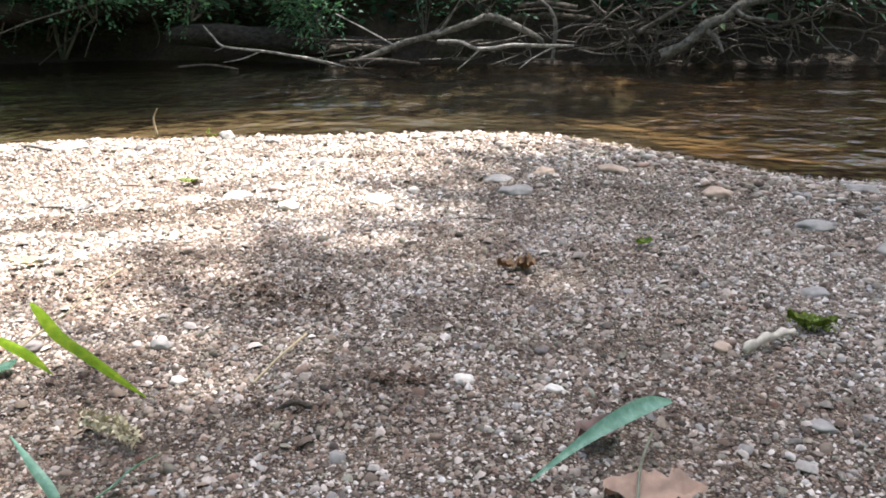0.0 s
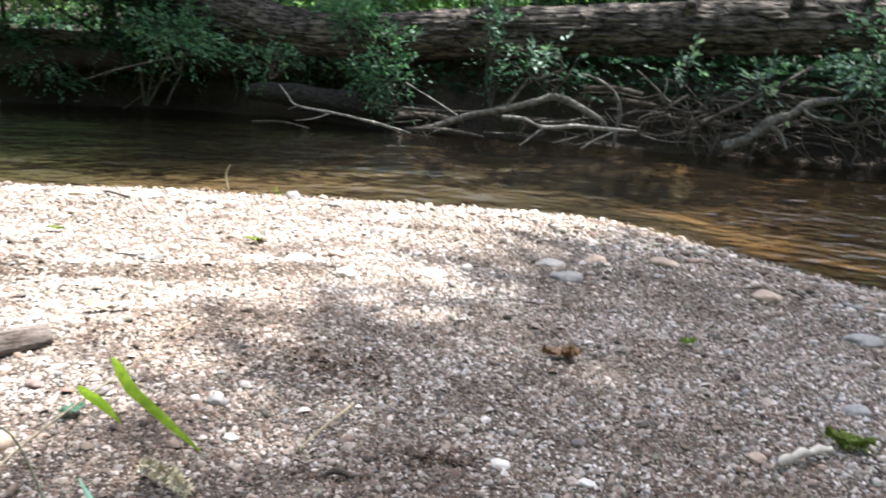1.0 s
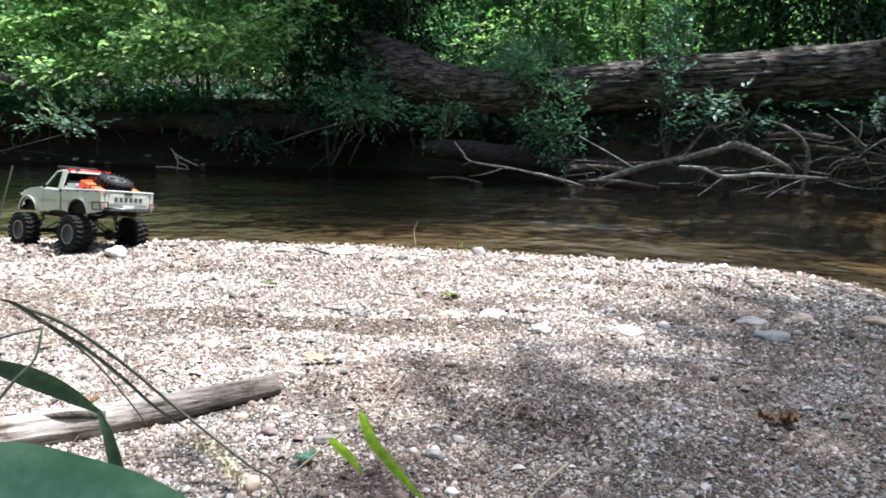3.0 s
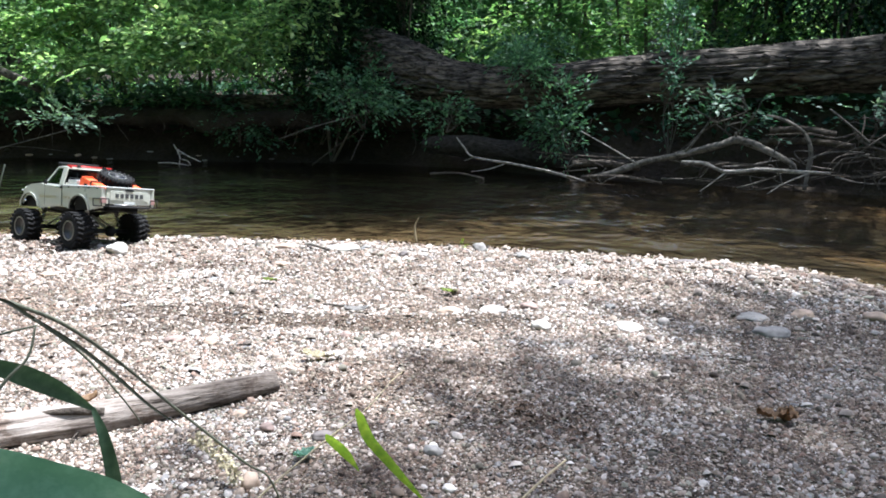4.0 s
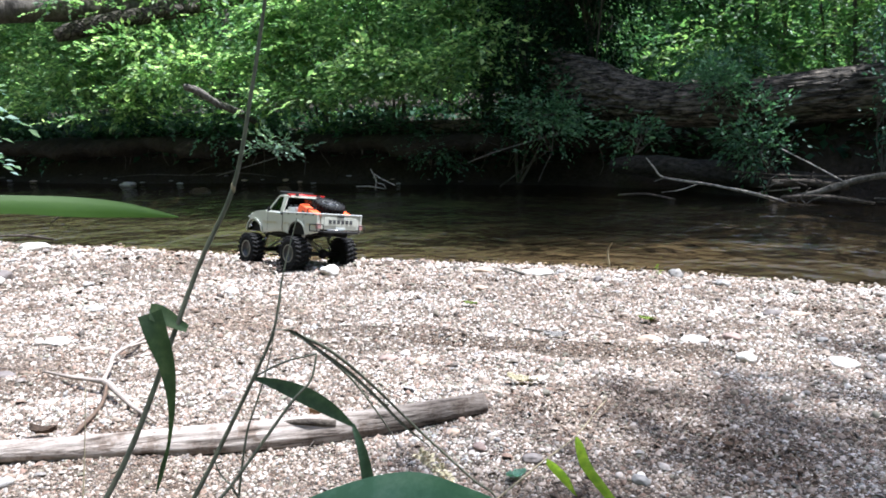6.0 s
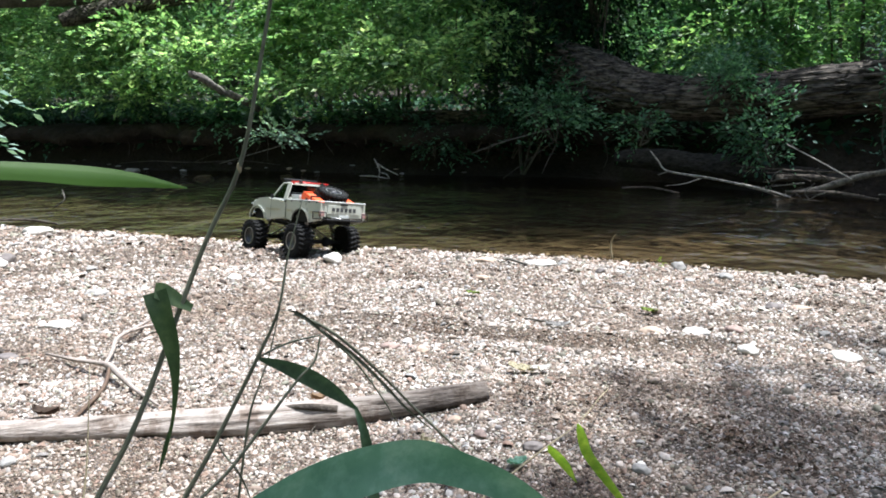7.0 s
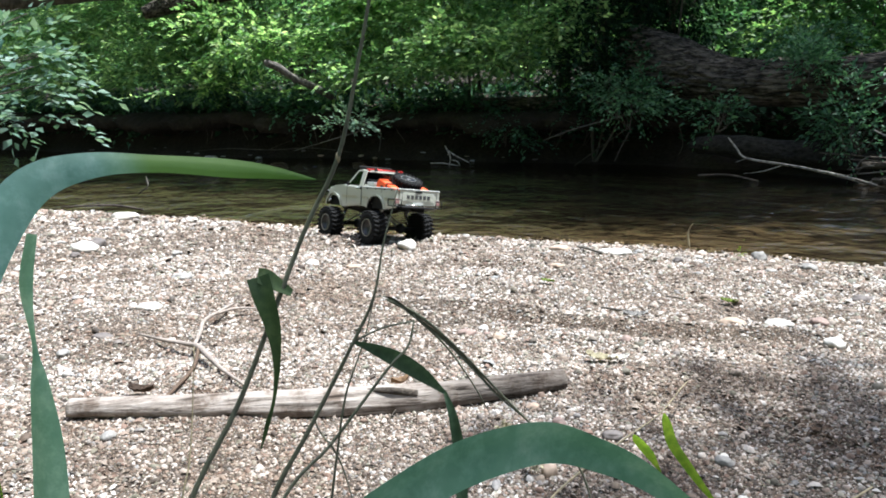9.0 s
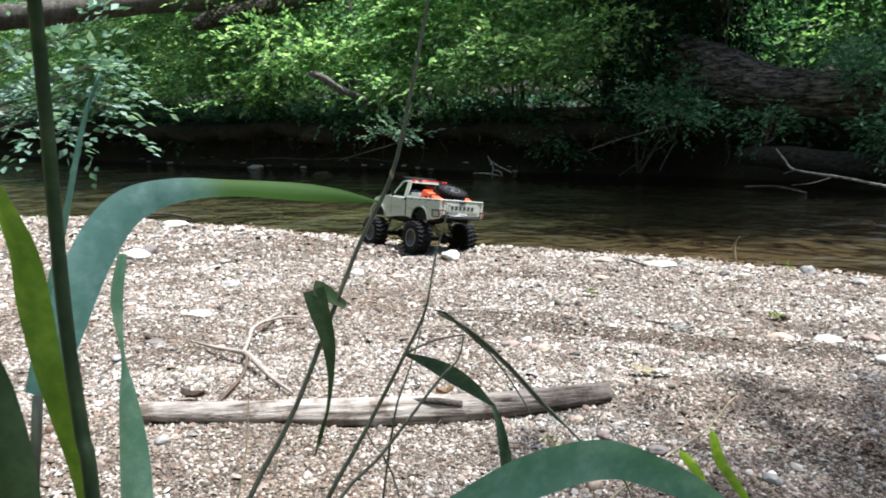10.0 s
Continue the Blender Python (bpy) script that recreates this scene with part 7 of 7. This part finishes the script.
        block("indicator", (0.186, s * (HALF + 0.0005), 0.189), (0.012, 0.002, 0.006), 0.0005, M_LAMP_CLEAR, tr)
    quad_slab("windscreen", [(0.061, yb - 0.006, 0.222), (0.061, -yb + 0.006, 0.222), (xf + 0.002, -yt + 0.006, zt - 0.002), (xf + 0.002, yt - 0.006, zt - 0.002)], 0.0015, M_GLASS, tr, "tinted windscreen")
    quad_slab("rear_window", [(-0.047, yb - 0.016, 0.226), (-0.047, -yb + 0.016, 0.226), (xr - 0.003, -yt + 0.012, zt - 0.006), (xr - 0.003, yt - 0.012, zt - 0.006)], 0.0015, M_GLASS, tr, "tinted rear window")
    block("cab_back", (-0.0475, 0, 0.220), (0.003, 2 * yb - 0.01, 0.012), 0.0005, M_PAINT, tr)
    block("seat_back", (-0.030, 0, 0.232), (0.012, 0.13, 0.036), 0.004, M_BLACK, tr, "black bench seat")
    block("dashboard", (0.045, 0, 0.224), (0.018, 0.15, 0.010), 0.003, M_BLACK, tr)
    block("grille", (0.1905, 0, 0.185), (0.004, 0.098, 0.018), 0.001, M_BLACK, tr, "black slatted grille")
    for k in range(3):
        block("grille_slat", (0.193, 0, 0.180 + 0.005 * k), (0.0015, 0.096, 0.0012), 0.0, M_CHROME, tr)
    bar("front_bumper", [(0.170, HALF - 0.004, 0.150), (0.196, HALF - 0.014, 0.150), (0.202, 0.05, 0.150), (0.202, -0.05, 0.150), (0.196, -HALF + 0.014, 0.150), (0.170, -HALF + 0.004, 0.150)], 0.0065, M_CHROME, tr, "chrome front bumper", 4)
    bar("bull_bar", [(0.204, 0.04, 0.150), (0.206, 0.04, 0.182), (0.206, -0.04, 0.182), (0.204, -0.04, 0.150)], 0.0028, M_BLACK, tr, "", 1)
    bar("rear_bumper", [(-0.286, HALF - 0.02, 0.144), (-0.292, 0.05, 0.144), (-0.292, -0.05, 0.144), (-0.286, -HALF + 0.02, 0.144)], 0.0038, M_BLACK, tr, "black tube rear bumper", 3)
    bar("step_bar", [(-0.288, 0.055, 0.152), (-0.288, -0.055, 0.152)], 0.0022, M_CHROME, tr)
    # lamps on the roof
    lb = bar("light_bar", [(0.014, 0.070, 0.3045), (0.014, -0.070, 0.3045)], 0.0055, M_BLACK, tr, "black roof light bar")
    for s in (1, -1):
        strip("light_bar_foot", (0.010, s * 0.062, 0.290), (0.014, s * 0.062, 0.304), 0.003, M_BLACK, lb)
    for k in range(4):
        block("lamp", (0.0185, -0.045 + 0.03 * k, 0.3045), (0.006, 0.020, 0.010), 0.0015, M_LAMP_CLEAR, lb)
    rb = bar("rear_roof_bar", [(-0.050, 0.078, 0.2945), (-0.050, -0.078, 0.2945)], 0.0035, M_RED, tr, "red metal bar along the cab's rear edge")
    for s in (1, -1):
        block("clamp", (-0.050, s * 0.070, 0.2915), (0.010, 0.007, 0.013), 0.0015, M_RED, rb, "red clamp")
        block("work_lamp", (-0.059, s * 0.045, 0.293), (0.008, 0.012, 0.008), 0.001, M_BLACK, rb)
    # chassis
    for s in (1, -1):
        bar("frame_rail", [(0.175, s * 0.030, 0.122), (0.06, s * 0.032, 0.116), (-0.06, s * 0.032, 0.116), (-0.150, s * 0.032, 0.132), (-0.270, s * 0.032, 0.128)], 0.0055, M_BLACK, tr, "", 3)
        for cx in (WB, -WB):
            d = 1 if cx > 0 else -1
            sh = strip("shock_body", (cx - d * 0.020, s * 0.052, 0.105), (cx - d * 0.028, s * 0.048, 0.140), 0.0065, M_STEEL, tr, "steel shock absorber")
            strip("shock_shaft", (cx - d * 0.008, s * 0.060, 0.060), (cx - d * 0.020, s * 0.052, 0.105), 0.0025, M_CHROME, sh)
            bm = bmesh.new()
            a, b = Vector((cx - d * 0.010, s * 0.0585, 0.068)), Vector((cx - d * 0.022, s * 0.051, 0.112))
            tube(bm, [a + (b - a) * (q / 48) + Vector((math.cos(q * 1.05) * 0.0075, math.sin(q * 1.05) * 0.0075, 0)) for q in range(49)], [0.0011] * 49, 5)
            part("spring", bm, M_BLACK, sh)
            strip("link", (cx, s * 0.035, 0.058), (cx - d * 0.105, s * 0.026, 0.104), 0.0030, M_STEEL, tr, "steel suspension link")
        block("side_step", (-0.0, s * 0.062, 0.127), (0.13, 0.012, 0.006), 0.002, M_BLACK, tr)
    block("skid_plate", (0, 0, 0.112), (0.13, 0.060, 0.014), 0.004, M_BLACK, tr)
    block("gearbox", (0.02, 0, 0.125), (0.075, 0.04, 0.026), 0.005, M_BLACK, tr)
    for cx in (WB, -WB):
        block("wheel_well", (cx, 0, 0.152), (0.10, 0.125, 0.046), 0.006, M_BLACK, tr, "dark inner wheel well")
        ax = strip("axle", (cx, TRACK - 0.012, TYRE_R), (cx, -TRACK + 0.012, TYRE_R), 0.0075, M_BLACK, tr, "black axle housing", 12)
        bm = bmesh.new()
        bmesh.ops.create_uvsphere(bm, u_segments=16, v_segments=10, radius=0.018)
        dif = part("differential", bm, M_BLACK, ax)
        dif.location = (cx, -0.018, TYRE_R)
        d = 1 if cx > 0 else -1
        strip("drive_shaft", (cx - d * 0.016, -0.018, TYRE_R + 0.004), (d * 0.055, 0, 0.108), 0.0038, M_STEEL, tr, "steel drive shaft")
        for s in (1, -1):
            add_wheel(tr, cx, s * TRACK, TYRE_R, s)
    settle(tr)
    return tr


TRUCK = pose(-2.160, 1.925, -0.018, 8.0, 2.5, 173.0) @ Matrix.Translation((-0.1435, 0.101, 0)) @ Matrix.Scale(0.92, 4) @ Matrix.Translation((0.1435, -0.101, 0))
build_truck(TRUCK)


def in_bed(x, y, z, rx=0, ry=0, rz=0):
    return TRUCK @ pose(x if x > -0.15 else x + 0.012, y, z - 0.0135, rx, ry, rz)


tb = thing("tool_box", "small silver metal box behind the truck's cab", "box", in_bed(-0.078, 0.028, 0.1755))
block("body", (0, 0, 0.022), (0.046, 0.095, 0.044), 0.002, M_SILVER, tb)
block("lid", (0, 0, 0.0475), (0.049, 0.098, 0.008), 0.002, M_SILVER, tb, "silver lid")
block("latch", (-0.0255, 0.02, 0.042), (0.002, 0.008, 0.010), 0.0005, M_STEEL, tb)
block("latch", (-0.0255, -0.02, 0.042), (0.002, 0.008, 0.010), 0.0005, M_STEEL, tb)
cb = thing("carton", "small brown carton packed in the truck bed", "box", in_bed(-0.118, 0.045, 0.1755))
block("body", (0, 0, 0.019), (0.026, 0.06, 0.038), 0.0015, M_STONE_TAN, cb)
block("flap", (0.004, 0, 0.039), (0.014, 0.058, 0.0016), 0.0003, M_STONE_TAN, cb)
for s in (1, -1):
    case = thing("recovery_board", "bright orange recovery board strapped in the truck bed", "recovery board", in_bed(-0.192, s * 0.062, 0.1785, 0, -9, 0), "orange boards")
    bm = bmesh.new()
    prism(bm, [(0.064, 0.002), (0.066, 0.040), (0.056, 0.052), (0.010, 0.044), (-0.072, 0.030), (-0.074, 0.002)], -0.016, 0.016, 0.002)
    part("board", bm, M_ORANGE, case, "", False)
    for k in range(5):
        block("rib", (0.045 - 0.024 * k, 0, 0.052 - 0.0042 * k - (0.004 if k else 0)), (0.006, 0.030, 0.004), 0.0008, M_ORANGE, case)
    block("grip_slot", (0.030, s * 0.0165, 0.030), (0.016, 0.0012, 0.007), 0.0003, M_BLACK, case, "dark hand slot")
    block("strap", (0.004, 0, 0.0225), (0.007, 0.034, 0.049), 0.001, M_BLACK, case, "black strap")
sp = thing("spare_wheel", "spare mud tyre lying tilted over the orange boards", "wheel", in_bed(-0.185, -0.004, 0.243, 0, 0, 0))
add_wheel(sp, 0, 0, 0, 1, "wheel", pose(0, 0, 0, 90, 0, 0) @ pose(0, 0, 0, 0, 0, 0))
sp.matrix_world = in_bed(-0.190, -0.010, 0.226, 0, -21, 0) @ Matrix.Scale(0.90, 4)
